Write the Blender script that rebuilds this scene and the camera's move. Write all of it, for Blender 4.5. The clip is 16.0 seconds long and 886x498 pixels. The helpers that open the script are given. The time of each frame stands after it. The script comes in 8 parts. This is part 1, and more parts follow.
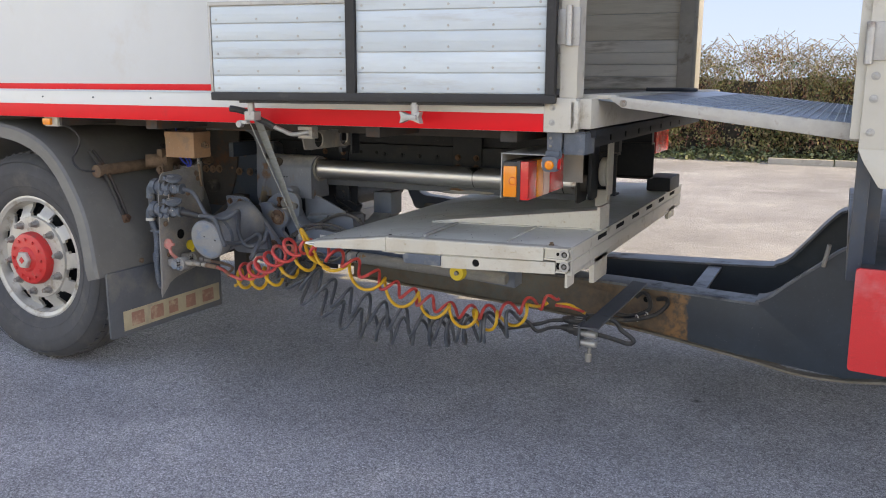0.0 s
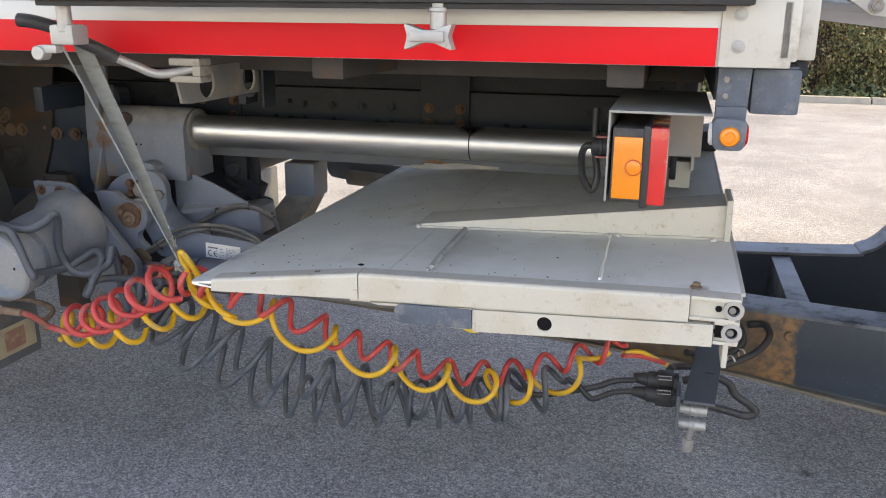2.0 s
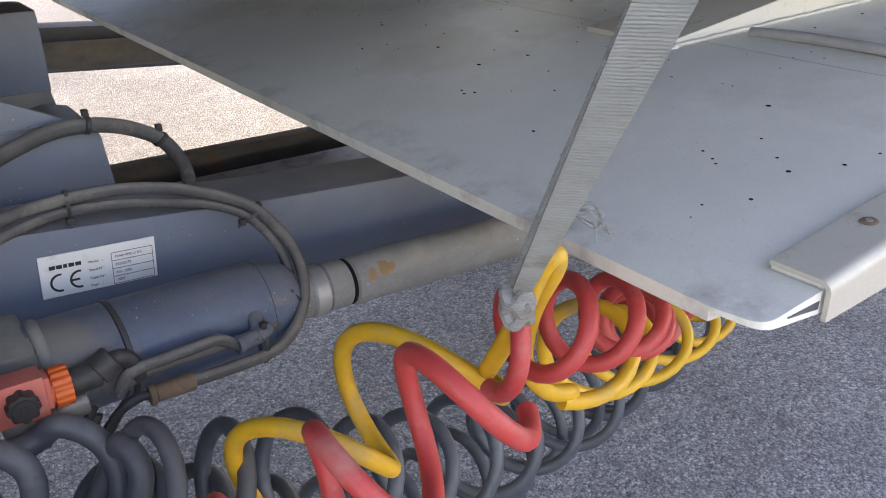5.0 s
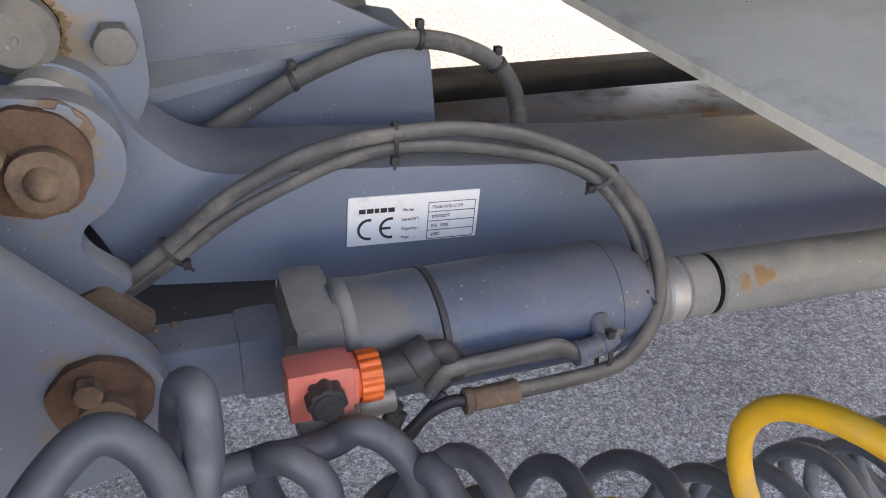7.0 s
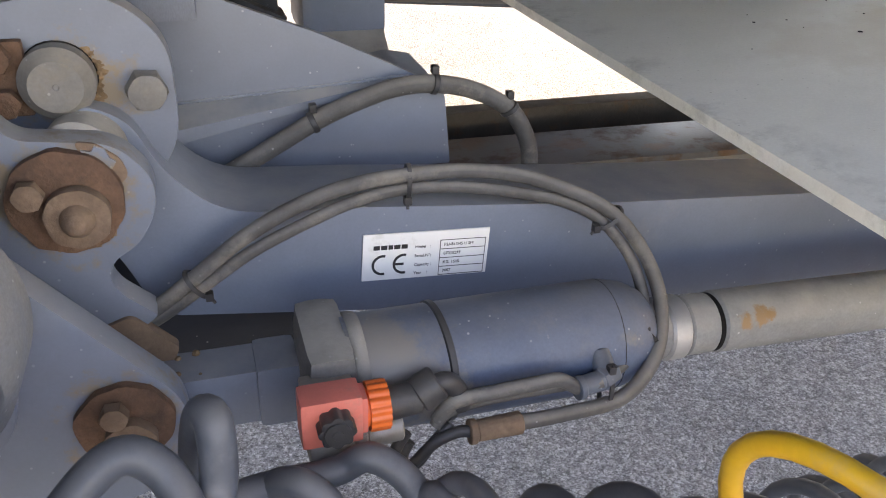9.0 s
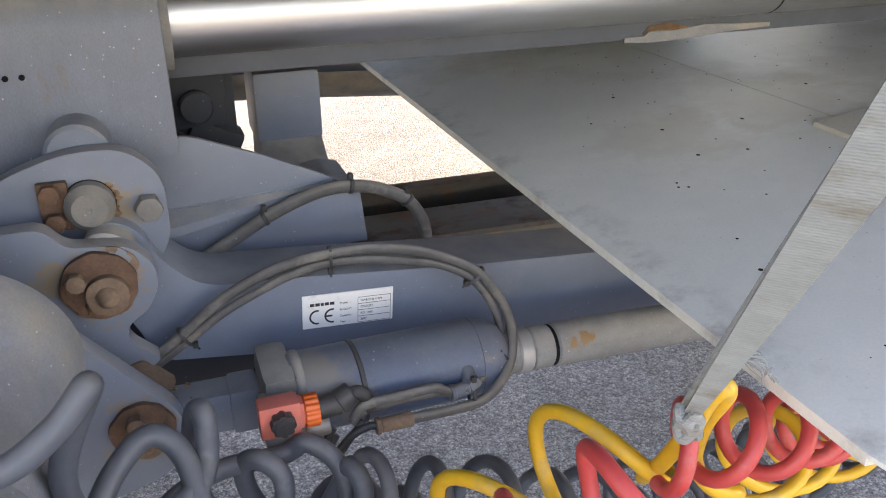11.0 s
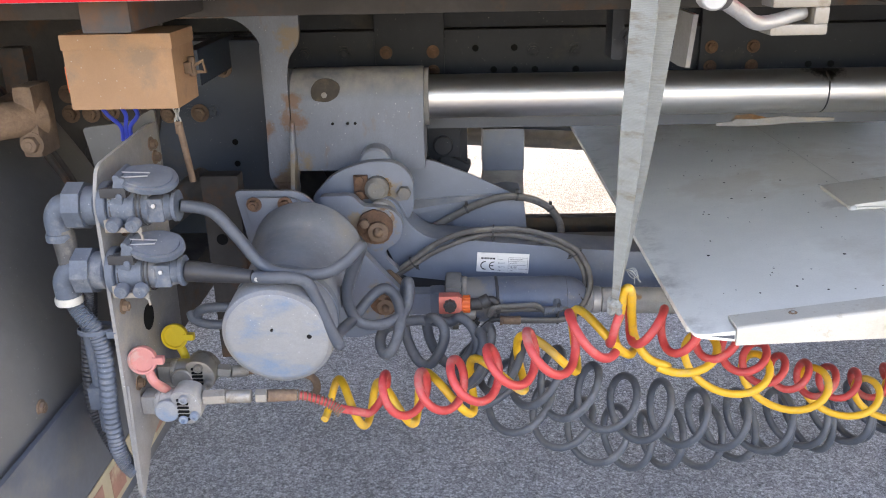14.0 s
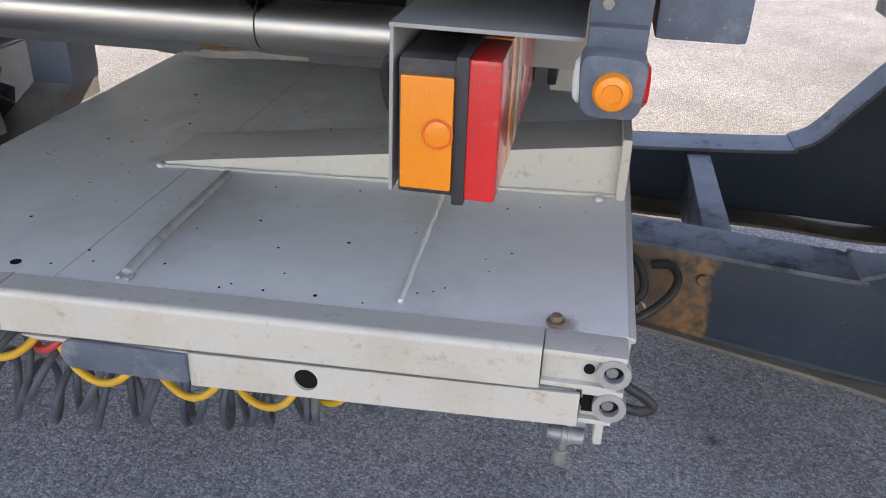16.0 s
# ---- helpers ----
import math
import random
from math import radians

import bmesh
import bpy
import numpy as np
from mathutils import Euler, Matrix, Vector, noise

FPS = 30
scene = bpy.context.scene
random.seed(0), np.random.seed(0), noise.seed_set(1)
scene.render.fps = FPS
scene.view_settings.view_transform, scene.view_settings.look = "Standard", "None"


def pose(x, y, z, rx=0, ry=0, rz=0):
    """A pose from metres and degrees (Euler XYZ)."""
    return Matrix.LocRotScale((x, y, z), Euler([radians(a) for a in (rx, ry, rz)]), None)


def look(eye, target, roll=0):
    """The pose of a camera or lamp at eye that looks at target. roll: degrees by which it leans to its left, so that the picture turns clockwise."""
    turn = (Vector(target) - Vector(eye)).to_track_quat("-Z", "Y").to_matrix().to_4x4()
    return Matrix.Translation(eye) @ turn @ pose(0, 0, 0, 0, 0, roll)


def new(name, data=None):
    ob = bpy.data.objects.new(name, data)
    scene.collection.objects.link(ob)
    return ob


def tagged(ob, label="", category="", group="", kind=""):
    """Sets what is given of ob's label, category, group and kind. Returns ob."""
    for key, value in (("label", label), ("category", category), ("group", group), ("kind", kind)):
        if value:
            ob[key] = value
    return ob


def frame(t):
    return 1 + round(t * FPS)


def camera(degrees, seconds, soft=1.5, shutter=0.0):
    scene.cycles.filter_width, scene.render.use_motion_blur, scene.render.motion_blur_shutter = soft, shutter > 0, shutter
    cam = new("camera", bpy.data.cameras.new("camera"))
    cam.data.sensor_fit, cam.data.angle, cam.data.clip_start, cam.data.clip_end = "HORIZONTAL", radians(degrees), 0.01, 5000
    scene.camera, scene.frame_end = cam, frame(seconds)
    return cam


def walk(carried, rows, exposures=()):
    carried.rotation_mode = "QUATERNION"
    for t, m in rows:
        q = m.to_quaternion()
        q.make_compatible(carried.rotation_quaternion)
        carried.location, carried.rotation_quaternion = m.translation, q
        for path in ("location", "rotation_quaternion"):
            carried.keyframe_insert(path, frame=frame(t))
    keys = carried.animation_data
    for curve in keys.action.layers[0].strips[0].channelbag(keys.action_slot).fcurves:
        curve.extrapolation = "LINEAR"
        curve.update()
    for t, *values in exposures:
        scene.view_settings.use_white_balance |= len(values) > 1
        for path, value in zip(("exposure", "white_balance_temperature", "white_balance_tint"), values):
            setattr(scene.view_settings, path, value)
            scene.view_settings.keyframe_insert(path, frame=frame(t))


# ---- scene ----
cam = camera(55.8, 16.0, 1.05)
PATH = [
    (0, (2.234, -2.506, 1.342), (1.384, -0.739, 0.949), 0.2),
    (0.5, (2.066, -2.284, 1.341), (1.225, -0.515, 0.939), 0.1),
    (1, (1.874, -1.972, 1.306), (1.084, -0.186, 0.871), -0.7),
    (1.5, (1.614, -1.618, 1.265), (0.848, 0.15, 0.728), 0.3),
    (2, (1.303, -1.309, 1.26), (0.793, 0.548, 0.717), 0.5),
    (2.5, (0.996, -0.985, 1.228), (0.781, 0.906, 0.613), -1.1),
    (3, (0.687, -0.755, 1.204), (0.802, 1.126, 0.534), -0.1),
    (3.5, (0.368, -0.577, 1.175), (1.063, 1.131, 0.401), -0.9),
    (4, (0.188, -0.374, 1.096), (1.119, 1.201, 0.288), 1.1),
    (4.5, (0.054, -0.22, 1.022), (1.183, 1.215, 0.206), 1.4),
    (5, (0.0, -0.12, 0.972), (1.061, 1.352, 0.131), -0.4),
    (5.2, (-0.024, -0.077, 0.968), (0.98, 1.42, 0.1), -0.9),
    (7.3, (-0.014, 0.101, 0.934), (0.543, 1.728, -0.088), 1.9),
    (7.5, (-0.012, 0.1, 0.937), (0.54, 1.733, -0.078), 1.7),
    (8, (-0.011, 0.097, 0.943), (0.529, 1.753, -0.04), 2.0),
    (8.5, (-0.012, 0.091, 0.946), (0.528, 1.764, -0.007), 1.9),
    (9, (-0.014, 0.075, 0.954), (0.519, 1.749, -0.003), 1.7),
    (9.5, (-0.015, 0.044, 0.98), (0.519, 1.713, 0.014), 1.2),
    (10, (-0.021, 0.001, 1.03), (0.524, 1.663, 0.061), 0.8),
    (10.2, (-0.022, -0.017, 1.041), (0.589, 1.645, 0.112), 0.1),
    (12.3, (-0.06, -0.546, 1.128), (0.375, 1.233, 0.325), -1.5),
    (12.5, (-0.108, -0.586, 1.123), (0.122, 1.228, 0.313), -2.6),
    (13, (-0.166, -0.68, 1.17), (0.001, 1.129, 0.333), -1.2),
    (13.5, (-0.148, -0.808, 1.23), (0.032, 0.996, 0.386), 1.5),
    (14, (0.07, -0.916, 1.251), (0.024, 0.954, 0.541), -1.2),
    (14.5, (0.34, -0.921, 1.256), (0.132, 0.937, 0.547), -1.5),
    (15, (0.637, -0.765, 1.269), (0.48, 0.998, 0.339), -0.3),
    (15.5, (1.028, -0.681, 1.271), (0.853, 1.098, 0.373), -0.6),
    (16, (1.365, -0.596, 1.261), (1.073, 1.159, 0.348), 2.2),
]
walk(cam, [(t, look(eye, target, roll)) for t, eye, target, roll in PATH], [(0, 1.82, 8800, 24), (1.0, 2.1, 8900, 25), (1.5, 2.32, 9000, 24), (2.5, 2.22, 8500, 24), (3.0, 2.46, 8300, 27), (3.5, 2.45, 8300, 27), (4.5, 2.38, 8400, 27), (5, 2.45, 8400, 27), (7.5, 3.1, 9100, 28), (9.0, 3.1, 9200, 28), (9.5, 3.0, 9200, 28), (10, 2.97, 9200, 28), (12.5, 2.80, 8500, 24), (13.5, 3.0, 8500, 25), (14.5, 2.83, 8400, 27), (15.0, 2.52, 8200, 27), (15.5, 2.36, 8200, 27), (16, 2.12, 8200, 26)])

# ---- world and sun ----
SUN_EL, SUN_AZ = 38.0, 11.0          # degrees; azimuth counted from +x towards +y
world = bpy.data.worlds.new("sky")
scene.world = world
world.use_nodes = True
wn = world.node_tree.nodes
sky = wn.new("ShaderNodeTexSky")
sky.sky_type, sky.sun_disc = 'NISHITA', False
sky.sun_elevation, sky.sun_rotation = radians(SUN_EL), radians(90 - SUN_AZ)
sky.air_density, sky.dust_density, sky.ozone_density = 1.0, 0.3, 1.0
world.node_tree.links.new(sky.outputs[0], wn["Background"].inputs[0])
wn["Background"].inputs[1].default_value = 0.15
sun = new("sun", bpy.data.lights.new("sun", 'SUN'))
sun.data.energy, sun.data.angle, sun.data.color = 1.6, radians(0.55), (1.0, 0.91, 0.47)
el, az = radians(SUN_EL), radians(SUN_AZ)
toward = Vector((math.cos(el) * math.cos(az), math.cos(el) * math.sin(az), math.sin(el)))
sun.matrix_world = look(toward * 40, (0, 0, 0))

# ---- materials ----
MATS = {}


def mat(name, base, rough=0.55, metal=0.0, var=0.18, scale=9.0, bump=0.12, grain=220.0, dirt=None, amount=0.35,
        dscale=5.0, stretch=(1, 1, 1), spec=0.5, coat=0.0, island=0.0, specks=0.0, dust=0.0):
    """Colour with soft mottling, a second coat of dirt or dust in patches, and fine relief; sizes in metres."""
    m = bpy.data.materials.new(name)
    m.use_nodes = True
    n, l = m.node_tree.nodes, m.node_tree.links
    b = n["Principled BSDF"]
    geo = n.new("ShaderNodeNewGeometry")
    mp = n.new("ShaderNodeMapping")
    mp.inputs["Scale"].default_value = stretch
    l.new(geo.outputs["Position"], mp.inputs[0])

    def noise_at(s, detail=5.0, rough_=0.6):
        t = n.new("ShaderNodeTexNoise")
        t.inputs["Scale"].default_value, t.inputs["Detail"].default_value, t.inputs["Roughness"].default_value = s, detail, rough_
        l.new(mp.outputs[0], t.inputs["Vector"])
        return t.outputs["Fac"]

    def mix(f, a, c):
        x = n.new("ShaderNodeMix")
        x.data_type = 'RGBA'
        for sock, v in ((x.inputs[0], f), (x.inputs[6], a), (x.inputs[7], c)):
            if isinstance(v, (tuple, float, int)):
                sock.default_value = (*v, 1) if isinstance(v, tuple) else v
            else:
                l.new(v, sock)
        return x.outputs[2]

    def ramp(f, lo, hi):
        r = n.new("ShaderNodeMapRange")
        r.inputs[1].default_value, r.inputs[2].default_value = lo, hi
        l.new(f, r.inputs[0])
        return r.outputs[0]

    lo, hi = tuple(c * (1 - var) for c in base), tuple(min(1, c * (1 + var)) for c in base)
    col = mix(ramp(noise_at(scale), 0.32, 0.68), lo, hi)
    col = mix(ramp(noise_at(scale * 9, 3), 0.35, 0.7), col, mix(0.5, col, tuple(c * (1 - var) for c in base)))
    rgh = None
    if dirt:
        f = ramp(noise_at(dscale, 8, 0.68), 0.66 - 0.32 * amount, 0.80 - 0.26 * amount)
        col = mix(f, col, dirt)
        r = n.new("ShaderNodeMapRange")
        r.inputs[3].default_value, r.inputs[4].default_value = rough, min(1, rough + 0.3)
        l.new(f, r.inputs[0])
        rgh = r.outputs[0]
    else:
        r = n.new("ShaderNodeMapRange")
        r.inputs[3].default_value, r.inputs[4].default_value = max(0.03, rough - 0.08), min(1, rough + 0.1)
        l.new(noise_at(scale * 3), r.inputs[0])
        rgh = r.outputs[0]
    if specks:
        # pale chips and dust specks of a millimetre or two, thinned by a broader noise
        v = n.new("ShaderNodeTexVoronoi")
        v.inputs["Scale"].default_value = 95.0
        l.new(geo.outputs["Position"], v.inputs["Vector"])
        d = n.new("ShaderNodeMapRange")
        d.inputs[1].default_value, d.inputs[2].default_value, d.inputs[3].default_value, d.inputs[4].default_value = 0.07, 0.10, 1.0, 0.0
        l.new(v.outputs["Distance"], d.inputs[0])
        thin = n.new("ShaderNodeMath")
        thin.operation = 'MULTIPLY'
        l.new(d.outputs[0], thin.inputs[0])
        l.new(ramp(noise_at(9.0, 4), 0.40, 0.66), thin.inputs[1])
        part_of = n.new("ShaderNodeMath")
        part_of.operation = 'MULTIPLY'
        part_of.inputs[1].default_value = 0.75 * specks
        l.new(thin.outputs[0], part_of.inputs[0])
        col = mix(part_of.outputs[0], col, (0.58, 0.57, 0.55) if base[0] < 0.5 else (0.22, 0.19, 0.16))
    if specks:
        fine = n.new("ShaderNodeHueSaturation")
        fr = n.new("ShaderNodeMapRange")
        fr.inputs[1].default_value, fr.inputs[2].default_value, fr.inputs[3].default_value, fr.inputs[4].default_value = 0.3, 0.7, 1 - 0.09 * specks ** 2, 1 + 0.09 * specks ** 2
        l.new(noise_at(420.0, 2), fr.inputs[0])
        l.new(fr.outputs[0], fine.inputs["Value"])
        l.new(col, fine.inputs["Color"])
        col = fine.outputs[0]
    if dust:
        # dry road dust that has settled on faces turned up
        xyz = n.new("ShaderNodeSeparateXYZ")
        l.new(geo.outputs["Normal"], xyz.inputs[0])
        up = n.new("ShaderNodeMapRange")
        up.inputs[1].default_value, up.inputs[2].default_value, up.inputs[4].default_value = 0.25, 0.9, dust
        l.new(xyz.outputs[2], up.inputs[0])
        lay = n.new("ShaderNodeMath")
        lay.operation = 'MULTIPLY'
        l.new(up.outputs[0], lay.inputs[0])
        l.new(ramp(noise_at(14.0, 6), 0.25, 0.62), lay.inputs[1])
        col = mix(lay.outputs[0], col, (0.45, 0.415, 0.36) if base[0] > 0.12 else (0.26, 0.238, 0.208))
    if island:
        oi = n.new("ShaderNodeObjectInfo")
        hsv = n.new("ShaderNodeHueSaturation")
        r = n.new("ShaderNodeMapRange")
        r.inputs[3].default_value, r.inputs[4].default_value = 1 - island, 1 + island
        l.new(oi.outputs["Random"], r.inputs[0])
        l.new(r.outputs[0], hsv.inputs["Value"])
        l.new(col, hsv.inputs["Color"])
        col = hsv.outputs[0]
    l.new(col, b.inputs["Base Color"])
    l.new(rgh, b.inputs["Roughness"])
    b.inputs["Metallic"].default_value = metal
    b.inputs["Specular IOR Level"].default_value = spec
    b.inputs["Coat Weight"].default_value = coat
    if bump:
        bp = n.new("ShaderNodeBump")
        bp.inputs["Strength"].default_value, bp.inputs["Distance"].default_value = bump, 0.002
        l.new(noise_at(grain, 3), bp.inputs["Height"])
        l.new(bp.outputs[0], b.inputs["Normal"])
    MATS[name] = m
    return m


DUST = (0.30, 0.27, 0.23)
RUST = (0.17, 0.075, 0.032)
mat("asphalt", (0.322, 0.322, 0.338), 0.85, var=0.13, scale=2.2, bump=0.0, dirt=(0.365, 0.358, 0.362), amount=0.36, dscale=1.6, spec=0.3)
mat("white_paint", (0.570, 0.598, 0.600), 0.35, var=0.03, scale=2, bump=0.03, grain=60, dirt=(0.54, 0.53, 0.50), amount=0.24, dscale=3, coat=0.2)
mat("red_paint", (0.76, 0.005, 0.012), 0.45, var=0.06, scale=3, bump=0.03, grain=60, dirt=(0.52, 0.03, 0.03), amount=0.15, dscale=4, spec=0.25)
mat("aluminium", (0.445, 0.510, 0.555), 0.42, metal=0.35, var=0.08, scale=3, bump=0.05, grain=90, dirt=(0.38, 0.38, 0.37), amount=0.28, dscale=4, stretch=(0.4, 1, 3), island=0.06)
mat("black_rubber", (0.022, 0.022, 0.023), 0.65, var=0.25, scale=20, bump=0.15, dirt=(0.10, 0.095, 0.085), amount=0.2, dscale=8)
mat("cream_metal", (0.50, 0.48, 0.425), 0.5, metal=0.1, var=0.06, scale=6, bump=0.06, dirt=(0.29, 0.25, 0.195), amount=0.3, dscale=9)
mat("platform_top", (0.740, 0.730, 0.662), 0.48, metal=0.1, var=0.07, scale=3.5, bump=0.10, grain=240, dirt=(0.62, 0.585, 0.51), amount=0.40, dscale=2.6, specks=0.6)
mat("platform_edge", (0.500, 0.473, 0.405), 0.45, metal=0.1, var=0.05, scale=6, bump=0.08, dirt=(0.37, 0.30, 0.215), amount=0.27, dscale=55, specks=0.7)
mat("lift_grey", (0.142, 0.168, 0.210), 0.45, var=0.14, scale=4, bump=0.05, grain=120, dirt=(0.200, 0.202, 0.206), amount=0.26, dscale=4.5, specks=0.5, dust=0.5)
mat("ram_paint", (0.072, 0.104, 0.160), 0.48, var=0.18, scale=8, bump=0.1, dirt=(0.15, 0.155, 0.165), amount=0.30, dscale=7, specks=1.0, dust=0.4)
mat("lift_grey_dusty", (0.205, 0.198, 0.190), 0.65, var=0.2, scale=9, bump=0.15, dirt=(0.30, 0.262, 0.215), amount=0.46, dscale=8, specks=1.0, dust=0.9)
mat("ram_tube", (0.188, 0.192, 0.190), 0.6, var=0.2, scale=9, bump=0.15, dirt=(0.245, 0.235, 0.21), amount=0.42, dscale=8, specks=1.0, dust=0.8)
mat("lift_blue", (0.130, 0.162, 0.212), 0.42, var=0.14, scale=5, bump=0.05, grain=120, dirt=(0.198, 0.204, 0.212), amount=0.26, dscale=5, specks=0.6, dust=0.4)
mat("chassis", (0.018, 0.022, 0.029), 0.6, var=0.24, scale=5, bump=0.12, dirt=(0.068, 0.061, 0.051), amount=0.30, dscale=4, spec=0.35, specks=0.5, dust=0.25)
mat("chassis_rusty", (0.046, 0.042, 0.040), 0.75, var=0.25, scale=8, bump=0.2, dirt=(0.12, 0.056, 0.027), amount=0.42, dscale=7, dust=0.25)
mat("rust", (0.135, 0.072, 0.044), 0.88, var=0.4, scale=30, bump=0.7, grain=260, dirt=(0.07, 0.042, 0.03), amount=0.45, dscale=34)
mat("rust_cake", (0.21, 0.135, 0.075), 0.95, var=0.4, scale=90, bump=0.5, grain=500, dirt=(0.13, 0.08, 0.045), amount=0.45, dscale=60)
mat("rust_dusty", (0.185, 0.12, 0.08), 0.88, var=0.3, scale=28, bump=0.5, grain=280, dirt=(0.125, 0.085, 0.06), amount=0.45, dscale=30)
mat("steel", (0.64, 0.635, 0.625), 0.40, metal=1.0, var=0.08, scale=4, bump=0.05, grain=300, dirt=(0.50, 0.475, 0.44), amount=0.26, dscale=3, stretch=(0.25, 6, 6))
mat("fitting", (0.30, 0.275, 0.24), 0.5, metal=0.45, var=0.15, scale=30, bump=0.1, dirt=(0.20, 0.155, 0.115), amount=0.4, dscale=30)
mat("galvanised", (0.40, 0.395, 0.38), 0.5, metal=0.55, var=0.12, scale=20, bump=0.08, dirt=(0.28, 0.25, 0.22), amount=0.32, dscale=20)
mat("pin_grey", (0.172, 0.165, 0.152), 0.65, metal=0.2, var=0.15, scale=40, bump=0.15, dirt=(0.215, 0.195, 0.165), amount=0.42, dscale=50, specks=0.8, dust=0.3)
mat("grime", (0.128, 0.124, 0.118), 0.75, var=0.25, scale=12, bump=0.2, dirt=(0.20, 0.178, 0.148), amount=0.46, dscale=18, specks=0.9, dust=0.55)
mat("bolt", (0.26, 0.25, 0.235), 0.6, metal=0.4, var=0.15, scale=60, bump=0.1, dirt=(0.24, 0.155, 0.10), amount=0.38, dscale=50, dust=0.5)
mat("tyre", (0.058, 0.059, 0.062), 0.8, var=0.15, scale=10, bump=0.15, dirt=(0.115, 0.108, 0.097), amount=0.46, dscale=6)
mat("rim", (0.46, 0.44, 0.40), 0.42, metal=0.3, var=0.1, scale=8, bump=0.05, dirt=(0.25, 0.205, 0.15), amount=0.42, dscale=11)
mat("board_red", (0.58, 0.022, 0.026), 0.5, var=0.08, scale=4, bump=0.04, dirt=(0.55, 0.13, 0.13), amount=0.50, dscale=5, specks=1.8)
mat("lining_slat", (0.74, 0.72, 0.67), 0.5, metal=0.15, var=0.1, scale=4, bump=0.05, dirt=(0.34, 0.31, 0.27), amount=0.42, dscale=5, stretch=(0.4, 1, 3), island=0.08)
mat("hub_red", (0.60, 0.030, 0.028), 0.45, var=0.12, scale=20, bump=0.08, dirt=(0.28, 0.09, 0.07), amount=0.3, dscale=20)
mat("mudguard", (0.128, 0.126, 0.118), 0.55, var=0.14, scale=3, bump=0.12, dirt=(0.185, 0.173, 0.15), amount=0.42, dscale=2.2, specks=0.6)
mat("flap", (0.072, 0.082, 0.096), 0.55, var=0.15, scale=8, bump=0.08, dirt=(0.14, 0.138, 0.13), amount=0.35, dscale=6)
mat("flap_print", (0.34, 0.295, 0.20), 0.6, var=0.12, scale=12, bump=0.06, dirt=(0.26, 0.23, 0.18), amount=0.45, dscale=9)
mat("flap_ink", (0.27, 0.135, 0.10), 0.6, var=0.2, scale=12, bump=0.0, dirt=(0.40, 0.32, 0.22), amount=0.48, dscale=18)
mat("hose_red", (0.52, 0.055, 0.05), 0.5, var=0.14, scale=25, bump=0.08, dirt=(0.46, 0.17, 0.145), amount=0.42, dscale=14)
mat("hose_yellow", (0.66, 0.365, 0.022), 0.48, var=0.10, scale=25, bump=0.08, dirt=(0.46, 0.31, 0.11), amount=0.42, dscale=16)
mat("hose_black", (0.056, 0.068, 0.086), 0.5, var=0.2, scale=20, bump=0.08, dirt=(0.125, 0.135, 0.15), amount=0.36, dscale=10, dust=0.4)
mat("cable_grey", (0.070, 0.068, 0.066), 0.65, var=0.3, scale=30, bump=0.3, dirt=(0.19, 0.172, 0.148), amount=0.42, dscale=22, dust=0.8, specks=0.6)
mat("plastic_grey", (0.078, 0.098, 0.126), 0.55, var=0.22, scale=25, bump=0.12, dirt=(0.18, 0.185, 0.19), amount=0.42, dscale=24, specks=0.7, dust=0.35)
mat("plastic_black", (0.022, 0.023, 0.026), 0.5, var=0.25, scale=25, bump=0.1, dirt=(0.075, 0.07, 0.064), amount=0.3, dscale=15, dust=0.2)
mat("cap_face", (0.222, 0.225, 0.225), 0.75, var=0.10, scale=9, bump=0.15, dirt=(0.14, 0.19, 0.255), amount=0.52, dscale=12, stretch=(1, 1, 1.7), specks=0.8)
mat("clip_red", (0.42, 0.13, 0.12), 0.5, var=0.1, scale=40, bump=0.05, dirt=(0.3, 0.16, 0.14), amount=0.3, dscale=30)
mat("lamp_sheet", (0.285, 0.285, 0.268), 0.55, var=0.12, scale=5, bump=0.08, dirt=(0.34, 0.315, 0.27), amount=0.40, dscale=4, specks=0.8)
mat("red_plastic", (0.50, 0.185, 0.16), 0.5, var=0.08, scale=40, bump=0.08, dirt=(0.42, 0.29, 0.25), amount=0.45, dscale=30)
mat("orange_plastic", (0.78, 0.14, 0.03), 0.4, var=0.08, scale=40, bump=0.04, dirt=(0.5, 0.2, 0.1), amount=0.2, dscale=40)
mat("valve_red", (0.62, 0.155, 0.115), 0.5, var=0.10, scale=40, bump=0.06, dirt=(0.42, 0.17, 0.13), amount=0.35, dscale=40)
mat("yellow_plastic", (0.66, 0.47, 0.03), 0.45, var=0.06, scale=40, bump=0.05, dirt=(0.6, 0.45, 0.1), amount=0.25, dscale=30)
mat("lens_amber", (0.80, 0.22, 0.003), 0.22, var=0.05, scale=30, bump=0.25, grain=420, coat=0.5, dirt=(0.6, 0.25, 0.03), amount=0.14, dscale=20)
mat("lens_red", (0.62, 0.012, 0.014), 0.22, var=0.06, scale=30, bump=0.25, grain=420, coat=0.5, dirt=(0.4, 0.05, 0.04), amount=0.16, dscale=20)
mat("lens_clear", (0.60, 0.36, 0.28), 0.22, var=0.06, scale=30, bump=0.25, grain=420, coat=0.5)
mat("brown_box", (0.36, 0.205, 0.115), 0.65, var=0.14, scale=8, bump=0.08, dirt=(0.27, 0.185, 0.13), amount=0.46, dscale=16, specks=0.6)
mat("strap", (0.255, 0.272, 0.262), 0.85, var=0.12, scale=40, bump=0.4, grain=330, dirt=(0.19, 0.175, 0.145), amount=0.40, dscale=22, stretch=(0.8, 0.8, 2.6))
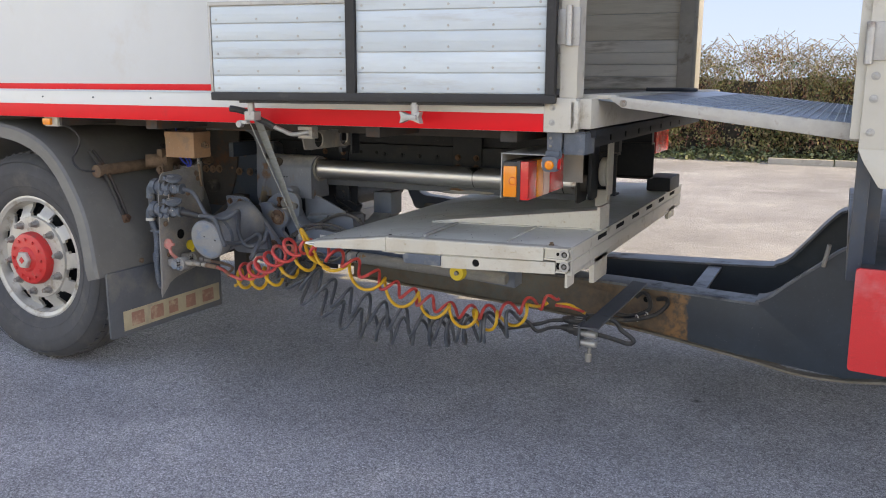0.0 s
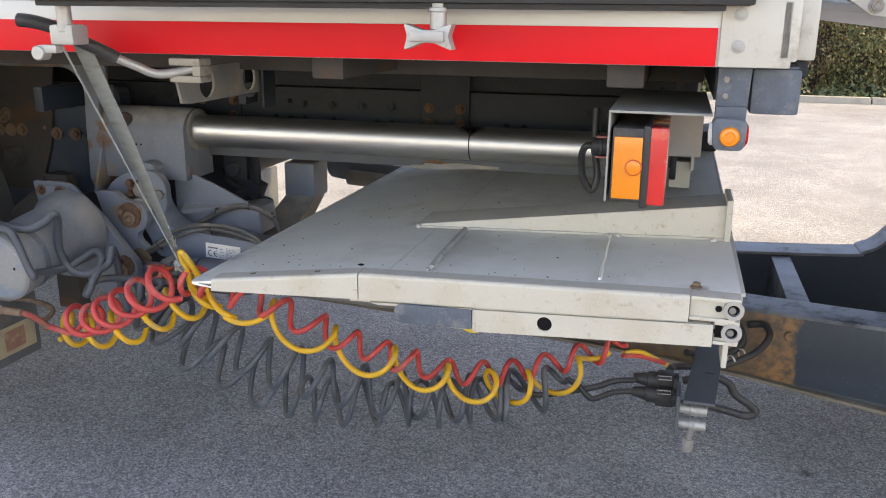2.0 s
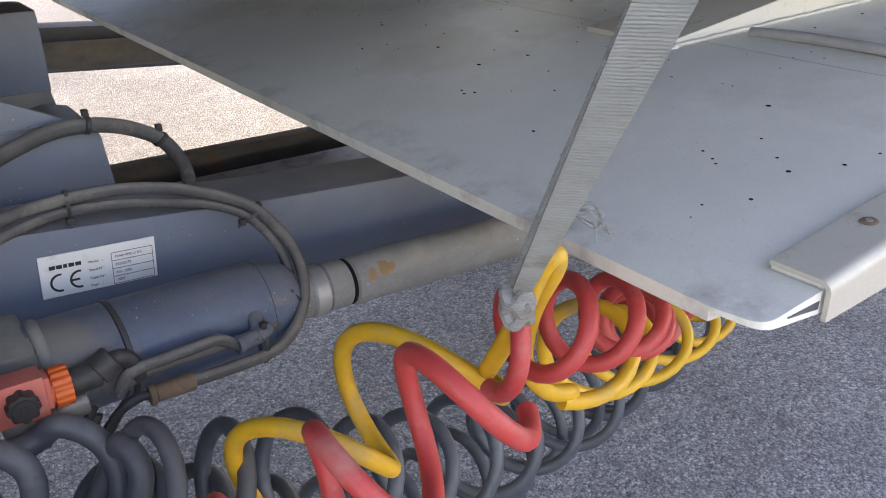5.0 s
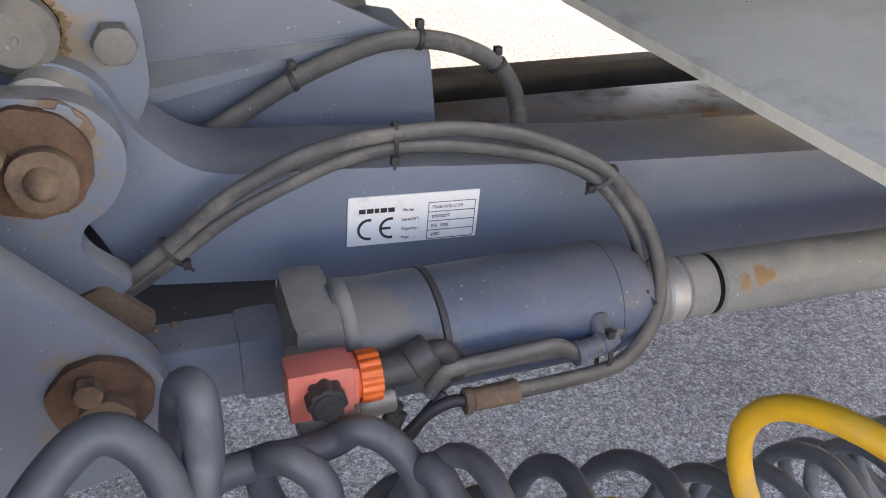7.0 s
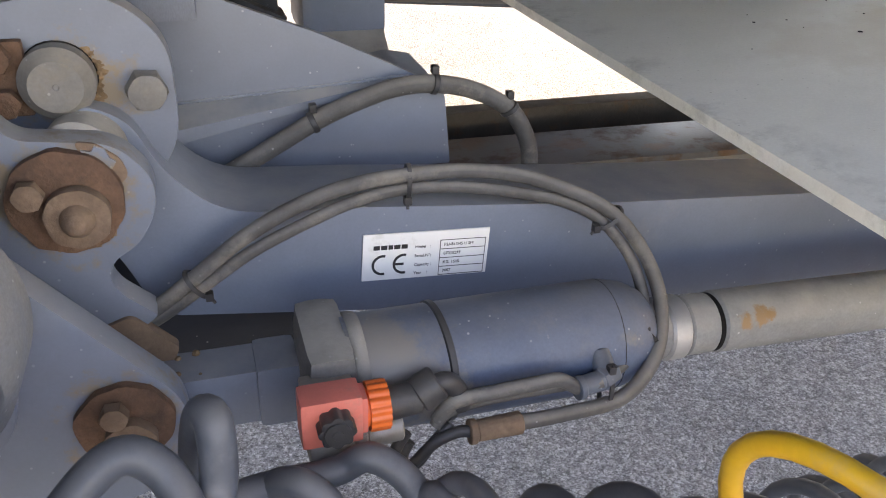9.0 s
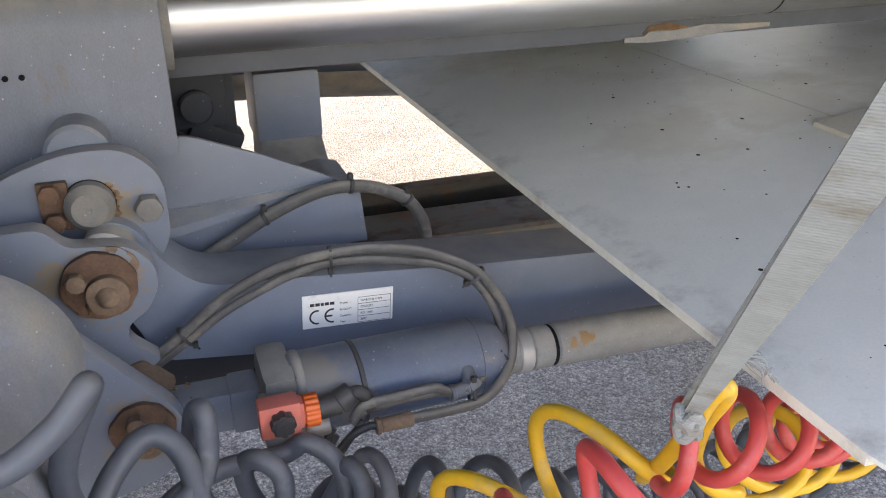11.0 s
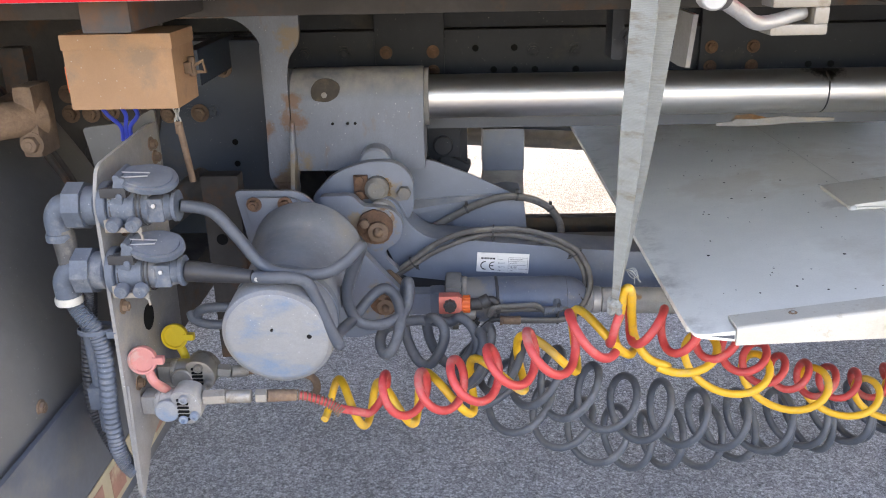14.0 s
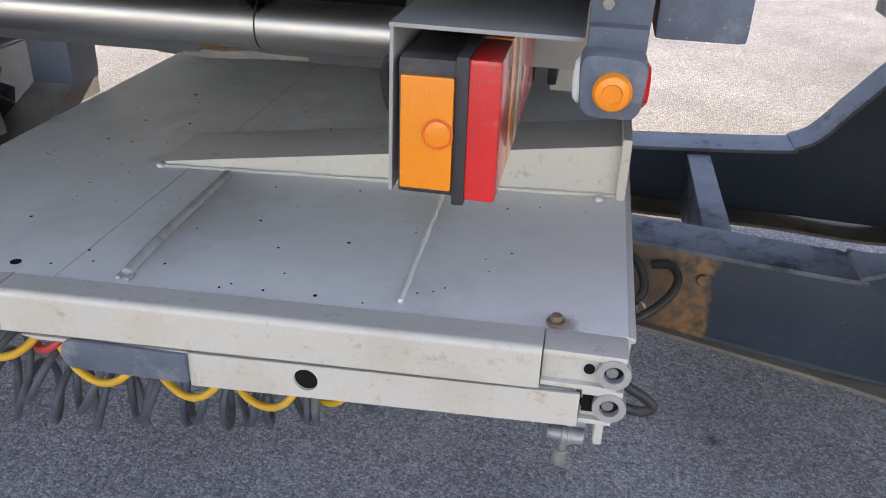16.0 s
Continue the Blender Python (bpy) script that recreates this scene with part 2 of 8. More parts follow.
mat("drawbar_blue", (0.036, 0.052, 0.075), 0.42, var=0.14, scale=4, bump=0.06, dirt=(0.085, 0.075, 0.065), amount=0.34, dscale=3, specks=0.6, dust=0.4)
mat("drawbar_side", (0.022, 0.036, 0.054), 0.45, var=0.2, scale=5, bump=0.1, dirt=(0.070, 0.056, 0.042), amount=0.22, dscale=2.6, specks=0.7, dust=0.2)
mat("post_metal", (0.42, 0.40, 0.36), 0.5, metal=0.1, var=0.10, scale=7, bump=0.06, dirt=(0.24, 0.20, 0.15), amount=0.36, dscale=8, specks=0.8)
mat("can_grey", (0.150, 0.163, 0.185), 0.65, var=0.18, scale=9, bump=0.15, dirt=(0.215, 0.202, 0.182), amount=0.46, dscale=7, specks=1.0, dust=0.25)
mat("rod_grey", (0.36, 0.365, 0.36), 0.5, metal=0.1, var=0.15, scale=20, bump=0.15, dirt=(0.24, 0.21, 0.17), amount=0.35, dscale=30)
mat("twig_pale", (0.27, 0.225, 0.165), 0.9, var=0.2, scale=9, bump=0.1)
mat("ivy", (0.105, 0.135, 0.060), 0.35, var=0.35, scale=4, bump=0.05, dirt=(0.20, 0.17, 0.10), amount=0.35, dscale=3)
mat("rail_rust", (0.225, 0.105, 0.040), 0.9, var=0.45, scale=26, bump=0.5, dirt=(0.065, 0.058, 0.052), amount=0.48, dscale=20)
mat("drawbar_lip", (0.165, 0.145, 0.115), 0.8, var=0.25, scale=12, bump=0.25, dirt=(0.12, 0.065, 0.033), amount=0.34, dscale=9)
mat("scorch", (0.045, 0.036, 0.028), 0.7, var=0.4, scale=40, bump=0.2, dirt=(0.11, 0.085, 0.06), amount=0.35, dscale=40)
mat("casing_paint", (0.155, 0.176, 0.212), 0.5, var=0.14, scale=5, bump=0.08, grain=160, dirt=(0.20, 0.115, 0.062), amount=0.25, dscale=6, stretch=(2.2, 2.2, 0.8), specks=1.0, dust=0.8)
mat("drawbar_worn", (0.13, 0.15, 0.18), 0.42, metal=0.2, var=0.25, scale=9, bump=0.1, dirt=(0.05, 0.058, 0.072), amount=0.42, dscale=12, specks=0.6)
mat("drawbar_rust", (0.052, 0.050, 0.050), 0.75, var=0.3, scale=14, bump=0.3, dirt=(0.105, 0.060, 0.034), amount=0.40, dscale=16, dust=0.25)
mat("plywood", (0.70, 0.655, 0.565), 0.7, var=0.12, scale=3, bump=0.06, dirt=(0.50, 0.45, 0.37), amount=0.4, dscale=3, stretch=(0.3, 1, 3))
mat("tread", (0.23, 0.29, 0.38), 0.38, metal=0.5, var=0.1, scale=9, bump=0.08, dirt=(0.21, 0.21, 0.215), amount=0.35, dscale=6)
mat("concrete", (0.36, 0.34, 0.30), 0.9, var=0.12, scale=5, bump=0.2, dirt=(0.24, 0.22, 0.19), amount=0.35, dscale=4)
mat("label_white", (0.72, 0.72, 0.70), 0.4, var=0.02, scale=30, bump=0.0, dirt=(0.55, 0.54, 0.50), amount=0.2, dscale=40)
mat("ink", (0.02, 0.02, 0.022), 0.6, var=0.1, scale=50, bump=0.0)
mat("weld", (0.52, 0.51, 0.47), 0.4, metal=0.4, var=0.12, scale=60, bump=0.3, grain=400)
mat("hole_dark", (0.007, 0.007, 0.007), 0.9, var=0.1, bump=0.0, spec=0.2)
mat("cloth_white", (0.6, 0.59, 0.56), 0.8, var=0.1, scale=40, bump=0.2)
mat("wire_blue", (0.03, 0.06, 0.42), 0.45, var=0.1, scale=40, bump=0.0)
# near-black brown for the hedge's inside: depth shade put into the colour
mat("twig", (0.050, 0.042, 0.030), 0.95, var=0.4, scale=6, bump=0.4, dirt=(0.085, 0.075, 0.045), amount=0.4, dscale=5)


def asphalt_grain():
    """Stone chips in the asphalt: rounded stones of six to eight millimetres, dark binder between them, finer grit on top."""
    m = MATS["asphalt"]
    n, l = m.node_tree.nodes, m.node_tree.links
    b = n["Principled BSDF"]
    geo = n.new("ShaderNodeNewGeometry")

    def cells(scale, feature='F1'):
        v = n.new("ShaderNodeTexVoronoi")
        v.feature = feature
        v.inputs["Scale"].default_value = scale
        l.new(geo.outputs["Position"], v.inputs["Vector"])
        return v

    def rng_(src, a, c, p, q):
        r = n.new("ShaderNodeMapRange")
        for i, v in enumerate((a, c, p, q)):
            r.inputs[i + 1].default_value = v
        l.new(src, r.inputs[0])
        return r.outputs[0]

    def shade(col, value):
        h = n.new("ShaderNodeHueSaturation")
        l.new(value, h.inputs["Value"])
        l.new(col, h.inputs["Color"])
        return h.outputs[0]

    big, fine = cells(135.0, 'SMOOTH_F1'), cells(420.0)
    big.inputs["Smoothness"].default_value = 0.35
    sep = n.new("ShaderNodeSeparateColor")
    l.new(big.outputs["Color"], sep.inputs[0])
    sep2 = n.new("ShaderNodeSeparateColor")
    l.new(fine.outputs["Color"], sep2.inputs[0])
    col = shade(b.inputs["Base Color"].links[0].from_socket, rng_(sep.outputs[0], 0.0, 1.0, 0.68, 1.34))
    col = shade(col, rng_(sep2.outputs[0], 0.0, 1.0, 0.50, 1.52))
    col = shade(col, rng_(big.outputs["Distance"], 0.30, 0.62, 1.03, 0.80))
    # broad worn tracks and darker damp patches
    wide = n.new("ShaderNodeTexNoise")
    wide.inputs["Scale"].default_value, wide.inputs["Detail"].default_value, wide.inputs["Roughness"].default_value = 0.75, 5.0, 0.6
    l.new(geo.outputs["Position"], wide.inputs["Vector"])
    col = shade(col, rng_(wide.outputs["Fac"], 0.34, 0.66, 0.80, 1.20))
    # dark oil spots of a few centimetres, sparse
    col = shade(col, rng_(cells(1.1).outputs["Distance"], 0.015, 0.035, 0.35, 1.0))
    l.new(col, b.inputs["Base Color"])
    add = n.new("ShaderNodeMath")
    add.operation = 'MULTIPLY_ADD'
    add.inputs[1].default_value = 0.35
    l.new(fine.outputs["Distance"], add.inputs[0])
    l.new(big.outputs["Distance"], add.inputs[2])
    bp = n.new("ShaderNodeBump")
    bp.invert = True
    bp.inputs["Strength"].default_value, bp.inputs["Distance"].default_value = 1.0, 0.004
    l.new(add.outputs[0], bp.inputs["Height"])
    l.new(bp.outputs[0], b.inputs["Normal"])


asphalt_grain()


def edge_grime():
    """Dark finger and hose marks rubbed into the sheet a few centimetres in from its free edge."""
    m = MATS["platform_top"]
    n, l = m.node_tree.nodes, m.node_tree.links
    b = n["Principled BSDF"]
    geo, xyz = n.new("ShaderNodeNewGeometry"), n.new("ShaderNodeSeparateXYZ")
    l.new(geo.outputs["Position"], xyz.inputs[0])
    r = n.new("ShaderNodeMapRange")
    r.inputs[1].default_value, r.inputs[2].default_value, r.inputs[3].default_value, r.inputs[4].default_value = 0.388, 0.440, 1.0, 0.0
    l.new(xyz.outputs[0], r.inputs[0])
    ns = n.new("ShaderNodeTexNoise")
    ns.inputs["Scale"].default_value, ns.inputs["Detail"].default_value, ns.inputs["Roughness"].default_value = 16.0, 7.0, 0.7
    l.new(geo.outputs["Position"], ns.inputs["Vector"])
    r2 = n.new("ShaderNodeMapRange")
    r2.inputs[1].default_value, r2.inputs[2].default_value, r2.inputs[4].default_value = 0.50, 0.70, 0.55
    l.new(ns.outputs["Fac"], r2.inputs[0])
    k = n.new("ShaderNodeMath")
    k.operation = 'MULTIPLY'
    l.new(r.outputs[0], k.inputs[0])
    l.new(r2.outputs[0], k.inputs[1])
    x = n.new("ShaderNodeMix")
    x.data_type = 'RGBA'
    l.new(k.outputs[0], x.inputs[0])
    l.new(b.inputs["Base Color"].links[0].from_socket, x.inputs[6])
    x.inputs[7].default_value = (0.17, 0.15, 0.125, 1)
    l.new(x.outputs[2], b.inputs["Base Color"])


edge_grime()


def web_rust():
    """The drawbar's web is bare and rusty where the lines chafe on it, up to a sharp paint edge."""
    m = MATS["drawbar_side"]
    n, l = m.node_tree.nodes, m.node_tree.links
    b = n["Principled BSDF"]
    geo, xyz = n.new("ShaderNodeNewGeometry"), n.new("ShaderNodeSeparateXYZ")
    l.new(geo.outputs["Position"], xyz.inputs[0])

    def noise_at(s):
        ns = n.new("ShaderNodeTexNoise")
        ns.inputs["Scale"].default_value, ns.inputs["Detail"].default_value, ns.inputs["Roughness"].default_value = s, 7.0, 0.65
        l.new(geo.outputs["Position"], ns.inputs["Vector"])
        return ns.outputs["Fac"]

    def rng_(src, a, c, p, q):
        r = n.new("ShaderNodeMapRange")
        for i, v in enumerate((a, c, p, q)):
            r.inputs[i + 1].default_value = v
        l.new(src, r.inputs[0])
        return r.outputs[0]

    def calc(op, a, c):
        k = n.new("ShaderNodeMath")
        k.operation = op
        for s, v in ((k.inputs[0], a), (k.inputs[1], c)):
            if isinstance(v, float):
                s.default_value = v
            else:
                l.new(v, s)
        return k.outputs[0]

    def mix(f, a, c):
        x = n.new("ShaderNodeMix")
        x.data_type = 'RGBA'
        l.new(f, x.inputs[0])
        for s, v in ((x.inputs[6], a), (x.inputs[7], c)):
            if isinstance(v, tuple):
                s.default_value = (*v, 1)
            else:
                l.new(v, s)
        return x.outputs[2]

    wav = calc('ADD', xyz.outputs[0], calc('MULTIPLY', calc('SUBTRACT', noise_at(9.0), 0.5), 0.09))
    edge = calc('MULTIPLY', rng_(wav, 1.676, 1.688, 1.0, 0.0), rng_(xyz.outputs[1], 1.30, 1.31, 1.0, 0.0))
    orange = calc('MULTIPLY', rng_(wav, 1.54, 1.63, 0.15, 1.0), rng_(noise_at(34.0), 0.40, 0.58, 0.0, 1.0))
    bare = mix(rng_(noise_at(15.0), 0.38, 0.62, 0.0, 1.0), (0.055, 0.042, 0.032), (0.115, 0.078, 0.05))
    bare = mix(rng_(xyz.outputs[0], 0.95, 1.30, 0.0, 1.0), mix(rng_(noise_at(11.0), 0.45, 0.70, 0.0, 1.0), (0.118, 0.122, 0.112), (0.105, 0.088, 0.066)), bare)
    bare = mix(orange, bare, (0.25, 0.125, 0.05))
    col = mix(edge, b.inputs["Base Color"].links[0].from_socket, bare)
    l.new(col, b.inputs["Base Color"])


web_rust()


def flange_grime():
    """Under the truck the drawbar's bare flange is dark with old grease and pitted with rust."""
    m = MATS["drawbar_worn"]
    n, l = m.node_tree.nodes, m.node_tree.links
    b = n["Principled BSDF"]
    geo, xyz = n.new("ShaderNodeNewGeometry"), n.new("ShaderNodeSeparateXYZ")
    l.new(geo.outputs["Position"], xyz.inputs[0])
    reach = n.new("ShaderNodeMapRange")
    reach.inputs[1].default_value, reach.inputs[2].default_value, reach.inputs[3].default_value, reach.inputs[4].default_value = 1.15, 1.45, 1.0, 0.0
    l.new(xyz.outputs[0], reach.inputs[0])
    ns, spots = n.new("ShaderNodeTexNoise"), n.new("ShaderNodeMapRange")
    ns.inputs["Scale"].default_value, ns.inputs["Detail"].default_value, ns.inputs["Roughness"].default_value = 24.0, 7.0, 0.65
    l.new(geo.outputs["Position"], ns.inputs["Vector"])
    spots.inputs[1].default_value, spots.inputs[2].default_value = 0.50, 0.62
    l.new(ns.outputs["Fac"], spots.inputs[0])
    grime, out = n.new("ShaderNodeMix"), n.new("ShaderNodeMix")
    grime.data_type = out.data_type = 'RGBA'
    l.new(spots.outputs[0], grime.inputs[0])
    grime.inputs[6].default_value, grime.inputs[7].default_value = (0.072, 0.070, 0.068, 1), (0.062, 0.036, 0.022, 1)
    l.new(reach.outputs[0], out.inputs[0])
    l.new(b.inputs["Base Color"].links[0].from_socket, out.inputs[6])
    l.new(grime.outputs[2], out.inputs[7])
    l.new(out.outputs[2], b.inputs["Base Color"])


flange_grime()


def strap_ribs():
    """Cross ribs of the woven webbing, two and a half millimetres apart."""
    m = MATS["strap"]
    n, l = m.node_tree.nodes, m.node_tree.links
    b = n["Principled BSDF"]
    geo = n.new("ShaderNodeNewGeometry")
    w = n.new("ShaderNodeTexWave")
    w.bands_direction = 'Z'
    w.inputs["Scale"].default_value, w.inputs["Distortion"].default_value, w.inputs["Detail"].default_value = 170.0, 1.6, 2.0
    l.new(geo.outputs["Position"], w.inputs["Vector"])
    bp = n.new("ShaderNodeBump")
    bp.inputs["Strength"].default_value, bp.inputs["Distance"].default_value = 0.3, 0.001
    l.new(w.outputs["Fac"], bp.inputs["Height"])
    l.new(b.inputs["Normal"].links[0].from_socket, bp.inputs["Normal"])
    l.new(bp.outputs[0], b.inputs["Normal"])
    hs, r = n.new("ShaderNodeHueSaturation"), n.new("ShaderNodeMapRange")
    r.inputs[3].default_value, r.inputs[4].default_value = 0.95, 1.06
    l.new(w.outputs["Fac"], r.inputs[0])
    l.new(r.outputs[0], hs.inputs["Value"])
    l.new(b.inputs["Base Color"].links[0].from_socket, hs.inputs["Color"])
    l.new(hs.outputs[0], b.inputs["Base Color"])


strap_ribs()


def stain(name, spot, radius, colour, strength=0.85, fine=45.0):
    """A ragged rust or grime mark of its own on a surface, round one spot."""
    m = MATS[name]
    n, l = m.node_tree.nodes, m.node_tree.links
    b = n["Principled BSDF"]
    geo = n.new("ShaderNodeNewGeometry")
    d = n.new("ShaderNodeVectorMath")
    d.operation = 'DISTANCE'
    l.new(geo.outputs["Position"], d.inputs[0])
    d.inputs[1].default_value = spot
    ns = n.new("ShaderNodeTexNoise")
    ns.inputs["Scale"].default_value, ns.inputs["Detail"].default_value, ns.inputs["Roughness"].default_value = fine, 7.0, 0.7
    l.new(geo.outputs["Position"], ns.inputs["Vector"])
    k = n.new("ShaderNodeMath")
    k.operation = 'MULTIPLY_ADD'
    l.new(ns.outputs["Fac"], k.inputs[0])
    k.inputs[1].default_value = radius * 2.6
    l.new(d.outputs["Value"], k.inputs[2])
    r = n.new("ShaderNodeMapRange")
    r.inputs[1].default_value, r.inputs[2].default_value, r.inputs[3].default_value, r.inputs[4].default_value = radius * 1.75, radius * 2.25, strength, 0.0
    l.new(k.outputs[0], r.inputs[0])
    x = n.new("ShaderNodeMix")
    x.data_type = 'RGBA'
    l.new(r.outputs[0], x.inputs[0])
    l.new(b.inputs["Base Color"].links[0].from_socket, x.inputs[6])
    x.inputs[7].default_value = (*colour, 1)
    l.new(x.outputs[2], b.inputs["Base Color"])


ORANGE, BROWN, DRY = (0.27, 0.145, 0.055), (0.165, 0.085, 0.045), (0.21, 0.15, 0.085)
for spot, radius in (((0.378, 0.525, 0.600), 0.008), ((0.392, 0.525, 0.602), 0.010), ((0.402, 0.524, 0.604), 0.007)):
    stain("ram_tube", spot, radius, ORANGE, 0.9, 90.0)
for spot, radius in (((0.085, 0.525, 0.625), 0.040), ((0.105, 0.512, 0.600), 0.046), ((0.135, 0.515, 0.580), 0.034), ((0.270, 0.53, 0.60), 0.020)):
    stain("ram_paint", spot, radius, (0.185, 0.170, 0.150), 0.85, 38.0)
for spot, radius in (((-0.085, 0.655, 0.775), 0.040), ((-0.09, 0.588, 0.729), 0.046), ((-0.130, 0.588, 0.735), 0.025), ((-0.076, 0.52, 0.604), 0.040)):
    stain("lift_grey", spot, radius, DRY, 0.8, 70.0)
for spot, radius, colour in (((-0.265, 0.727, 0.905), 0.032, BROWN), ((-0.262, 0.73, 0.945), 0.022, BROWN), ((-0.316, 0.73, 0.885), 0.020, BROWN), ((-0.29, 0.73, 0.775), 0.034, BROWN), ((-0.25, 0.74, 1.06), 0.04, DRY), ((-0.46, 0.73, 1.13), 0.09, BROWN), ((-0.012, 0.75, 0.82), 0.022, BROWN), ((-0.265, 0.70, 0.80), 0.05, DRY)):
    stain("casing_paint", spot, radius, colour)
stain("drawbar_side", (0.565, 1.178, 0.440), 0.020, ORANGE, 0.9, 60.0)
for spot, radius in (((0.64, 1.43, 0.47), 0.05), ((0.74, 1.36, 0.46), 0.04), ((0.80, 1.16, 0.46), 0.03), ((0.42, 1.30, 0.46), 0.04), ((0.57, 1.25, 0.46), 0.035), ((0.70, 1.19, 0.46), 0.025), ((0.90, 1.17, 0.46), 0.03)):
    stain("drawbar_worn", spot, radius, (0.105, 0.052, 0.026), 0.8, 60.0)
stain("steel", (0.802, 0.775, 0.980), 0.022, (0.04, 0.032, 0.024), 0.9)
stain("steel", (1.258, 0.77, 0.93), 0.03, (0.16, 0.09, 0.05), 0.7)
for spot, radius in (((0.905, 0.32, 0.79), 0.11), ((0.90, 0.43, 0.79), 0.08), ((0.78, 0.74, 0.785), 0.16), ((1.05, 0.80, 0.79), 0.20), ((0.60, 0.70, 0.765), 0.12), ((1.17, 0.42, 0.80), 0.07)):
    stain("platform_top", spot, radius, (0.60, 0.54, 0.44), 0.40, 14.0)
for spot, radius in (((0.64, 0.098, 0.757), 0.045), ((0.80, 0.098, 0.755), 0.05), ((0.93, 0.098, 0.765), 0.04), ((1.04, 0.098, 0.705), 0.045), ((1.27, 0.098, 0.735), 0.05), ((1.20, 0.098, 0.775), 0.04)):
    stain("platform_edge", spot, radius, (0.40, 0.33, 0.24), 0.32, 110.0)
stain("steel", (0.800, 0.800, 0.980), 0.045, (0.05, 0.038, 0.03), 0.85, 40.0)
stain("steel", (0.800, 0.775, 0.972), 0.016, (0.03, 0.024, 0.02), 0.9, 60.0)
stain("platform_top", (1.368, 0.150, 0.803), 0.022, BROWN, 0.6)
stain("platform_top", (0.738, 0.52, 0.785), 0.03, (0.30, 0.27, 0.23), 0.4)


def leaf_mat():
    m = bpy.data.materials.new("leaves")
    m.use_nodes = True
    n, l = m.node_tree.nodes, m.node_tree.links
    b = n["Principled BSDF"]
    geo = n.new("ShaderNodeNewGeometry")
    ns = n.new("ShaderNodeTexNoise")
    ns.inputs["Scale"].default_value = 0.9
    l.new(geo.outputs["Position"], ns.inputs["Vector"])
    add = n.new("ShaderNodeMath")
    add.operation = 'MULTIPLY_ADD'
    add.inputs[1].default_value, add.inputs[2].default_value = 0.55, -0.05
    l.new(geo.outputs["Random Per Island"], add.inputs[0])
    ad2 = n.new("ShaderNodeMath")
    l.new(add.outputs[0], ad2.inputs[0])
    l.new(ns.outputs["Fac"], ad2.inputs[1])
    cr = n.new("ShaderNodeValToRGB")
    e = cr.color_ramp.elements
    e[0].position, e[0].color = 0.38, (0.05, 0.075, 0.024, 1)
    e[1].position, e[1].color = 0.98, (0.20, 0.07, 0.045, 1)
    for p, c in ((0.52, (0.11, 0.13, 0.04, 1)), (0.66, (0.17, 0.165, 0.06, 1)), (0.85, (0.24, 0.185, 0.085, 1))):
        x = e.new(p)
        x.color = c
    l.new(ad2.outputs[0], cr.inputs[0])
    l.new(cr.outputs[0], b.inputs["Base Color"])
    b.inputs["Roughness"].default_value = 0.6
    MATS["leaves"] = m


leaf_mat()


# ---- mesh helpers ----
def merge(*bms):
    out = bmesh.new()
    for b in bms:
        me = bpy.data.meshes.new("tmp")
        b.to_mesh(me)
        out.from_mesh(me)
        bpy.data.meshes.remove(me)
        b.free()
    return out


def soften(bm, w, seg=2):
    if w > 0:
        ed = [e for e in bm.edges if len(e.link_faces) == 2 and e.calc_face_angle(0) > 0.5]
        bmesh.ops.bevel(bm, geom=ed, offset=w, segments=seg, profile=0.7, affect='EDGES', clamp_overlap=True)
    return bm


def box(lo, hi, bev=0.003, turn=None):
    bm = bmesh.new()
    bmesh.ops.create_cube(bm, size=1)
    lo, hi = Vector(lo), Vector(hi)
    c, s = (lo + hi) / 2, hi - lo
    for v in bm.verts:
        v.co = Vector((v.co.x * s.x, v.co.y * s.y, v.co.z * s.z))
    soften(bm, min(bev, min(abs(a) for a in s) * 0.4))
    if turn:
        bmesh.ops.transform(bm, matrix=pose(0, 0, 0, *turn), verts=bm.verts)
    bmesh.ops.translate(bm, vec=c, verts=bm.verts)
    return bm


def prism(pts, axis, a, b, bev=0.003):
    """A flat plate: the outline pts in the two other axes, from a to b along axis."""
    bm = bmesh.new()
    put = {"x": lambda p, d: (d, p[0], p[1]), "y": lambda p, d: (p[0], d, p[1]), "z": lambda p, d: (p[0], p[1], d)}[axis]
    f = bm.faces.new([bm.verts.new(put(p, a)) for p in pts])
    r = bmesh.ops.extrude_face_region(bm, geom=[f])
    move = Vector(put((0, 0), b - a))
    bmesh.ops.translate(bm, vec=move, verts=[v for v in r["geom"] if isinstance(v, bmesh.types.BMVert)])
    bmesh.ops.recalc_face_normals(bm, faces=bm.faces)
    return soften(bm, bev)


def rounded(pts, radii, n=6):
    """An outline with its corners rounded, one radius a corner."""
    out = []
    k = len(pts)
    for i in range(k):
        p, a, b = Vector(pts[i]), Vector(pts[i - 1]), Vector(pts[(i + 1) % k])
        r = radii[i] if isinstance(radii, (list, tuple)) else radii
        if r <= 0:
            out.append(tuple(p))
            continue
        u, w = (a - p), (b - p)
        d = min(r, u.length * 0.48, w.length * 0.48)
        p0, p1 = p + u.normalized() * d, p + w.normalized() * d
        for j in range(n + 1):
            t = j / n
            out.append(tuple((1 - t) ** 2 * p0 + 2 * t * (1 - t) * p + t * t * p1))
    return out


def disc_pts(cx, cz, r, a0=0, a1=360, n=20):
    return [(cx + r * math.cos(radians(a0 + (a1 - a0) * i / n)), cz + r * math.sin(radians(a0 + (a1 - a0) * i / n))) for i in range(n + (a1 - a0 < 360))]


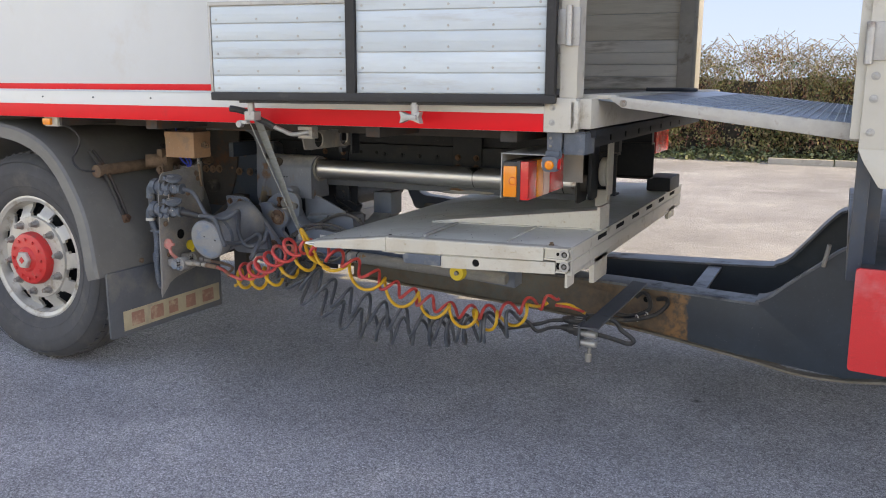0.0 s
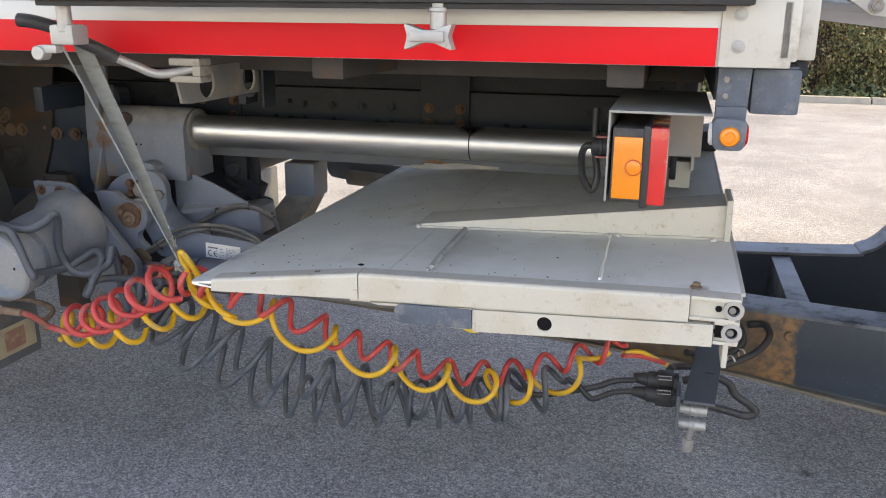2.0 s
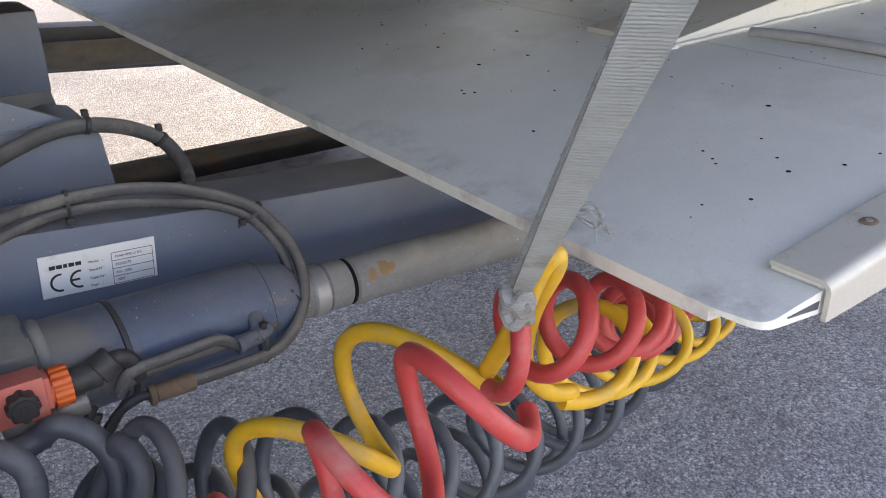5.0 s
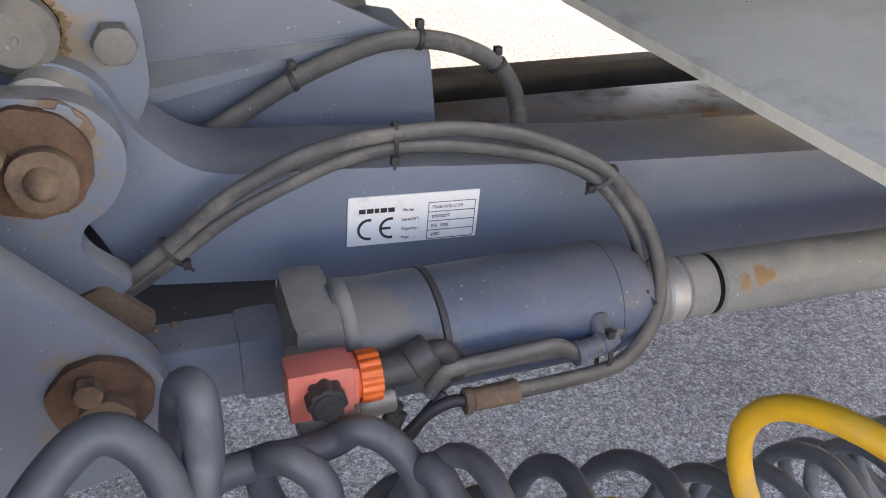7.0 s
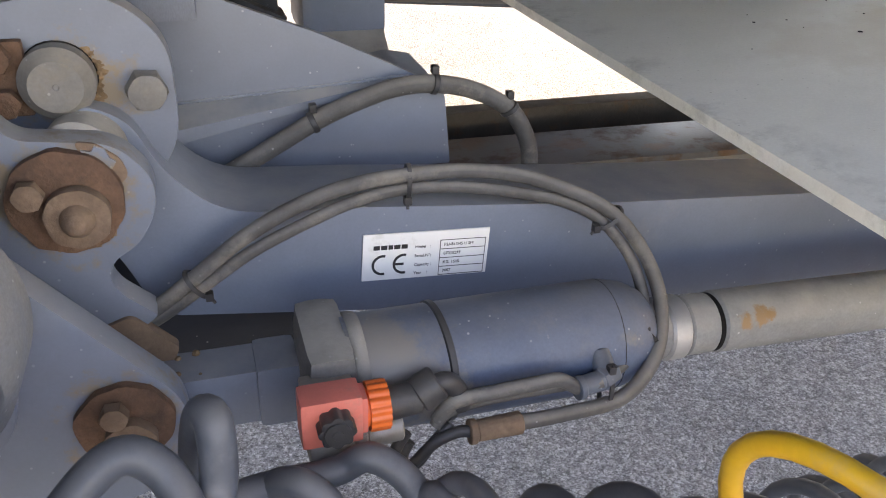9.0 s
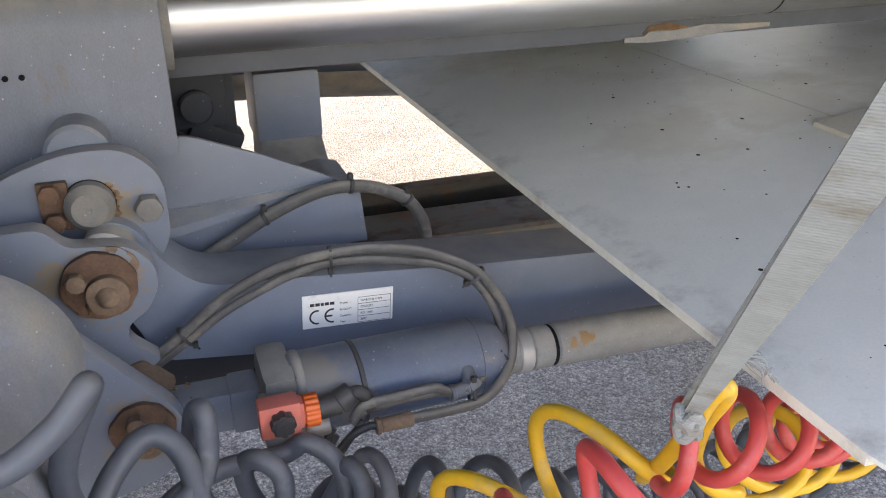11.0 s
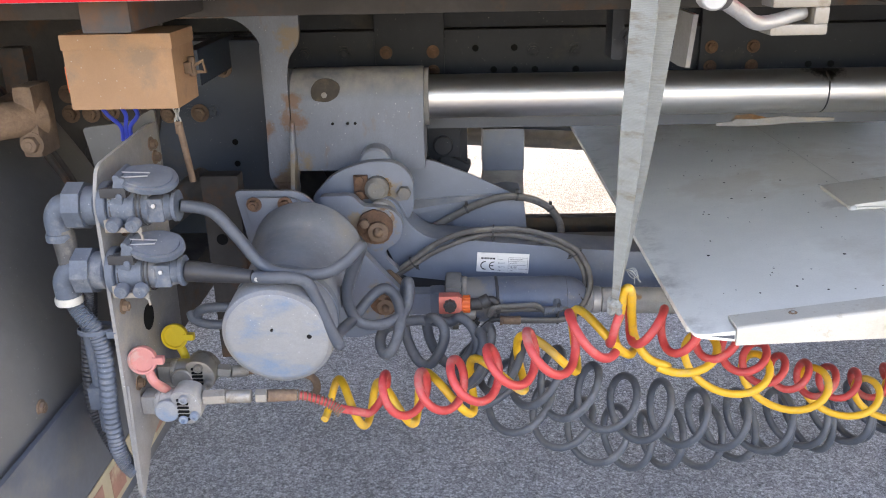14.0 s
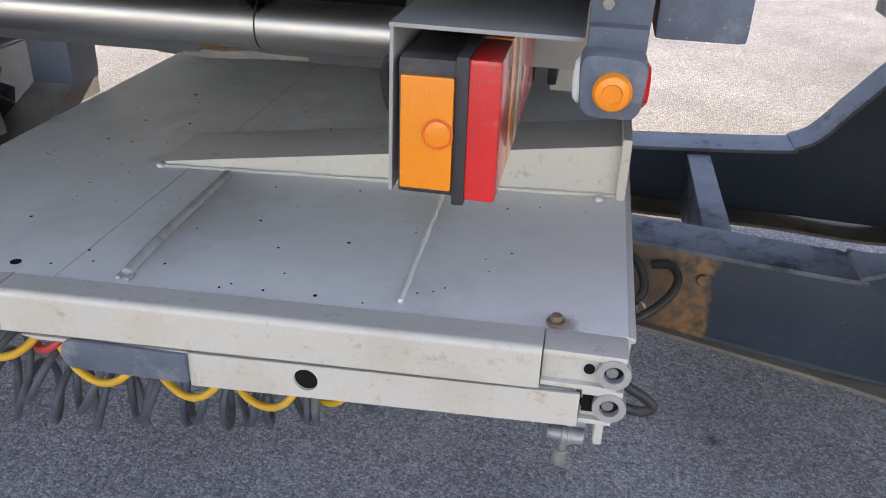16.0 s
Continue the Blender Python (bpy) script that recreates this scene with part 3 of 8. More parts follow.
def lathe(profile, origin, axis, seg=32, closed=False):
    """Turns a profile of (radius, height) round an axis through origin."""
    bm = bmesh.new()
    q = Vector((0, 0, 1)).rotation_difference(Vector(axis).normalized())
    rings = []
    for r, h in profile:
        if r < 1e-6:
            rings.append([bm.verts.new(Vector(origin) + q @ Vector((0, 0, h)))])
        else:
            rings.append([bm.verts.new(Vector(origin) + q @ Vector((r * math.cos(2 * math.pi * i / seg), r * math.sin(2 * math.pi * i / seg), h))) for i in range(seg)])
    for a, b in zip(rings, rings[1:] + (rings[:1] if closed else [])):
        for i in range(seg):
            j = (i + 1) % seg
            vs = [a[i % len(a)], a[j % len(a)], b[j % len(b)], b[i % len(b)]]
            vs = list(dict.fromkeys(vs))
            if len(vs) > 2:
                bm.faces.new(vs)
    bmesh.ops.recalc_face_normals(bm, faces=bm.faces)
    return bm


def cyl(p0, p1, r, r1=None, seg=24, bev=None):
    p0, p1 = Vector(p0), Vector(p1)
    h, r1 = (p1 - p0).length, r if r1 is None else r1
    e = min(r, r1, h) * 0.12 if bev is None else bev
    return lathe([(0, 0), (r - e, 0), (r, e), (r1, h - e), (r1 - e, h), (0, h)], p0, p1 - p0, seg)


def spline(pts, per=8):
    """A smooth line through points."""
    P = [Vector(p) for p in pts]
    P = [2 * P[0] - P[1]] + P + [2 * P[-1] - P[-2]]
    out = []
    for i in range(1, len(P) - 2):
        a, b, c, d = P[i - 1:i + 3]
        for j in range(per):
            t = j / per
            out.append(0.5 * (2 * b + (c - a) * t + (2 * a - 5 * b + 4 * c - d) * t * t + (3 * b - a - 3 * c + d) * t ** 3))
    return out + [P[-2]]


def sweep(path, r, seg=10, flat=None, wave=None):
    """A tube along a line of points. flat: (width, thickness) gives a band in place of a round tube."""
    bm = bmesh.new()
    up = Vector((0, 0, 1))
    rings = []
    n = None
    for i, p in enumerate(path):
        t = (path[min(i + 1, len(path) - 1)] - path[max(i - 1, 0)]).normalized()
        if n is None:
            n = t.cross(up if abs(t.z) < 0.9 else Vector((1, 0, 0))).normalized()
        n = (n - t * n.dot(t)).normalized()
        b = t.cross(n)
        k = r * (wave(i) if wave else 1)
        if flat:
            w, h = flat[0] / 2, flat[1] / 2
            rings.append([bm.verts.new(p + n * x + b * y) for x, y in ((-w, -h), (w, -h), (w, h), (-w, h))])
        else:
            rings.append([bm.verts.new(p + n * k * math.cos(2 * math.pi * j / seg) + b * k * math.sin(2 * math.pi * j / seg)) for j in range(seg)])
    for a, c in zip(rings, rings[1:]):
        for j in range(len(a)):
            bm.faces.new((a[j], a[(j + 1) % len(a)], c[(j + 1) % len(a)], c[j]))
    bm.faces.new(rings[0][::-1])
    bm.faces.new(rings[-1])
    bmesh.ops.recalc_face_normals(bm, faces=bm.faces)
    return bm


def pipe(pts, r, seg=10, per=8, wave=None):
    return sweep(spline(pts, per), r, seg, wave=wave)


def star_pts(cx, cz, r0, r1, n):
    """A lobed outline: n lobes between the radii r0 and r1."""
    return [(cx + (r0 + (r1 - r0) * (0.5 + 0.5 * math.cos(n * a)) ** 0.6) * math.cos(a), cz + (r0 + (r1 - r0) * (0.5 + 0.5 * math.cos(n * a)) ** 0.6) * math.sin(a)) for a in [2 * math.pi * i / (n * 6) for i in range(n * 6)]]


def tube_blob(o, d, r, u, a, ru, ra, seed, taper=0.0, off=0.0006):
    """A ragged stain lying on a round tube: middle u metres along d, at a degrees round it (180 faces -y, 90 up)."""
    o, d = Vector(o), Vector(d).normalized()
    up = (Vector((0, 0, 1)) - d * d.z).normalized()
    sd = up.cross(d)
    sd = sd if sd.y > 0 else -sd
    bm = bmesh.new()
    rings = []
    for k in range(1, 6):
        row = []
        for i in range(36):
            th = 2 * math.pi * i / 36
            w = 1 + 0.55 * noise.noise(Vector((1.8 * math.cos(th), 1.8 * math.sin(th), seed))) + 0.3 * noise.noise(Vector((5 * math.cos(th), 5 * math.sin(th), seed + 7)))
            da = math.sin(th) * ra * w * k / 5
            du = math.cos(th) * ru * w * k / 5 * (1 - taper * da / ra)
            an = radians(a + da)
            lift_off = off * (1 if k < 5 else -0.5)
            row.append(bm.verts.new(o + d * (u + du) + (sd * math.cos(an) + up * math.sin(an)) * (r + lift_off)))
        rings.append(row)
    for p, q in zip(rings, rings[1:]):
        for i in range(36):
            bm.faces.new((p[i], p[(i + 1) % 36], q[(i + 1) % 36], q[i]))
    bm.faces.new(rings[0])
    bmesh.ops.recalc_face_normals(bm, faces=bm.faces)
    return bm


def worn_disc(c, r, y0, y1, seed, wob=0.05):
    """A corroded washer: an uneven disc in the x-z plane."""
    pts = [(c[0] + r * (1 + wob * noise.noise(Vector((2.2 * math.cos(a), 2.2 * math.sin(a), seed)))) * math.cos(a), c[1] + r * (1 + wob * noise.noise(Vector((2.2 * math.cos(a), 2.2 * math.sin(a), seed)))) * math.sin(a)) for a in [2 * math.pi * i / 40 for i in range(40)]]
    return prism(pts, "y", y0, y1, 0.0015)


def hexbolt(p, d, r=0.009, h=0.007, washer=True):
    """A hexagon bolt head at p, its top along d, the corners turned off to a round chamfer."""
    p, d = Vector(p), Vector(d).normalized()
    q = Vector((0, 0, 1)).rotation_difference(d)
    bm = bmesh.new()
    rings = []
    for f, lim, z in ((1.0, 2.0, 0.0), (1.0, 2.0, 0.76 * h), (1.0, 0.90, 0.93 * h), (0.82, 0.74, h)):
        row = []
        for i in range(24):
            a = math.pi * i / 12
            hexa = r * 0.866 / math.cos((a % (math.pi / 3)) - math.pi / 6)
            row.append(bm.verts.new(p + d * 0.002 + q @ Vector((min(hexa * f, r * lim) * math.cos(a), min(hexa * f, r * lim) * math.sin(a), z))))
        rings.append(row)
    for a, b in zip(rings, rings[1:]):
        for i in range(24):
            bm.faces.new((a[i], a[(i + 1) % 24], b[(i + 1) % 24], b[i]))
    bm.faces.new(rings[-1])
    parts = [bm]
    if washer:
        parts.append(cyl(p, p + d * 0.002, r * 1.45, seg=18))
        parts.append(cyl(p + d * h, p + d * (h + 0.004), r * 0.5, seg=10))
    return merge(*parts)


def cake(c, r0, r1, a0, a1, seed, thick=0.003):
    """Caked dirt and scaly rust in part of a ring round a pin, ragged outside, lying on a plate that faces -y."""
    bm = bmesh.new()
    na, nr = 72, 7
    rows = []
    for i in range(na + 1):
        t = i / na
        a = radians(a0 + (a1 - a0) * t)
        fade = min(1.0, 6 * t, 6 * (1 - t))
        out = r0 + (r1 - r0) * fade * (0.62 + 0.75 * noise.noise(Vector((4 * math.cos(a), 4 * math.sin(a), seed))) + 0.3 * noise.noise(Vector((15 * math.cos(a), 15 * math.sin(a), seed))))
        out = max(out, r0 + 0.0008)
        row = []
        for k in range(nr + 1):
            r = r0 - 0.001 + (out - r0 + 0.001) * k / nr
            x, z = c[0] + r * math.cos(a), c[2] + r * math.sin(a)
            lump = 0.5 + 0.9 * noise.noise(Vector((x * 420, z * 420, seed)))
            row.append(bm.verts.new((x, c[1] + 0.0004 - thick * (1 - (k / nr) ** 2) * max(0.08, lump) * fade, z)))
        rows.append(row)
    for p, q in zip(rows, rows[1:]):
        for k in range(nr):
            bm.faces.new((p[k], p[k + 1], q[k + 1], q[k]))
    bmesh.ops.recalc_face_normals(bm, faces=bm.faces)
    if sum(f.normal.y for f in bm.faces) > 0:
        bmesh.ops.reverse_faces(bm, faces=bm.faces)
    return bm


def mesh_ob(name, bm, material, angle=38):
    me = bpy.data.meshes.new(name)
    bm.to_mesh(me)
    bm.free()
    me.polygons.foreach_set("use_smooth", [True] * len(me.polygons))
    me.set_sharp_from_angle(angle=radians(angle))
    me.materials.append(MATS[material])
    return new(name, me)


def thing(name, base, label, category, group="", kind=""):
    ob = new(name)
    ob.empty_display_size = 0.05
    ob.location = base
    return tagged(ob, label, category, group, kind)


def part(name, bm, material, parent, label=""):
    ob = mesh_ob(name, bm, material)
    ob.parent = parent
    if parent.data is None:
        ob.matrix_parent_inverse = Matrix.Translation(parent.location).inverted()
    return tagged(ob, label)


def solo(name, bm, material, label, category, group="", kind=""):
    return tagged(mesh_ob(name, bm, material), label, category, group, kind)


def lettering(name, text, size, m, material, parent):
    """Flat raised letters of the built-in font, laid by the pose m."""
    cu = bpy.data.curves.new(name, 'FONT')
    cu.body, cu.size, cu.extrude = text, size, 0.00015
    cu.align_y = 'CENTER'
    ob = new(name, cu)
    bpy.context.view_layer.update()
    me = bpy.data.meshes.new_from_object(ob.evaluated_get(bpy.context.evaluated_depsgraph_get()))
    bpy.data.objects.remove(ob)
    me.transform(m)
    me.materials.clear()
    me.materials.append(MATS[material])
    o = new(name, me)
    o.parent = parent
    if parent.data is None:
        o.matrix_parent_inverse = Matrix.Translation(parent.location).inverted()
    return o

# ---- ground, kerb, hedge ----
def ground_sheet():
    bm = bmesh.new()
    bmesh.ops.create_grid(bm, x_segments=8, y_segments=8, size=400)
    return bm


solo("ground", ground_sheet(), "asphalt", "worn grey asphalt yard with fine stone chips", "ground", kind="structure")
kerb_root = thing("kerb", (8, 12.5, 0), "pale concrete kerb stones along the hedge", "kerb", kind="structure")
for i in range(16):
    x = 1.05 + i * 1.02
    ob = part("kerb_stone", box((x, 12.5, -0.02), (x + 1.0, 12.65, 0.10), 0.015), "concrete", kerb_root)


def hedge_leaves():
    rng = random.Random(5)
    bm = bmesh.new()

    def leaf(p, s):
        q = Euler((rng.uniform(0, 6.3), rng.uniform(0, 6.3), rng.uniform(0, 6.3))).to_matrix()
        bm.faces.new([bm.verts.new(p + q @ Vector(c) * s) for c in ((-0.5, 0, 0), (0, -0.28, 0.06), (0.55, 0, 0), (0, 0.28, 0.06))])

    for i in range(1500):
        x = rng.uniform(-7, 11)
        d = rng.random() ** 1.6
        top = 1.85 + 0.22 * noise.noise(Vector((x * 0.6, 3, 0))) + 0.15 * noise.noise(Vector((x * 2.1, 7, 0)))
        z = rng.uniform(0.1, top)
        y = 13.15 + d * 1.1 + 0.35 * (z / top) ** 2 + 0.25 * noise.noise(Vector((x, z * 1.3, 1)))
        if 0.25 < z < 0.8 and noise.noise(Vector((x * 1.7, z * 2.0, 4))) > 0.12:
            continue
        r = rng.uniform(0.16, 0.34)
        high = z / top
        for _ in range(int(rng.randint(60, 90) * (1.15 if high < 0.8 else 0.6))):
            v = Vector((rng.gauss(0, 1), rng.gauss(0, 1), rng.gauss(0, 0.8))) * r * 0.55
            leaf(Vector((x, y, max(z, 0.12))) + v, rng.uniform(0.03, 0.075) * (1.15 - 0.4 * high))
    return bm


def ivy_leaves():
    """Low creeper at the hedge's foot, spilling over the kerb."""
    rng = random.Random(15)
    bm = bmesh.new()
    for i in range(9000):
        x = rng.uniform(-7, 11)
        heap = 0.16 + 0.16 * noise.noise(Vector((x * 1.1, 2, 9)))
        d = rng.random()
        p = Vector((x, 12.62 + 0.10 * noise.noise(Vector((x * 2.3, 6, 1))) + d * 0.65, 0.015 + rng.random() * heap * (0.35 + 1.3 * d)))
        q = Euler((rng.gauss(0.3, 0.6), rng.gauss(0, 0.6), rng.uniform(0, 6.3))).to_matrix()
        s = rng.uniform(0.04, 0.085)
        bm.faces.new([bm.verts.new(p + q @ Vector(c) * s) for c in ((-0.5, 0, 0), (-0.1, -0.42, 0.05), (0.5, 0, 0), (-0.1, 0.42, 0.05))])
    return bm


def hedge_twigs():
    rng = random.Random(8)
    bms = []
    for i in range(1000):
        x = rng.uniform(-7, 11)
        y = 13.3 + rng.random() * 0.9
        z0 = rng.uniform(1.15, 1.72) + 0.12 * noise.noise(Vector((x * 0.8, 3, 5)))
        h = rng.uniform(0.22, 0.55)
        a = rng.uniform(-0.45, 0.45)
        p = [Vector((x, y, z0)), Vector((x + a * 0.5, y + rng.uniform(-.1, .1), z0 + h * 0.6)), Vector((x + a * 1.1, y + rng.uniform(-.2, .1), z0 + h))]
        bms.append(sweep(p, 0.006, 4))
        for k in range(6):
            b = p[0] + (p[2] - p[0]) * rng.random()
            bms.append(sweep([b, b + Vector((rng.uniform(-.22, .22), rng.uniform(-.1, .1), rng.uniform(-0.05, .16)))], 0.0035, 3))
    return merge(*bms)


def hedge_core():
    """Dark sheet inside the hedge, uneven on top; its colour holds the shade between leaves."""
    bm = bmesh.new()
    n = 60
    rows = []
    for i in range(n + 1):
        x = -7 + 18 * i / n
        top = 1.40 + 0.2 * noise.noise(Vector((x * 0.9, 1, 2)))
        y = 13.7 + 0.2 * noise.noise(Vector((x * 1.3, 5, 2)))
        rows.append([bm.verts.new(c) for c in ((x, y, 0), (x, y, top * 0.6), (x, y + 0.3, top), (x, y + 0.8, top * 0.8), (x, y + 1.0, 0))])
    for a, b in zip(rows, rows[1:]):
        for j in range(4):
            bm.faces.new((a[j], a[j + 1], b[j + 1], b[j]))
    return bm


hedge = thing("hedge", (2, 13.6, 0), "overgrown autumn bramble hedge with bare twigs on top", "hedge", kind="stuff")
tagged(part("foliage", hedge_leaves(), "leaves", hedge), kind="stuff")
tagged(part("ivy", ivy_leaves(), "ivy", hedge, "low glossy green creeper"), kind="stuff")
tagged(part("twigs", hedge_twigs(), "twig_pale", hedge, "pale bare twigs"), kind="stuff")
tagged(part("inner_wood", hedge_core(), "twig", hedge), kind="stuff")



def sky_backdrop():
    """A far curved screen of clear pale sky low over the horizon."""
    bm = bmesh.new()
    rows = []
    for i in range(33):
        a = radians(60 + 60 * i / 32)
        rows.append([bm.verts.new((380 * math.cos(a), 380 * math.sin(a), z)) for z in (-1, 20, 50, 90, 140)])
    for p, q in zip(rows, rows[1:]):
        for k in range(4):
            bm.faces.new((p[k], p[k + 1], q[k + 1], q[k]))
    return bm


def sky_mat():
    m = bpy.data.materials.new("far_sky")
    m.use_nodes = True
    n, l = m.node_tree.nodes, m.node_tree.links
    geo, xyz, cr, em = n.new("ShaderNodeNewGeometry"), n.new("ShaderNodeSeparateXYZ"), n.new("ShaderNodeValToRGB"), n.new("ShaderNodeEmission")
    r = n.new("ShaderNodeMapRange")
    r.inputs[1].default_value, r.inputs[2].default_value = 0.0, 140.0
    l.new(geo.outputs["Position"], xyz.inputs[0])
    l.new(xyz.outputs[2], r.inputs[0])
    l.new(r.outputs[0], cr.inputs[0])
    e = cr.color_ramp.elements
    e[0].position, e[0].color = 0.0, (0.48, 0.72, 1.0, 1)
    e[1].position, e[1].color = 1.0, (0.24, 0.47, 1.0, 1)
    l.new(cr.outputs[0], em.inputs[0])
    em.inputs[1].default_value = 0.37
    l.new(em.outputs[0], n["Material Output"].inputs[0])
    MATS["far_sky"] = m


sky_mat()
solo("backdrop", sky_backdrop(), "far_sky", "clear pale blue sky low over the hedge", "sky", kind="structure")

# ---- truck: box body, chassis, wheel, mudguard ----
SIDE, FAR_SIDE, LOW, FLOOR, ROOF = 0.06, 2.56, 1.184, 1.30, 4.0
truck = thing("truck", (-2, 1.3, 0), "white box truck with red stripes, parked, rear end open", "truck")
part("side_wall", box((-9, SIDE, 1.30), (1.36, SIDE + 0.05, ROOF), 0.004), "white_paint", truck)
part("far_wall", box((-9, FAR_SIDE - 0.05, LOW), (1.40, FAR_SIDE, ROOF), 0.004), "white_paint", truck)
part("roof", box((-9, SIDE, ROOF), (1.46, FAR_SIDE, ROOF + 0.05), 0.01), "white_paint", truck)
part("front_wall", box((-9.05, SIDE, LOW), (-9, FAR_SIDE, ROOF), 0.01), "white_paint", truck)
part("floor_pan", box((-9, SIDE + 0.06, 1.20), (1.44, FAR_SIDE - 0.06, FLOOR), 0.004), "chassis_rusty", truck)
part("skirt_rail", box((-9, SIDE - 0.004, LOW), (1.36, SIDE + 0.03, 1.30), 0.004), "white_paint", truck, "white aluminium skirt rail below the box")
part("red_stripe", box((-9, SIDE - 0.0075, LOW + 0.001), (1.355, SIDE - 0.004, 1.242), 0.001), "red_paint", truck, "broad red stripe")
part("thin_stripe", box((-9, SIDE - 0.006, 1.304), (1.36, SIDE, 1.328), 0.001), "red_paint", truck, "thin red stripe")
part("skirt_seam", box((-9, SIDE - 0.009, 1.296), (1.36, SIDE + 0.01, 1.3035), 0.002), "aluminium", truck)
for x in (-1.42, -0.92, -0.62, -0.3):
    part("reflector_stud", cyl((x, SIDE - 0.008, 1.272), (x, SIDE - 0.003, 1.272), 0.004, seg=10), "plastic_grey", truck)
part("corner_plate", merge(box((1.358, SIDE - 0.010, LOW), (1.462, SIDE + 0.03, 1.292), 0.006),
                           box((1.44, SIDE - 0.010, LOW + 0.01), (1.47, SIDE + 0.16, 1.285), 0.006)), "cream_metal", truck, "pale grey corner casting")
for z in (1.262, 1.215):
    part("corner_bolt", hexbolt((1.385, SIDE - 0.010, z), (0, -1, 0), 0.007, 0.004), "galvanised", truck)
part("corner_post", merge(box((1.405, SIDE - 0.008, 1.292), (1.462, SIDE + 0.07, ROOF), 0.006), box((1.41, SIDE + 0.002, 1.30), (1.45, SIDE + 0.10, ROOF), 0.004)), "cream_metal", truck, "pale grey rear corner post")
for z in (1.50, 2.4, 3.3):
    hinge = part("hinge", merge(box((1.396, SIDE - 0.016, z - 0.045), (1.432, SIDE - 0.008, z + 0.06), 0.004), box((1.440, SIDE - 0.016, z - 0.05), (1.468, SIDE - 0.006, z + 0.065), 0.003)), "galvanised", truck)
    part("hinge_pin", cyl((1.436, SIDE - 0.024, z - 0.05), (1.436, SIDE - 0.024, z + 0.07), 0.010, seg=14), "galvanised", hinge)
part("far_post", box((1.325, FAR_SIDE - 0.14, FLOOR), (1.405, FAR_SIDE - 0.05, ROOF), 0.006), "post_metal", truck, "scuffed grey rear post on the far side")
part("far_post_edge", box((1.405, FAR_SIDE - 0.15, FLOOR), (1.43, FAR_SIDE, ROOF), 0.005), "galvanised", truck)
for k in range(4):
    z = 1.306 + k * 0.068
    part("inner_slat", box((-2, FAR_SIDE - 0.068, z), (1.32, FAR_SIDE - 0.052, z + 0.066), 0.003), "lining_slat", truck)
for k in range(16):
    part("lining_board", box((-2, FAR_SIDE - 0.066, 1.58 + k * 0.15), (1.32, FAR_SIDE - 0.052, 1.727 + k * 0.15), 0.002), "plywood", truck, "weathered plank lining")
part("rear_sill", merge(box((1.44, SIDE + 0.03, 1.195), (1.50, FAR_SIDE, 1.290), 0.006), box((1.43, SIDE + 0.10, 1.288), (1.56, FAR_SIDE - 0.1, 1.302), 0.004)), "cream_metal", truck, "dusty pale rear sill")
part("rear_bumper_rail", merge(box((1.36, 0.15, 1.125), (1.47, 2.4, 1.185), 0.008), box((1.46, 0.15, 1.165), (1.50, 2.4, 1.19), 0.004)), "chassis", truck, "dark rear frame rail")
for k in range(7):
    part("rail_slot", box((1.4685, 0.45 + k * 0.22, 1.139), (1.4725, 0.462 + k * 0.22, 1.161), 0.001), "hole_dark", truck)

# chassis under the box
def channel(y, s):
    """A C-section rail along x, its web at y, its flanges towards s."""
    return prism([(y, 0.865), (y + s * 0.07, 0.865), (y + s * 0.07, 0.873), (y + s * 0.01, 0.873), (y + s * 0.01, 1.037), (y + s * 0.07, 1.037), (y + s * 0.07, 1.045), (y, 1.045)], "x", -9, 1.36, 0.001)


part("chassis_rail", channel(1.0, 1), "chassis", truck)
part("chassis_rail", channel(1.762, -1), "chassis", truck)
part("subframe", merge(box((-9, 1.03, 1.047), (1.36, 1.08, 1.14), 0.004), box((-9, 1.69, 1.047), (1.36, 1.74, 1.14), 0.004)), "chassis", truck)
part("side_runner", box((-9, 0.40, 1.135), (1.35, 0.46, 1.196), 0.006), "chassis_rusty", truck, "rusty floor runner")
for x in (-0.9, -0.35, 0.70, 1.22):
    part("cross_bearer", box((x - 0.03, 0.10, 1.145), (x + 0.03, 2.5, 1.2), 0.004), "chassis_rusty", truck)
for x0, x1, z0 in ((0.603, 0.745, 0.945), (-0.12, 0.035, 0.945), (1.114, 1.34, 0.938)):
    gusset = part("gusset_plate", box((x0, 0.988, z0), (x1, 0.9985, 1.16 if x0 < 1 else 1.024), 0.003), "chassis", truck)
    for x in (x0 + 0.025, x1 - 0.025):
        for z in (1.0, z0 + 0.012):
            part("bolt", hexbolt((x, 0.987, z), (0, -1, 0), 0.010, 0.008), "rust", gusset)
for x in (0.234, 0.328, 0.420, 0.512, -0.28, -0.19, 1.068):
    part("rail_bolt", hexbolt((x, 0.999, 0.998), (0, -1, 0), 0.011, 0.009), "chassis", truck)
for x, z in ((0.192, 1.005), (0.146, 0.957), (0.193, 0.956), (0.239, 0.956), (0.331, 0.955), (0.466, 0.953), (0.511, 0.953), (-0.62, 0.93), (-0.52, 0.83), (-0.5, 0.79), (0.105, 1.005), (0.85, 0.957), (0.9, 0.957)):
    part("rail_hole", cyl((x, 0.9965, z), (x, 0.9995, z), 0.0075, seg=12), "hole_dark", truck)
part("frame_leg", box((-0.457, 0.70, 0.39), (-0.380, 0.745, 0.80), 0.006), "chassis_rusty", truck, "grimy vertical frame leg")
part("leg_hole", cyl((-0.425, 0.6975, 0.665), (-0.425, 0.6995, 0.665), 0.012, seg=14), "hole_dark", truck)
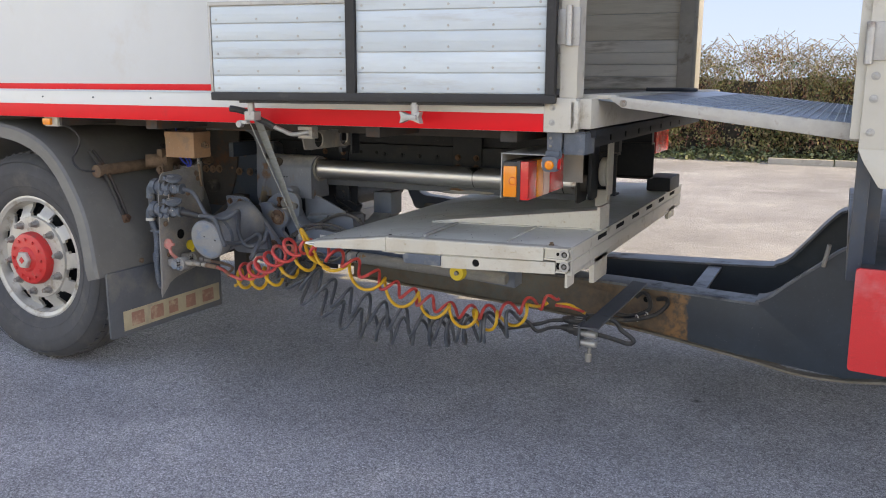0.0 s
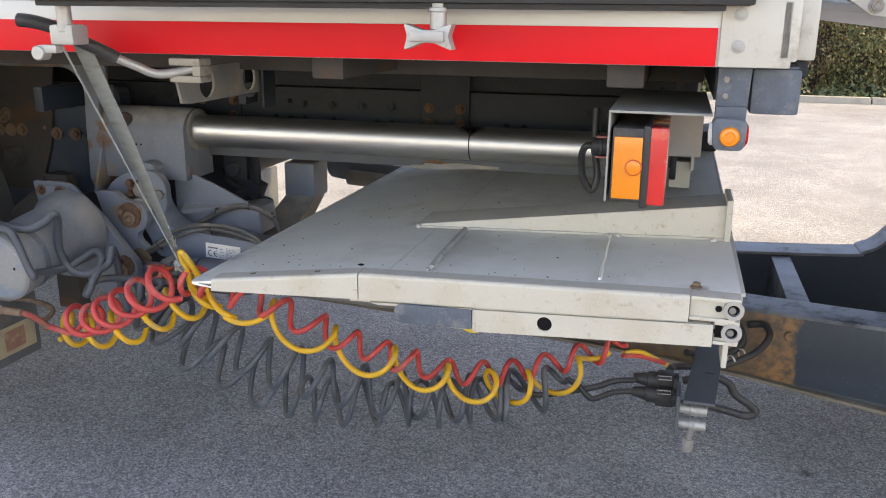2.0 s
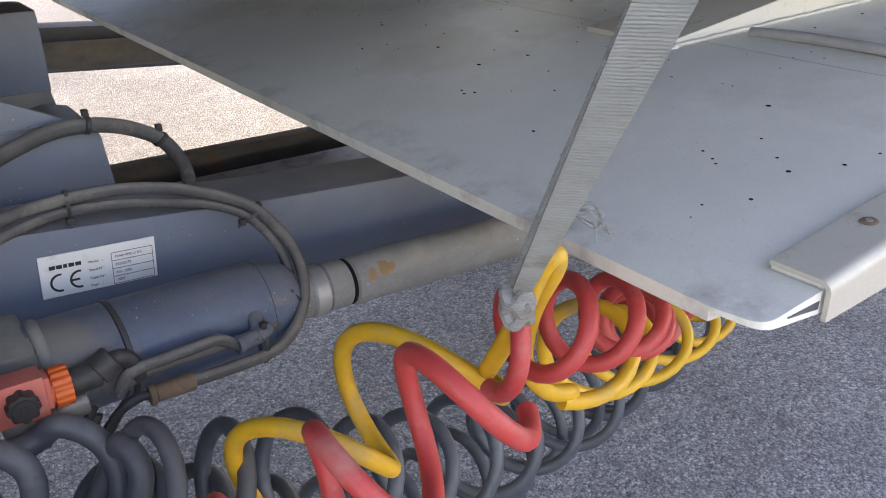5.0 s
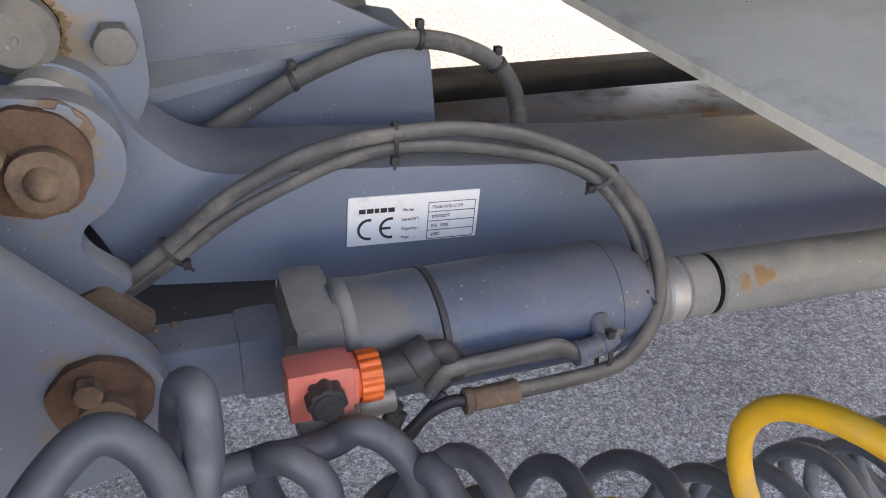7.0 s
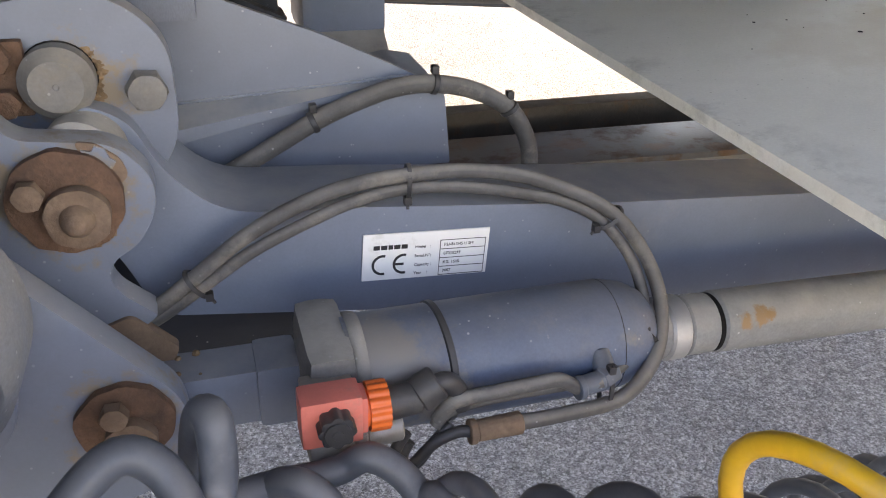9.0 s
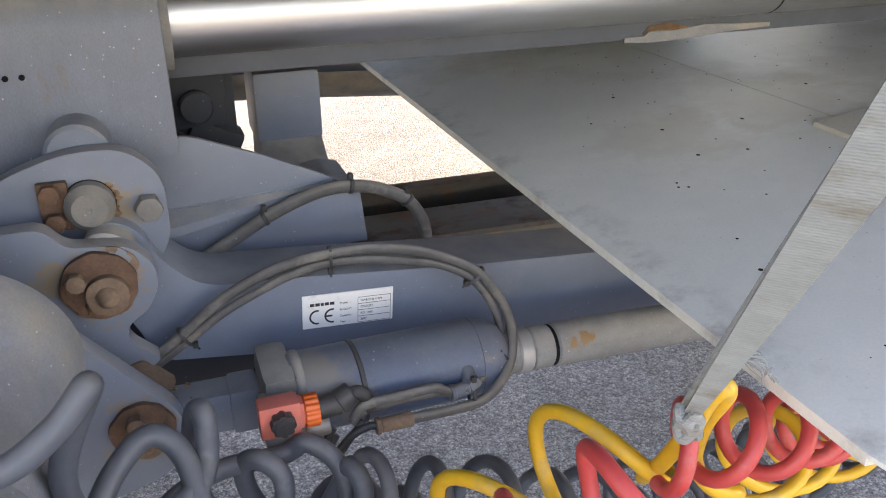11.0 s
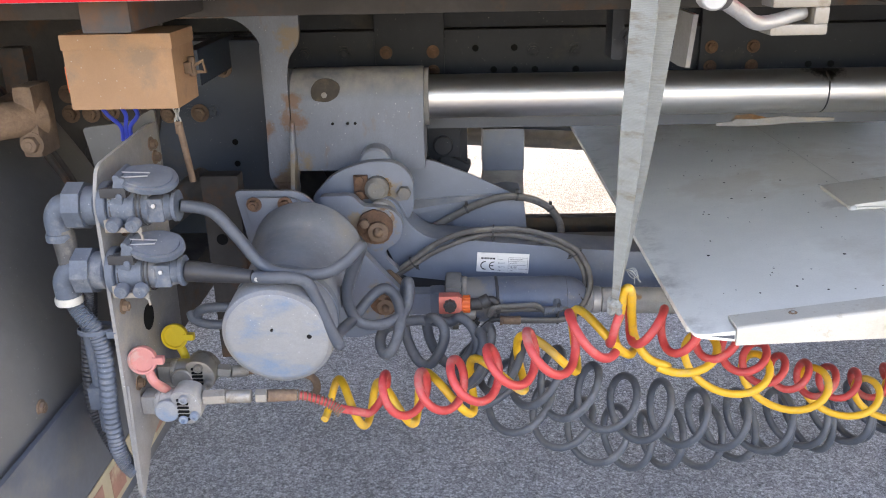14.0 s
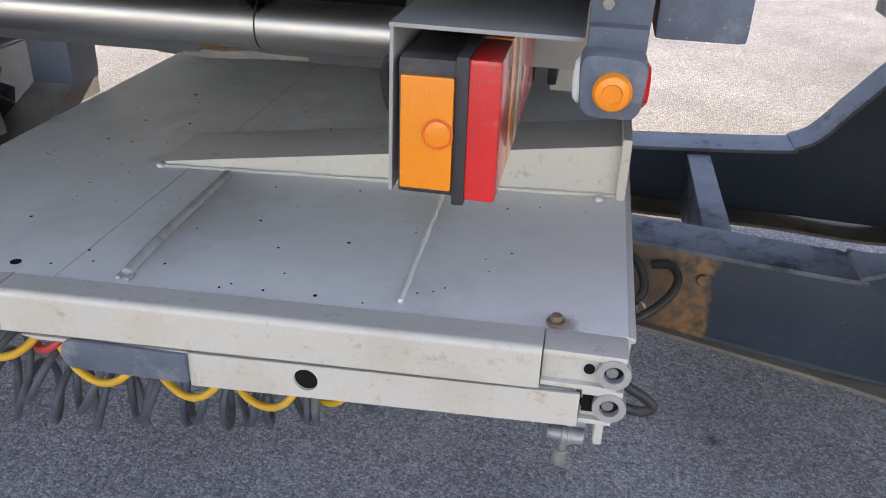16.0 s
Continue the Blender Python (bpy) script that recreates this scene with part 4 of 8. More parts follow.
# dark axle gear far below the box
part("axle_beam", merge(cyl((-1.14, 0.45, 0.52), (-1.14, 2.1, 0.52), 0.075), box((-1.3, 1.0, 0.45), (-0.95, 1.7, 0.62), 0.04)), "chassis", truck)
part("frame_bracket", merge(prism(rounded([(-0.95, 0.42), (-0.42, 0.50), (-0.345, 0.70), (-0.345, 1.04), (-0.95, 1.04)], 0.04), "y", 0.93, 0.985, 0.006), box((-0.46, 0.70, 0.98), (-0.43, 0.98, 1.05), 0.006)), "drawbar_blue", truck, "dark blue bracket plate on the chassis rail")
for x, z in ((-0.557, 1.015), (-0.520, 1.015), (-0.464, 1.017), (-0.575, 0.885), (-0.532, 0.885), (-0.482, 0.885)):
    part("plate_bolt", hexbolt((x, 0.930, z), (0, -1, 0), 0.011, 0.009), "drawbar_blue", truck)
for z in (0.815, 0.765):
    part("plate_hole", cyl((-0.44, 0.9288, z), (-0.44, 0.9305, z), 0.007, seg=12), "hole_dark", truck)
# bolted hanger plate and lines inside the wheel arch
hp = part("hanger_plate", prism(rounded([(-1.05, 0.70), (-0.66, 0.70), (-0.60, 0.86), (-0.56, 1.135), (-1.05, 1.135)], 0.03), "y", 0.915, 0.929, 0.004), "chassis_rusty", truck, "grimy bolted hanger plate")
for x, z in ((-0.795, 0.932), (-0.761, 0.938), (-0.795, 0.888), (-0.750, 0.888), (-0.706, 0.891), (-0.576, 0.884), (-0.507, 0.885), (-0.777, 0.928)):
    part("hanger_bolt", hexbolt((x, 0.915, z), (0, -1, 0), 0.014, 0.012), "rust_dusty", hp)
part("hanger_boss", merge(cyl((-0.736, 0.915, 0.803), (-0.736, 0.880, 0.803), 0.034, 0.030, 24), hexbolt((-0.736, 0.880, 0.803), (0, -1, 0), 0.018, 0.014)), "chassis_rusty", hp)
part("brake_hose", pipe([(-0.828, 0.75, 0.812), (-0.791, 0.75, 0.82), (-0.77, 0.75, 0.798), (-0.774, 0.75, 0.764), (-0.803, 0.75, 0.753), (-0.838, 0.75, 0.76)], 0.010, 10), "black_rubber", truck)
part("hanger_bracket", box((-0.62, 0.60, 0.50), (-0.50, 0.93, 0.60), 0.01), "drawbar_rust", truck)
part("hanger_tube", cyl((-0.70, 0.80, 0.60), (-0.468, 0.80, 0.765), 0.034, seg=28, bev=0.003), "drawbar_rust", truck, "rusty slanting brace tube")
for x, z in ((-0.55, 0.98), (-0.45, 0.98), (-0.62, 0.90), (-0.55, 0.72)):
    part("bracket_bolt", hexbolt((x, 0.93, z), (0, -1, 0), 0.014, 0.012), "rust_dusty", truck)

part("brake_line", pipe([(-0.93, 0.80, 0.84), (-0.87, 0.80, 0.872), (-0.835, 0.80, 0.875), (-0.812, 0.80, 0.84), (-0.815, 0.80, 0.78), (-0.845, 0.80, 0.742), (-0.89, 0.80, 0.75), (-0.92, 0.81, 0.79), (-0.90, 0.83, 0.86), (-0.84, 0.88, 0.93)], 0.009, 10), "plastic_black", truck, "looped black brake line")
part("stay_casting", merge(cyl((-0.70, 0.40, 0.975), (-0.63, 0.47, 0.975), 0.03, seg=18), box((-0.66, 0.43, 0.91), (-0.625, 0.50, 1.03), 0.012), hexbolt((-0.640, 0.43, 0.935), (0, -1, 0), 0.014, 0.012)), "rust_dusty", truck, "rusty cast stay clamp")
# wheel
WX, WZ = -1.225, 0.508
WY = 0.065
tyre_prof = [(0.288, 0.13), (0.30, 0.112), (0.33, 0.098), (0.38, 0.082), (0.43, 0.078), (0.47, 0.086), (0.495, 0.105), (0.512, 0.128), (0.520, 0.16),
             (0.520, 0.178), (0.512, 0.181), (0.512, 0.189), (0.522, 0.192), (0.525, 0.225), (0.525, 0.232), (0.515, 0.235), (0.515, 0.243), (0.525, 0.246), (0.525, 0.30),
             (0.520, 0.33), (0.50, 0.37), (0.43, 0.39), (0.33, 0.38), (0.288, 0.36)]
tyre = part("tyre", lathe([(r if r < 0.4 else r - 0.017, h) for r, h in tyre_prof], (WX, WY, WZ), (0, 1, 0), 96), "tyre", truck, "dusty black truck tyre")
part("sidewall_ring", merge(*[lathe([(r - 0.002, h + 0.001), (r, h - 0.0015), (r + 0.002, h + 0.001)], (WX, WY, WZ), (0, 1, 0), 72) for r, h in ((0.345, 0.093), (0.46, 0.083), (0.405, 0.0795))]), "tyre", tyre)
tread = merge(*[box((WX + 0.498 * math.cos(a) - 0.004, 0.13 + WY, WZ + 0.498 * math.sin(a) - 0.012), (WX + 0.498 * math.cos(a) + 0.004, 0.16 + WY, WZ + 0.498 * math.sin(a) + 0.012), 0.002, (0, -math.degrees(a), 0)) for a in [2 * math.pi * i / 60 for i in range(60)]])
tagged(part("tread_block", tread, "tyre", tyre), kind="stuff")


def rim_disc():
    """Dished steel disc with ten oval openings near its flange."""
    prof = [(0.165, 0.128), (0.198, 0.128), (0.212, 0.133), (0.228, 0.145), (0.243, 0.158), (0.254, 0.160), (0.262, 0.150), (0.272, 0.122), (0.288, 0.114), (0.297, 0.116), (0.298, 0.126), (0.286, 0.16)]
    n = 120
    bm = bmesh.new()
    rings = []
    for r, h in prof:
        rings.append([bm.verts.new((WX + r * math.cos(2 * math.pi * i / n), h + WY, WZ + r * math.sin(2 * math.pi * i / n))) for i in range(n)])
    for k, (a, b) in enumerate(zip(rings, rings[1:])):
        for i in range(n):
            ph = i % 12
            if (k in (2, 3, 4) and 3 <= ph <= 8) or (k in (1, 5) and 4 <= ph <= 7):
                continue
            bm.faces.new((a[i], a[(i + 1) % n], b[(i + 1) % n], b[i]))
    inner = bmesh.ops.extrude_edge_only(bm, edges=[e for e in bm.edges if len(e.link_faces) == 1])
    for v in inner["geom"]:
        if isinstance(v, bmesh.types.BMVert):
            v.co.y += 0.016
    bmesh.ops.recalc_face_normals(bm, faces=bm.faces)
    return bm


rim = part("rim", rim_disc(), "rim", truck, "dusty silver steel rim with ten openings")
part("rim_back", lathe([(0.286, 0.16), (0.27, 0.30), (0.10, 0.30), (0.08, 0.2)], (WX, WY, WZ), (0, 1, 0), 48), "chassis", rim)
part("hub_flange", lathe([(0.198, 0.128), (0.194, 0.118), (0.14, 0.114), (0.12, 0.114), (0.115, 0.13)], (WX, WY, WZ), (0, 1, 0), 48), "rim", rim)
for i in range(10):
    a = 2 * math.pi * (i + 0.25) / 10
    p = Vector((WX + 0.167 * math.cos(a), 0.119 + WY, WZ + 0.167 * math.sin(a)))
    part("wheel_nut", merge(cyl(p, p + Vector((0, -0.006, 0)), 0.022, 0.020, 18), lathe([(0, 0), (0.016, 0), (0.016, 0.02), (0.011, 0.026), (0.011, 0.038), (0, 0.04)], p, (0, -1, 0), 6)), "bolt", rim)
hub = part("hub_cap", lathe([(0, 0.060), (0.050, 0.060), (0.055, 0.064), (0.060, 0.070), (0.108, 0.073), (0.119, 0.078), (0.125, 0.09), (0.128, 0.13)][::-1], (WX, WY, WZ), (0, 1, 0), 48), "hub_red", truck, "faded red hub cap")
part("hub_hexagon", lathe([(0, 0.0), (0.042, 0.0), (0.042, 0.016), (0.037, 0.02), (0, 0.02)], (WX, 0.061 + WY, WZ), (0, -1, 0), 6), "rim", hub)
part("hub_emblem", box((WX - 0.012, 0.0385 + WY, WZ - 0.012), (WX + 0.012, 0.042 + WY, WZ + 0.012), 0.002, (0, 45, 0)), "hub_red", hub)
for i in range(12):
    a = 2 * math.pi * i / 12
    p = Vector((WX + 0.094 * math.cos(a), 0.0725 + WY, WZ + 0.094 * math.sin(a)))
    part("hub_screw", hexbolt(p, (0, -1, 0), 0.008, 0.006, False), "hub_red", hub)

# mudguard and flap
guard_line = [(-1.75, 0.92), (-1.62, 1.06), (-1.42, 1.135), (-1.17, 1.125), (-0.98, 1.055), (-0.85, 0.93), (-0.735, 0.78), (-0.665, 0.62), (-0.632, 0.50)]
gl = [Vector((x, 0, z)) for x, z in guard_line]
gp = spline(gl, 5)


def guard_sheet():
    bm = bmesh.new()
    rows = []
    for i, p in enumerate(gp):
        t = (gp[min(i + 1, len(gp) - 1)] - gp[max(i - 1, 0)]).normalized()
        nrm = Vector((t.z, 0, -t.x)) * -1
        out = 0.07 * min(1.0, max(0.0, (0.95 - p.z) / 0.4))
        rows.append([bm.verts.new(p + nrm * d + Vector((0, y - out, 0))) for y, d in ((0.075, -0.05), (0.075, 0.0), (0.085, 0.012), (0.12, 0.018), (0.845, 0.018), (0.845, 0.010), (0.12, 0.010), (0.09, 0.004), (0.085, -0.05))])
    for a, b in zip(rows, rows[1:]):
        for j in range(9):
            bm.faces.new((a[j], a[(j + 1) % 9], b[(j + 1) % 9], b[j]))
    bm.faces.new(rows[0])
    bm.faces.new(rows[-1][::-1])
    bmesh.ops.recalc_face_normals(bm, faces=bm.faces)
    return bm


guard = part("mudguard", guard_sheet(), "mudguard", truck, "dusty grey plastic mudguard")
part("guard_stay", merge(pipe([(-0.800, 0.205, 0.940), (-0.795, 0.40, 0.946), (-0.790, 0.72, 0.952)], 0.026, 16), cyl((-0.800, 0.200, 0.940), (-0.800, 0.215, 0.940), 0.029, seg=18)), "rust_dusty", guard, "rusty tubular stay")
part("stay_foot", merge(box((-0.815, 0.70, 0.925), (-0.765, 0.74, 1.06), 0.010), box((-0.785, 0.69, 0.885), (-0.755, 0.73, 0.93), 0.006, (0, 25, 0))), "chassis_rusty", guard, "grimy bracket at the stay's end")
for y, dx in ((0.245, 0.0), (0.700, -0.008)):
    for w in (-0.011, 0.011):
        clamp = part("stay_strap", sweep([Vector((x + dx, y + w, z)) for x, z in ((-0.872, 1.026), (-0.822, 0.978), (-0.768, 0.898), (-0.722, 0.812), (-0.686, 0.730))], 0.008, 8), "chassis_rusty", guard, "grimy steel strap holding the stay")
    part("strap_hook", merge(box((-0.700 + dx, y - 0.018, 0.712), (-0.672 + dx, y + 0.018, 0.744), 0.005, (0, 25, 0)), hexbolt((-0.676 + dx, y, 0.726), (0.9, 0, 0.3), 0.009, 0.010)), "rust", clamp)
part("guard_bolt", hexbolt((-0.623, 0.26, 0.535), (1, 0, 0), 0.010, 0.006), "rust_dusty", guard)
flap = part("mud_flap", prism(rounded([(0.030, 0.225), (0.755, 0.215), (0.755, 0.52), (0.030, 0.52)], 0.012), "x", -0.604, -0.594, 0.002), "flap", truck, "dark rubber mud flap with a faded printed band")
part("printed_band", box((-0.5935, 0.105, 0.245), (-0.5915, 0.735, 0.335), 0.0005), "flap_print", flap)
for k, w in enumerate((0.075, 0.08, 0.06, 0.065, 0.08)):
    y = 0.15 + k * 0.115
    part("printed_bar", box((-0.5913, y, 0.259), (-0.5903, y + w, 0.321), 0.0002), "flap_ink", flap)

# the far rear wheel, guard and flap: copies added to shade the ground
for src, dy in ((tyre, 2.02), (guard, 1.70), (flap, 1.70)):
    o = new(src.name.split(".")[0], src.data)
    o.parent, o.matrix_parent_inverse, o.location = truck, src.matrix_parent_inverse.copy(), (0, dy, 0)

marker = thing("side_marker_lamp", (-0.93, 0.09, 1.16), "small amber side marker lamp on a pale bracket", "lamp")
part("bracket", box((-0.965, 0.088, 1.142), (-0.885, 0.125, 1.184), 0.006), "cream_metal", marker)
part("lens", box((-0.962, 0.074, 1.149), (-0.915, 0.089, 1.178), 0.005), "lens_amber", marker)
part("cable", pipe([(-0.905, 0.12, 1.155), (-0.862, 0.15, 1.125), (-0.827, 0.15, 1.083), (-0.845, 0.145, 1.035), (-0.870, 0.14, 0.998), (-0.850, 0.14, 0.965), (-0.820, 0.15, 0.948), (-0.795, 0.19, 0.942)], 0.0045, 8), "plastic_black", marker)

# ---- cargo door folded back along the side, standing off it by ten degrees ----
DOOR_TURN = Matrix.Translation((1.40, 0.04, 0)) @ pose(0, 0, 0, 0, 0, 9.93) @ Matrix.Translation((-1.40, -0.04, 0))


def swung(bm):
    bmesh.ops.transform(bm, matrix=DOOR_TURN, verts=bm.verts)
    return bm


door = thing("cargo_door", (1.4, 0.02, 1.27), "open cargo door folded back along the truck, lined with riveted aluminium slats", "door")
part("leaf", swung(box((0.196, 0.040, 1.30), (1.385, 0.075, 3.65), 0.004)), "white_paint", door, "white door leaf")
part("bottom_seal", swung(merge(box((0.196, 0.020, 1.274), (1.40, 0.078, 1.303), 0.008), box((0.30, 0.03, 1.266), (1.36, 0.06, 1.275), 0.003))), "black_rubber", door, "black rubber seal")
part("edge_seal", swung(box((1.366, 0.016, 1.30), (1.396, 0.078, 3.65), 0.008)), "black_rubber", door)
part("middle_seal", swung(box((0.702, 0.020, 1.30), (0.735, 0.06, 3.65), 0.008)), "black_rubber", door)
part("left_cap", swung(box((0.194, 0.030, 1.592), (0.702, 0.046, 1.606), 0.004)), "galvanised", door)
part("left_trim", swung(box((0.192, 0.032, 1.30), (0.202, 0.06, 1.60), 0.003)), "galvanised", door)


def slat(x0, x1, z0, h):
    s = part("slat", swung(merge(box((x0, 0.034, z0), (x1, 0.050, z0 + h - 0.003), 0.0025), box((x0, 0.0334, z0 + h * 0.46), (x1, 0.035, z0 + h * 0.5), 0.0004))), "aluminium", door)
    n = max(2, int((x1 - x0) / 0.15))
    for i in range(n + 1):
        part("rivet", swung(lathe([(0.0045, 0), (0.004, 0.0018), (0, 0.0026)], (x0 + 0.02 + (x1 - x0 - 0.04) * i / n, 0.034, z0 + h * 0.22), (0, -1, 0), 8)), "galvanised", s)


for k in range(5):
    slat(0.204, 0.700, 1.304 + k * 0.0575, 0.0575)
for k in range(9):
    slat(0.737, 1.364, 1.304 + k * 0.066, 0.066)

catch = thing("door_catch", (0.935, -0.04, 1.22), "galvanised cast door catch hanging in front of the red stripe", "door catch")
part("casting", merge(prism(rounded([(0.893, 1.205), (0.920, 1.216), (0.942, 1.216), (0.970, 1.205), (0.963, 1.226), (0.970, 1.245), (0.942, 1.235), (0.920, 1.235), (0.893, 1.245), (0.899, 1.226)], 0.004, 3), "y", -0.056, -0.030, 0.003), box((0.903, -0.066, 1.218), (0.959, -0.05, 1.234), 0.004)), "galvanised", catch)
part("stub", merge(cyl((0.944, -0.04, 1.235), (0.944, -0.04, 1.285), 0.013, seg=16), cyl((0.944, -0.04, 1.262), (0.944, -0.04, 1.268), 0.016, seg=16)), "galvanised", catch)

# door latch lever with its keeper and perforated plate
latch = thing("latch_lever", (0.2, 0.02, 1.22), "black-gripped steel latch lever under the door", "latch")
part("hanger", merge(cyl((0.342, -0.125, 1.225), (0.342, -0.125, 1.29), 0.012, seg=14), box((0.318, -0.135, 1.205), (0.362, -0.095, 1.237), 0.006)), "galvanised", latch)
part("grip", pipe([(0.218, -0.085, 1.243), (0.245, -0.080, 1.240), (0.278, -0.066, 1.229), (0.300, -0.050, 1.212), (0.330, -0.018, 1.190), (0.345, -0.004, 1.178)], 0.0115, 12), "plastic_black", latch, "black rubber grip")
part("rod", pipe([(0.340, -0.008, 1.181), (0.368, 0.014, 1.165), (0.400, 0.036, 1.150), (0.455, 0.062, 1.158)], 0.008, 12), "galvanised", latch)
part("keeper", merge(box((0.415, 0.045, 1.135), (0.478, 0.085, 1.147), 0.003), box((0.415, 0.045, 1.165), (0.478, 0.085, 1.178), 0.003), box((0.462, 0.045, 1.147), (0.478, 0.085, 1.165), 0.002)), "fitting", latch)
part("release_tab", merge(box((0.292, -0.138, 1.192), (0.33, -0.120, 1.205), 0.004), cyl((0.296, -0.142, 1.192), (0.296, -0.120, 1.192), 0.012, seg=14)), "galvanised", latch)


def holed_plate():
    """A plate in the y-z plane with two round openings."""
    bm = bmesh.new()
    outline = [(0.165, 1.083), (0.20, 1.080), (0.545, 1.080), (0.545, 1.150), (0.145, 1.150)]
    vs = [bm.verts.new((0.362, *p)) for p in outline]
    edges = [bm.edges.new((vs[i], vs[(i + 1) % 5])) for i in range(5)]
    for cy in (0.26, 0.44):
        hs = [bm.verts.new((0.362, *p)) for p in disc_pts(cy, 1.116, 0.030, n=20)]
        edges += [bm.edges.new((hs[i], hs[(i + 1) % 20])) for i in range(20)]
    bmesh.ops.triangle_fill(bm, edges=edges, use_beauty=True)
    r = bmesh.ops.extrude_face_region(bm, geom=bm.faces[:])
    bmesh.ops.translate(bm, vec=(-0.006, 0, 0), verts=[v for v in r["geom"] if isinstance(v, bmesh.types.BMVert)])
    bmesh.ops.recalc_face_normals(bm, faces=bm.faces)
    return bm


part("holed_plate", holed_plate(), "lift_grey_dusty", latch, "dusty grey plate with two round openings")
part("spring_block", merge(box((0.315, 0.47, 1.05), (0.335, 0.53, 1.16), 0.004), box((0.375, 0.47, 1.045), (0.382, 0.53, 1.16), 0.003), hexbolt((0.345, 0.47, 1.085), (0, -1, 0), 0.012, 0.01)), "chassis", latch)

# ---- tail lift: platform ----
PX = ((0.380, 0.733), (0.436, 0.745), (0.750, 0.784), (1.443, 0.803))


def top_z(x):
    for (a, za), (b, zb) in zip(PX, PX[1:]):
        if x <= b or b == PX[-1][0]:
            return za + (zb - za) * (x - a) / (b - a)


lift = thing("tail_lift", (0.4, 1.2, 0), "folded tail lift with a grey sheet platform stowed under the truck", "tail lift")
BACK = 2.12
deck_top = [(0.380, 0.733), (0.75, 0.7835), (1.436, 0.8022)]
tip = prism(rounded([(0.385, 0.1055), (0.437, 0.1035), (0.437, 0.140), (0.380, 0.140)], [0.012, 0, 0, 0]), "z", 0.724, 0.7395, 0)
for v in tip.verts:
    deck = 0.733 + 0.1365 * (v.co.x - 0.380)
    v.co.z = deck if v.co.z > 0.73 else deck - 0.0035 - 0.012 * (v.co.x - 0.38) / 0.056
platform = part("platform", merge(prism([(0.3815, 0.722)] + deck_top + [(1.431, 0.770), (0.75, 0.745), (0.42, 0.7195)], "y", 0.140, BACK, 0), tip), "platform_top", lift, "grey metal platform sheet, dusty and pitted")
part("fold_slot", prism([(0.405, 0.7325), (0.436, 0.7345), (0.436, 0.7285)], "y", 0.1035, 0.1056, 0), "flap", platform)
# front edge cap in two lengths, bent over the top
def bent_cap(x0, x1, low, high, back):
    """Sheet bent over the platform's edge: upright face, rounded fold, top strip."""
    bm = bmesh.new()
    rows = []
    for x, zl, zh in ((x0, low[0], high[0]), (x1, low[1], high[1])):
        arc = [(0.1055 - 0.0075 * math.cos(a), zh - 0.0075 + 0.0075 * math.sin(a)) for a in [math.pi / 2 * k / 6 for k in range(7)]]
        inner = [(0.1055 - 0.0042 * math.cos(a), zh - 0.0075 + 0.0042 * math.sin(a)) for a in [math.pi / 2 * k / 6 for k in range(7)]]
        sec = [(0.098, zl), (0.098, zh - 0.0085)] + arc + [(0.1065, zh), (back - 0.0006, zh), (back, zh - 0.0005), (back, zh - 0.0033)] + inner[::-1] + [(0.1013, zl)]
        rows.append([bm.verts.new((x, y, z)) for y, z in sec])
    m = len(rows[0])
    for k in range(m):
        bm.faces.new((rows[0][k], rows[0][(k + 1) % m], rows[1][(k + 1) % m], rows[1][k]))
    bm.faces.new(rows[0])
    bm.faces.new(rows[1][::-1])
    bmesh.ops.recalc_face_normals(bm, faces=bm.faces)
    return bm


part("edge_cap", bent_cap(0.437, 0.749, (0.7215, 0.7355), (0.7470, 0.7865), 0.140), "platform_edge", platform, "tapered bright edge cap")
part("edge_cap", bent_cap(0.7515, 1.352, (0.7355, 0.7555), (0.7868, 0.8030), 0.138), "platform_edge", platform, "bright edge cap")
part("edge_core", prism([(0.44, 0.724), (0.75, 0.737), (1.35, 0.757), (1.35, 0.797), (0.75, 0.781), (0.44, 0.743)], "y", 0.104, 0.1405, 0.001), "platform_top", platform)
part("lower_leaf", prism([(0.93, 0.694), (1.39, 0.713), (1.39, 0.7535), (0.73, 0.733), (0.73, 0.728), (0.93, 0.7335)], "y", 0.106, 1.9, 0.0015), "platform_edge", lift, "second folded leaf below the platform")


def holed_beam():
    bm = bmesh.new()
    out = [(0.973, 0.6945), (1.394, 0.7135), (1.394, 0.7535), (0.973, 0.737)]
    vs = [bm.verts.new((p[0], 0.0995, p[1])) for p in out]
    edges = [bm.edges.new((vs[i], vs[(i + 1) % 4])) for i in range(4)]
    hs = [bm.verts.new((p[0], 0.0995, p[1])) for p in disc_pts(1.106, 0.7235, 0.0135, n=24)]
    edges += [bm.edges.new((hs[i], hs[(i + 1) % 24])) for i in range(24)]
    bmesh.ops.triangle_fill(bm, edges=edges, use_beauty=True)
    r = bmesh.ops.extrude_face_region(bm, geom=bm.faces[:])
    bmesh.ops.translate(bm, vec=(0, 0.004, 0), verts=[v for v in r["geom"] if isinstance(v, bmesh.types.BMVert)])
    bmesh.ops.recalc_face_normals(bm, faces=bm.faces)
    return bm


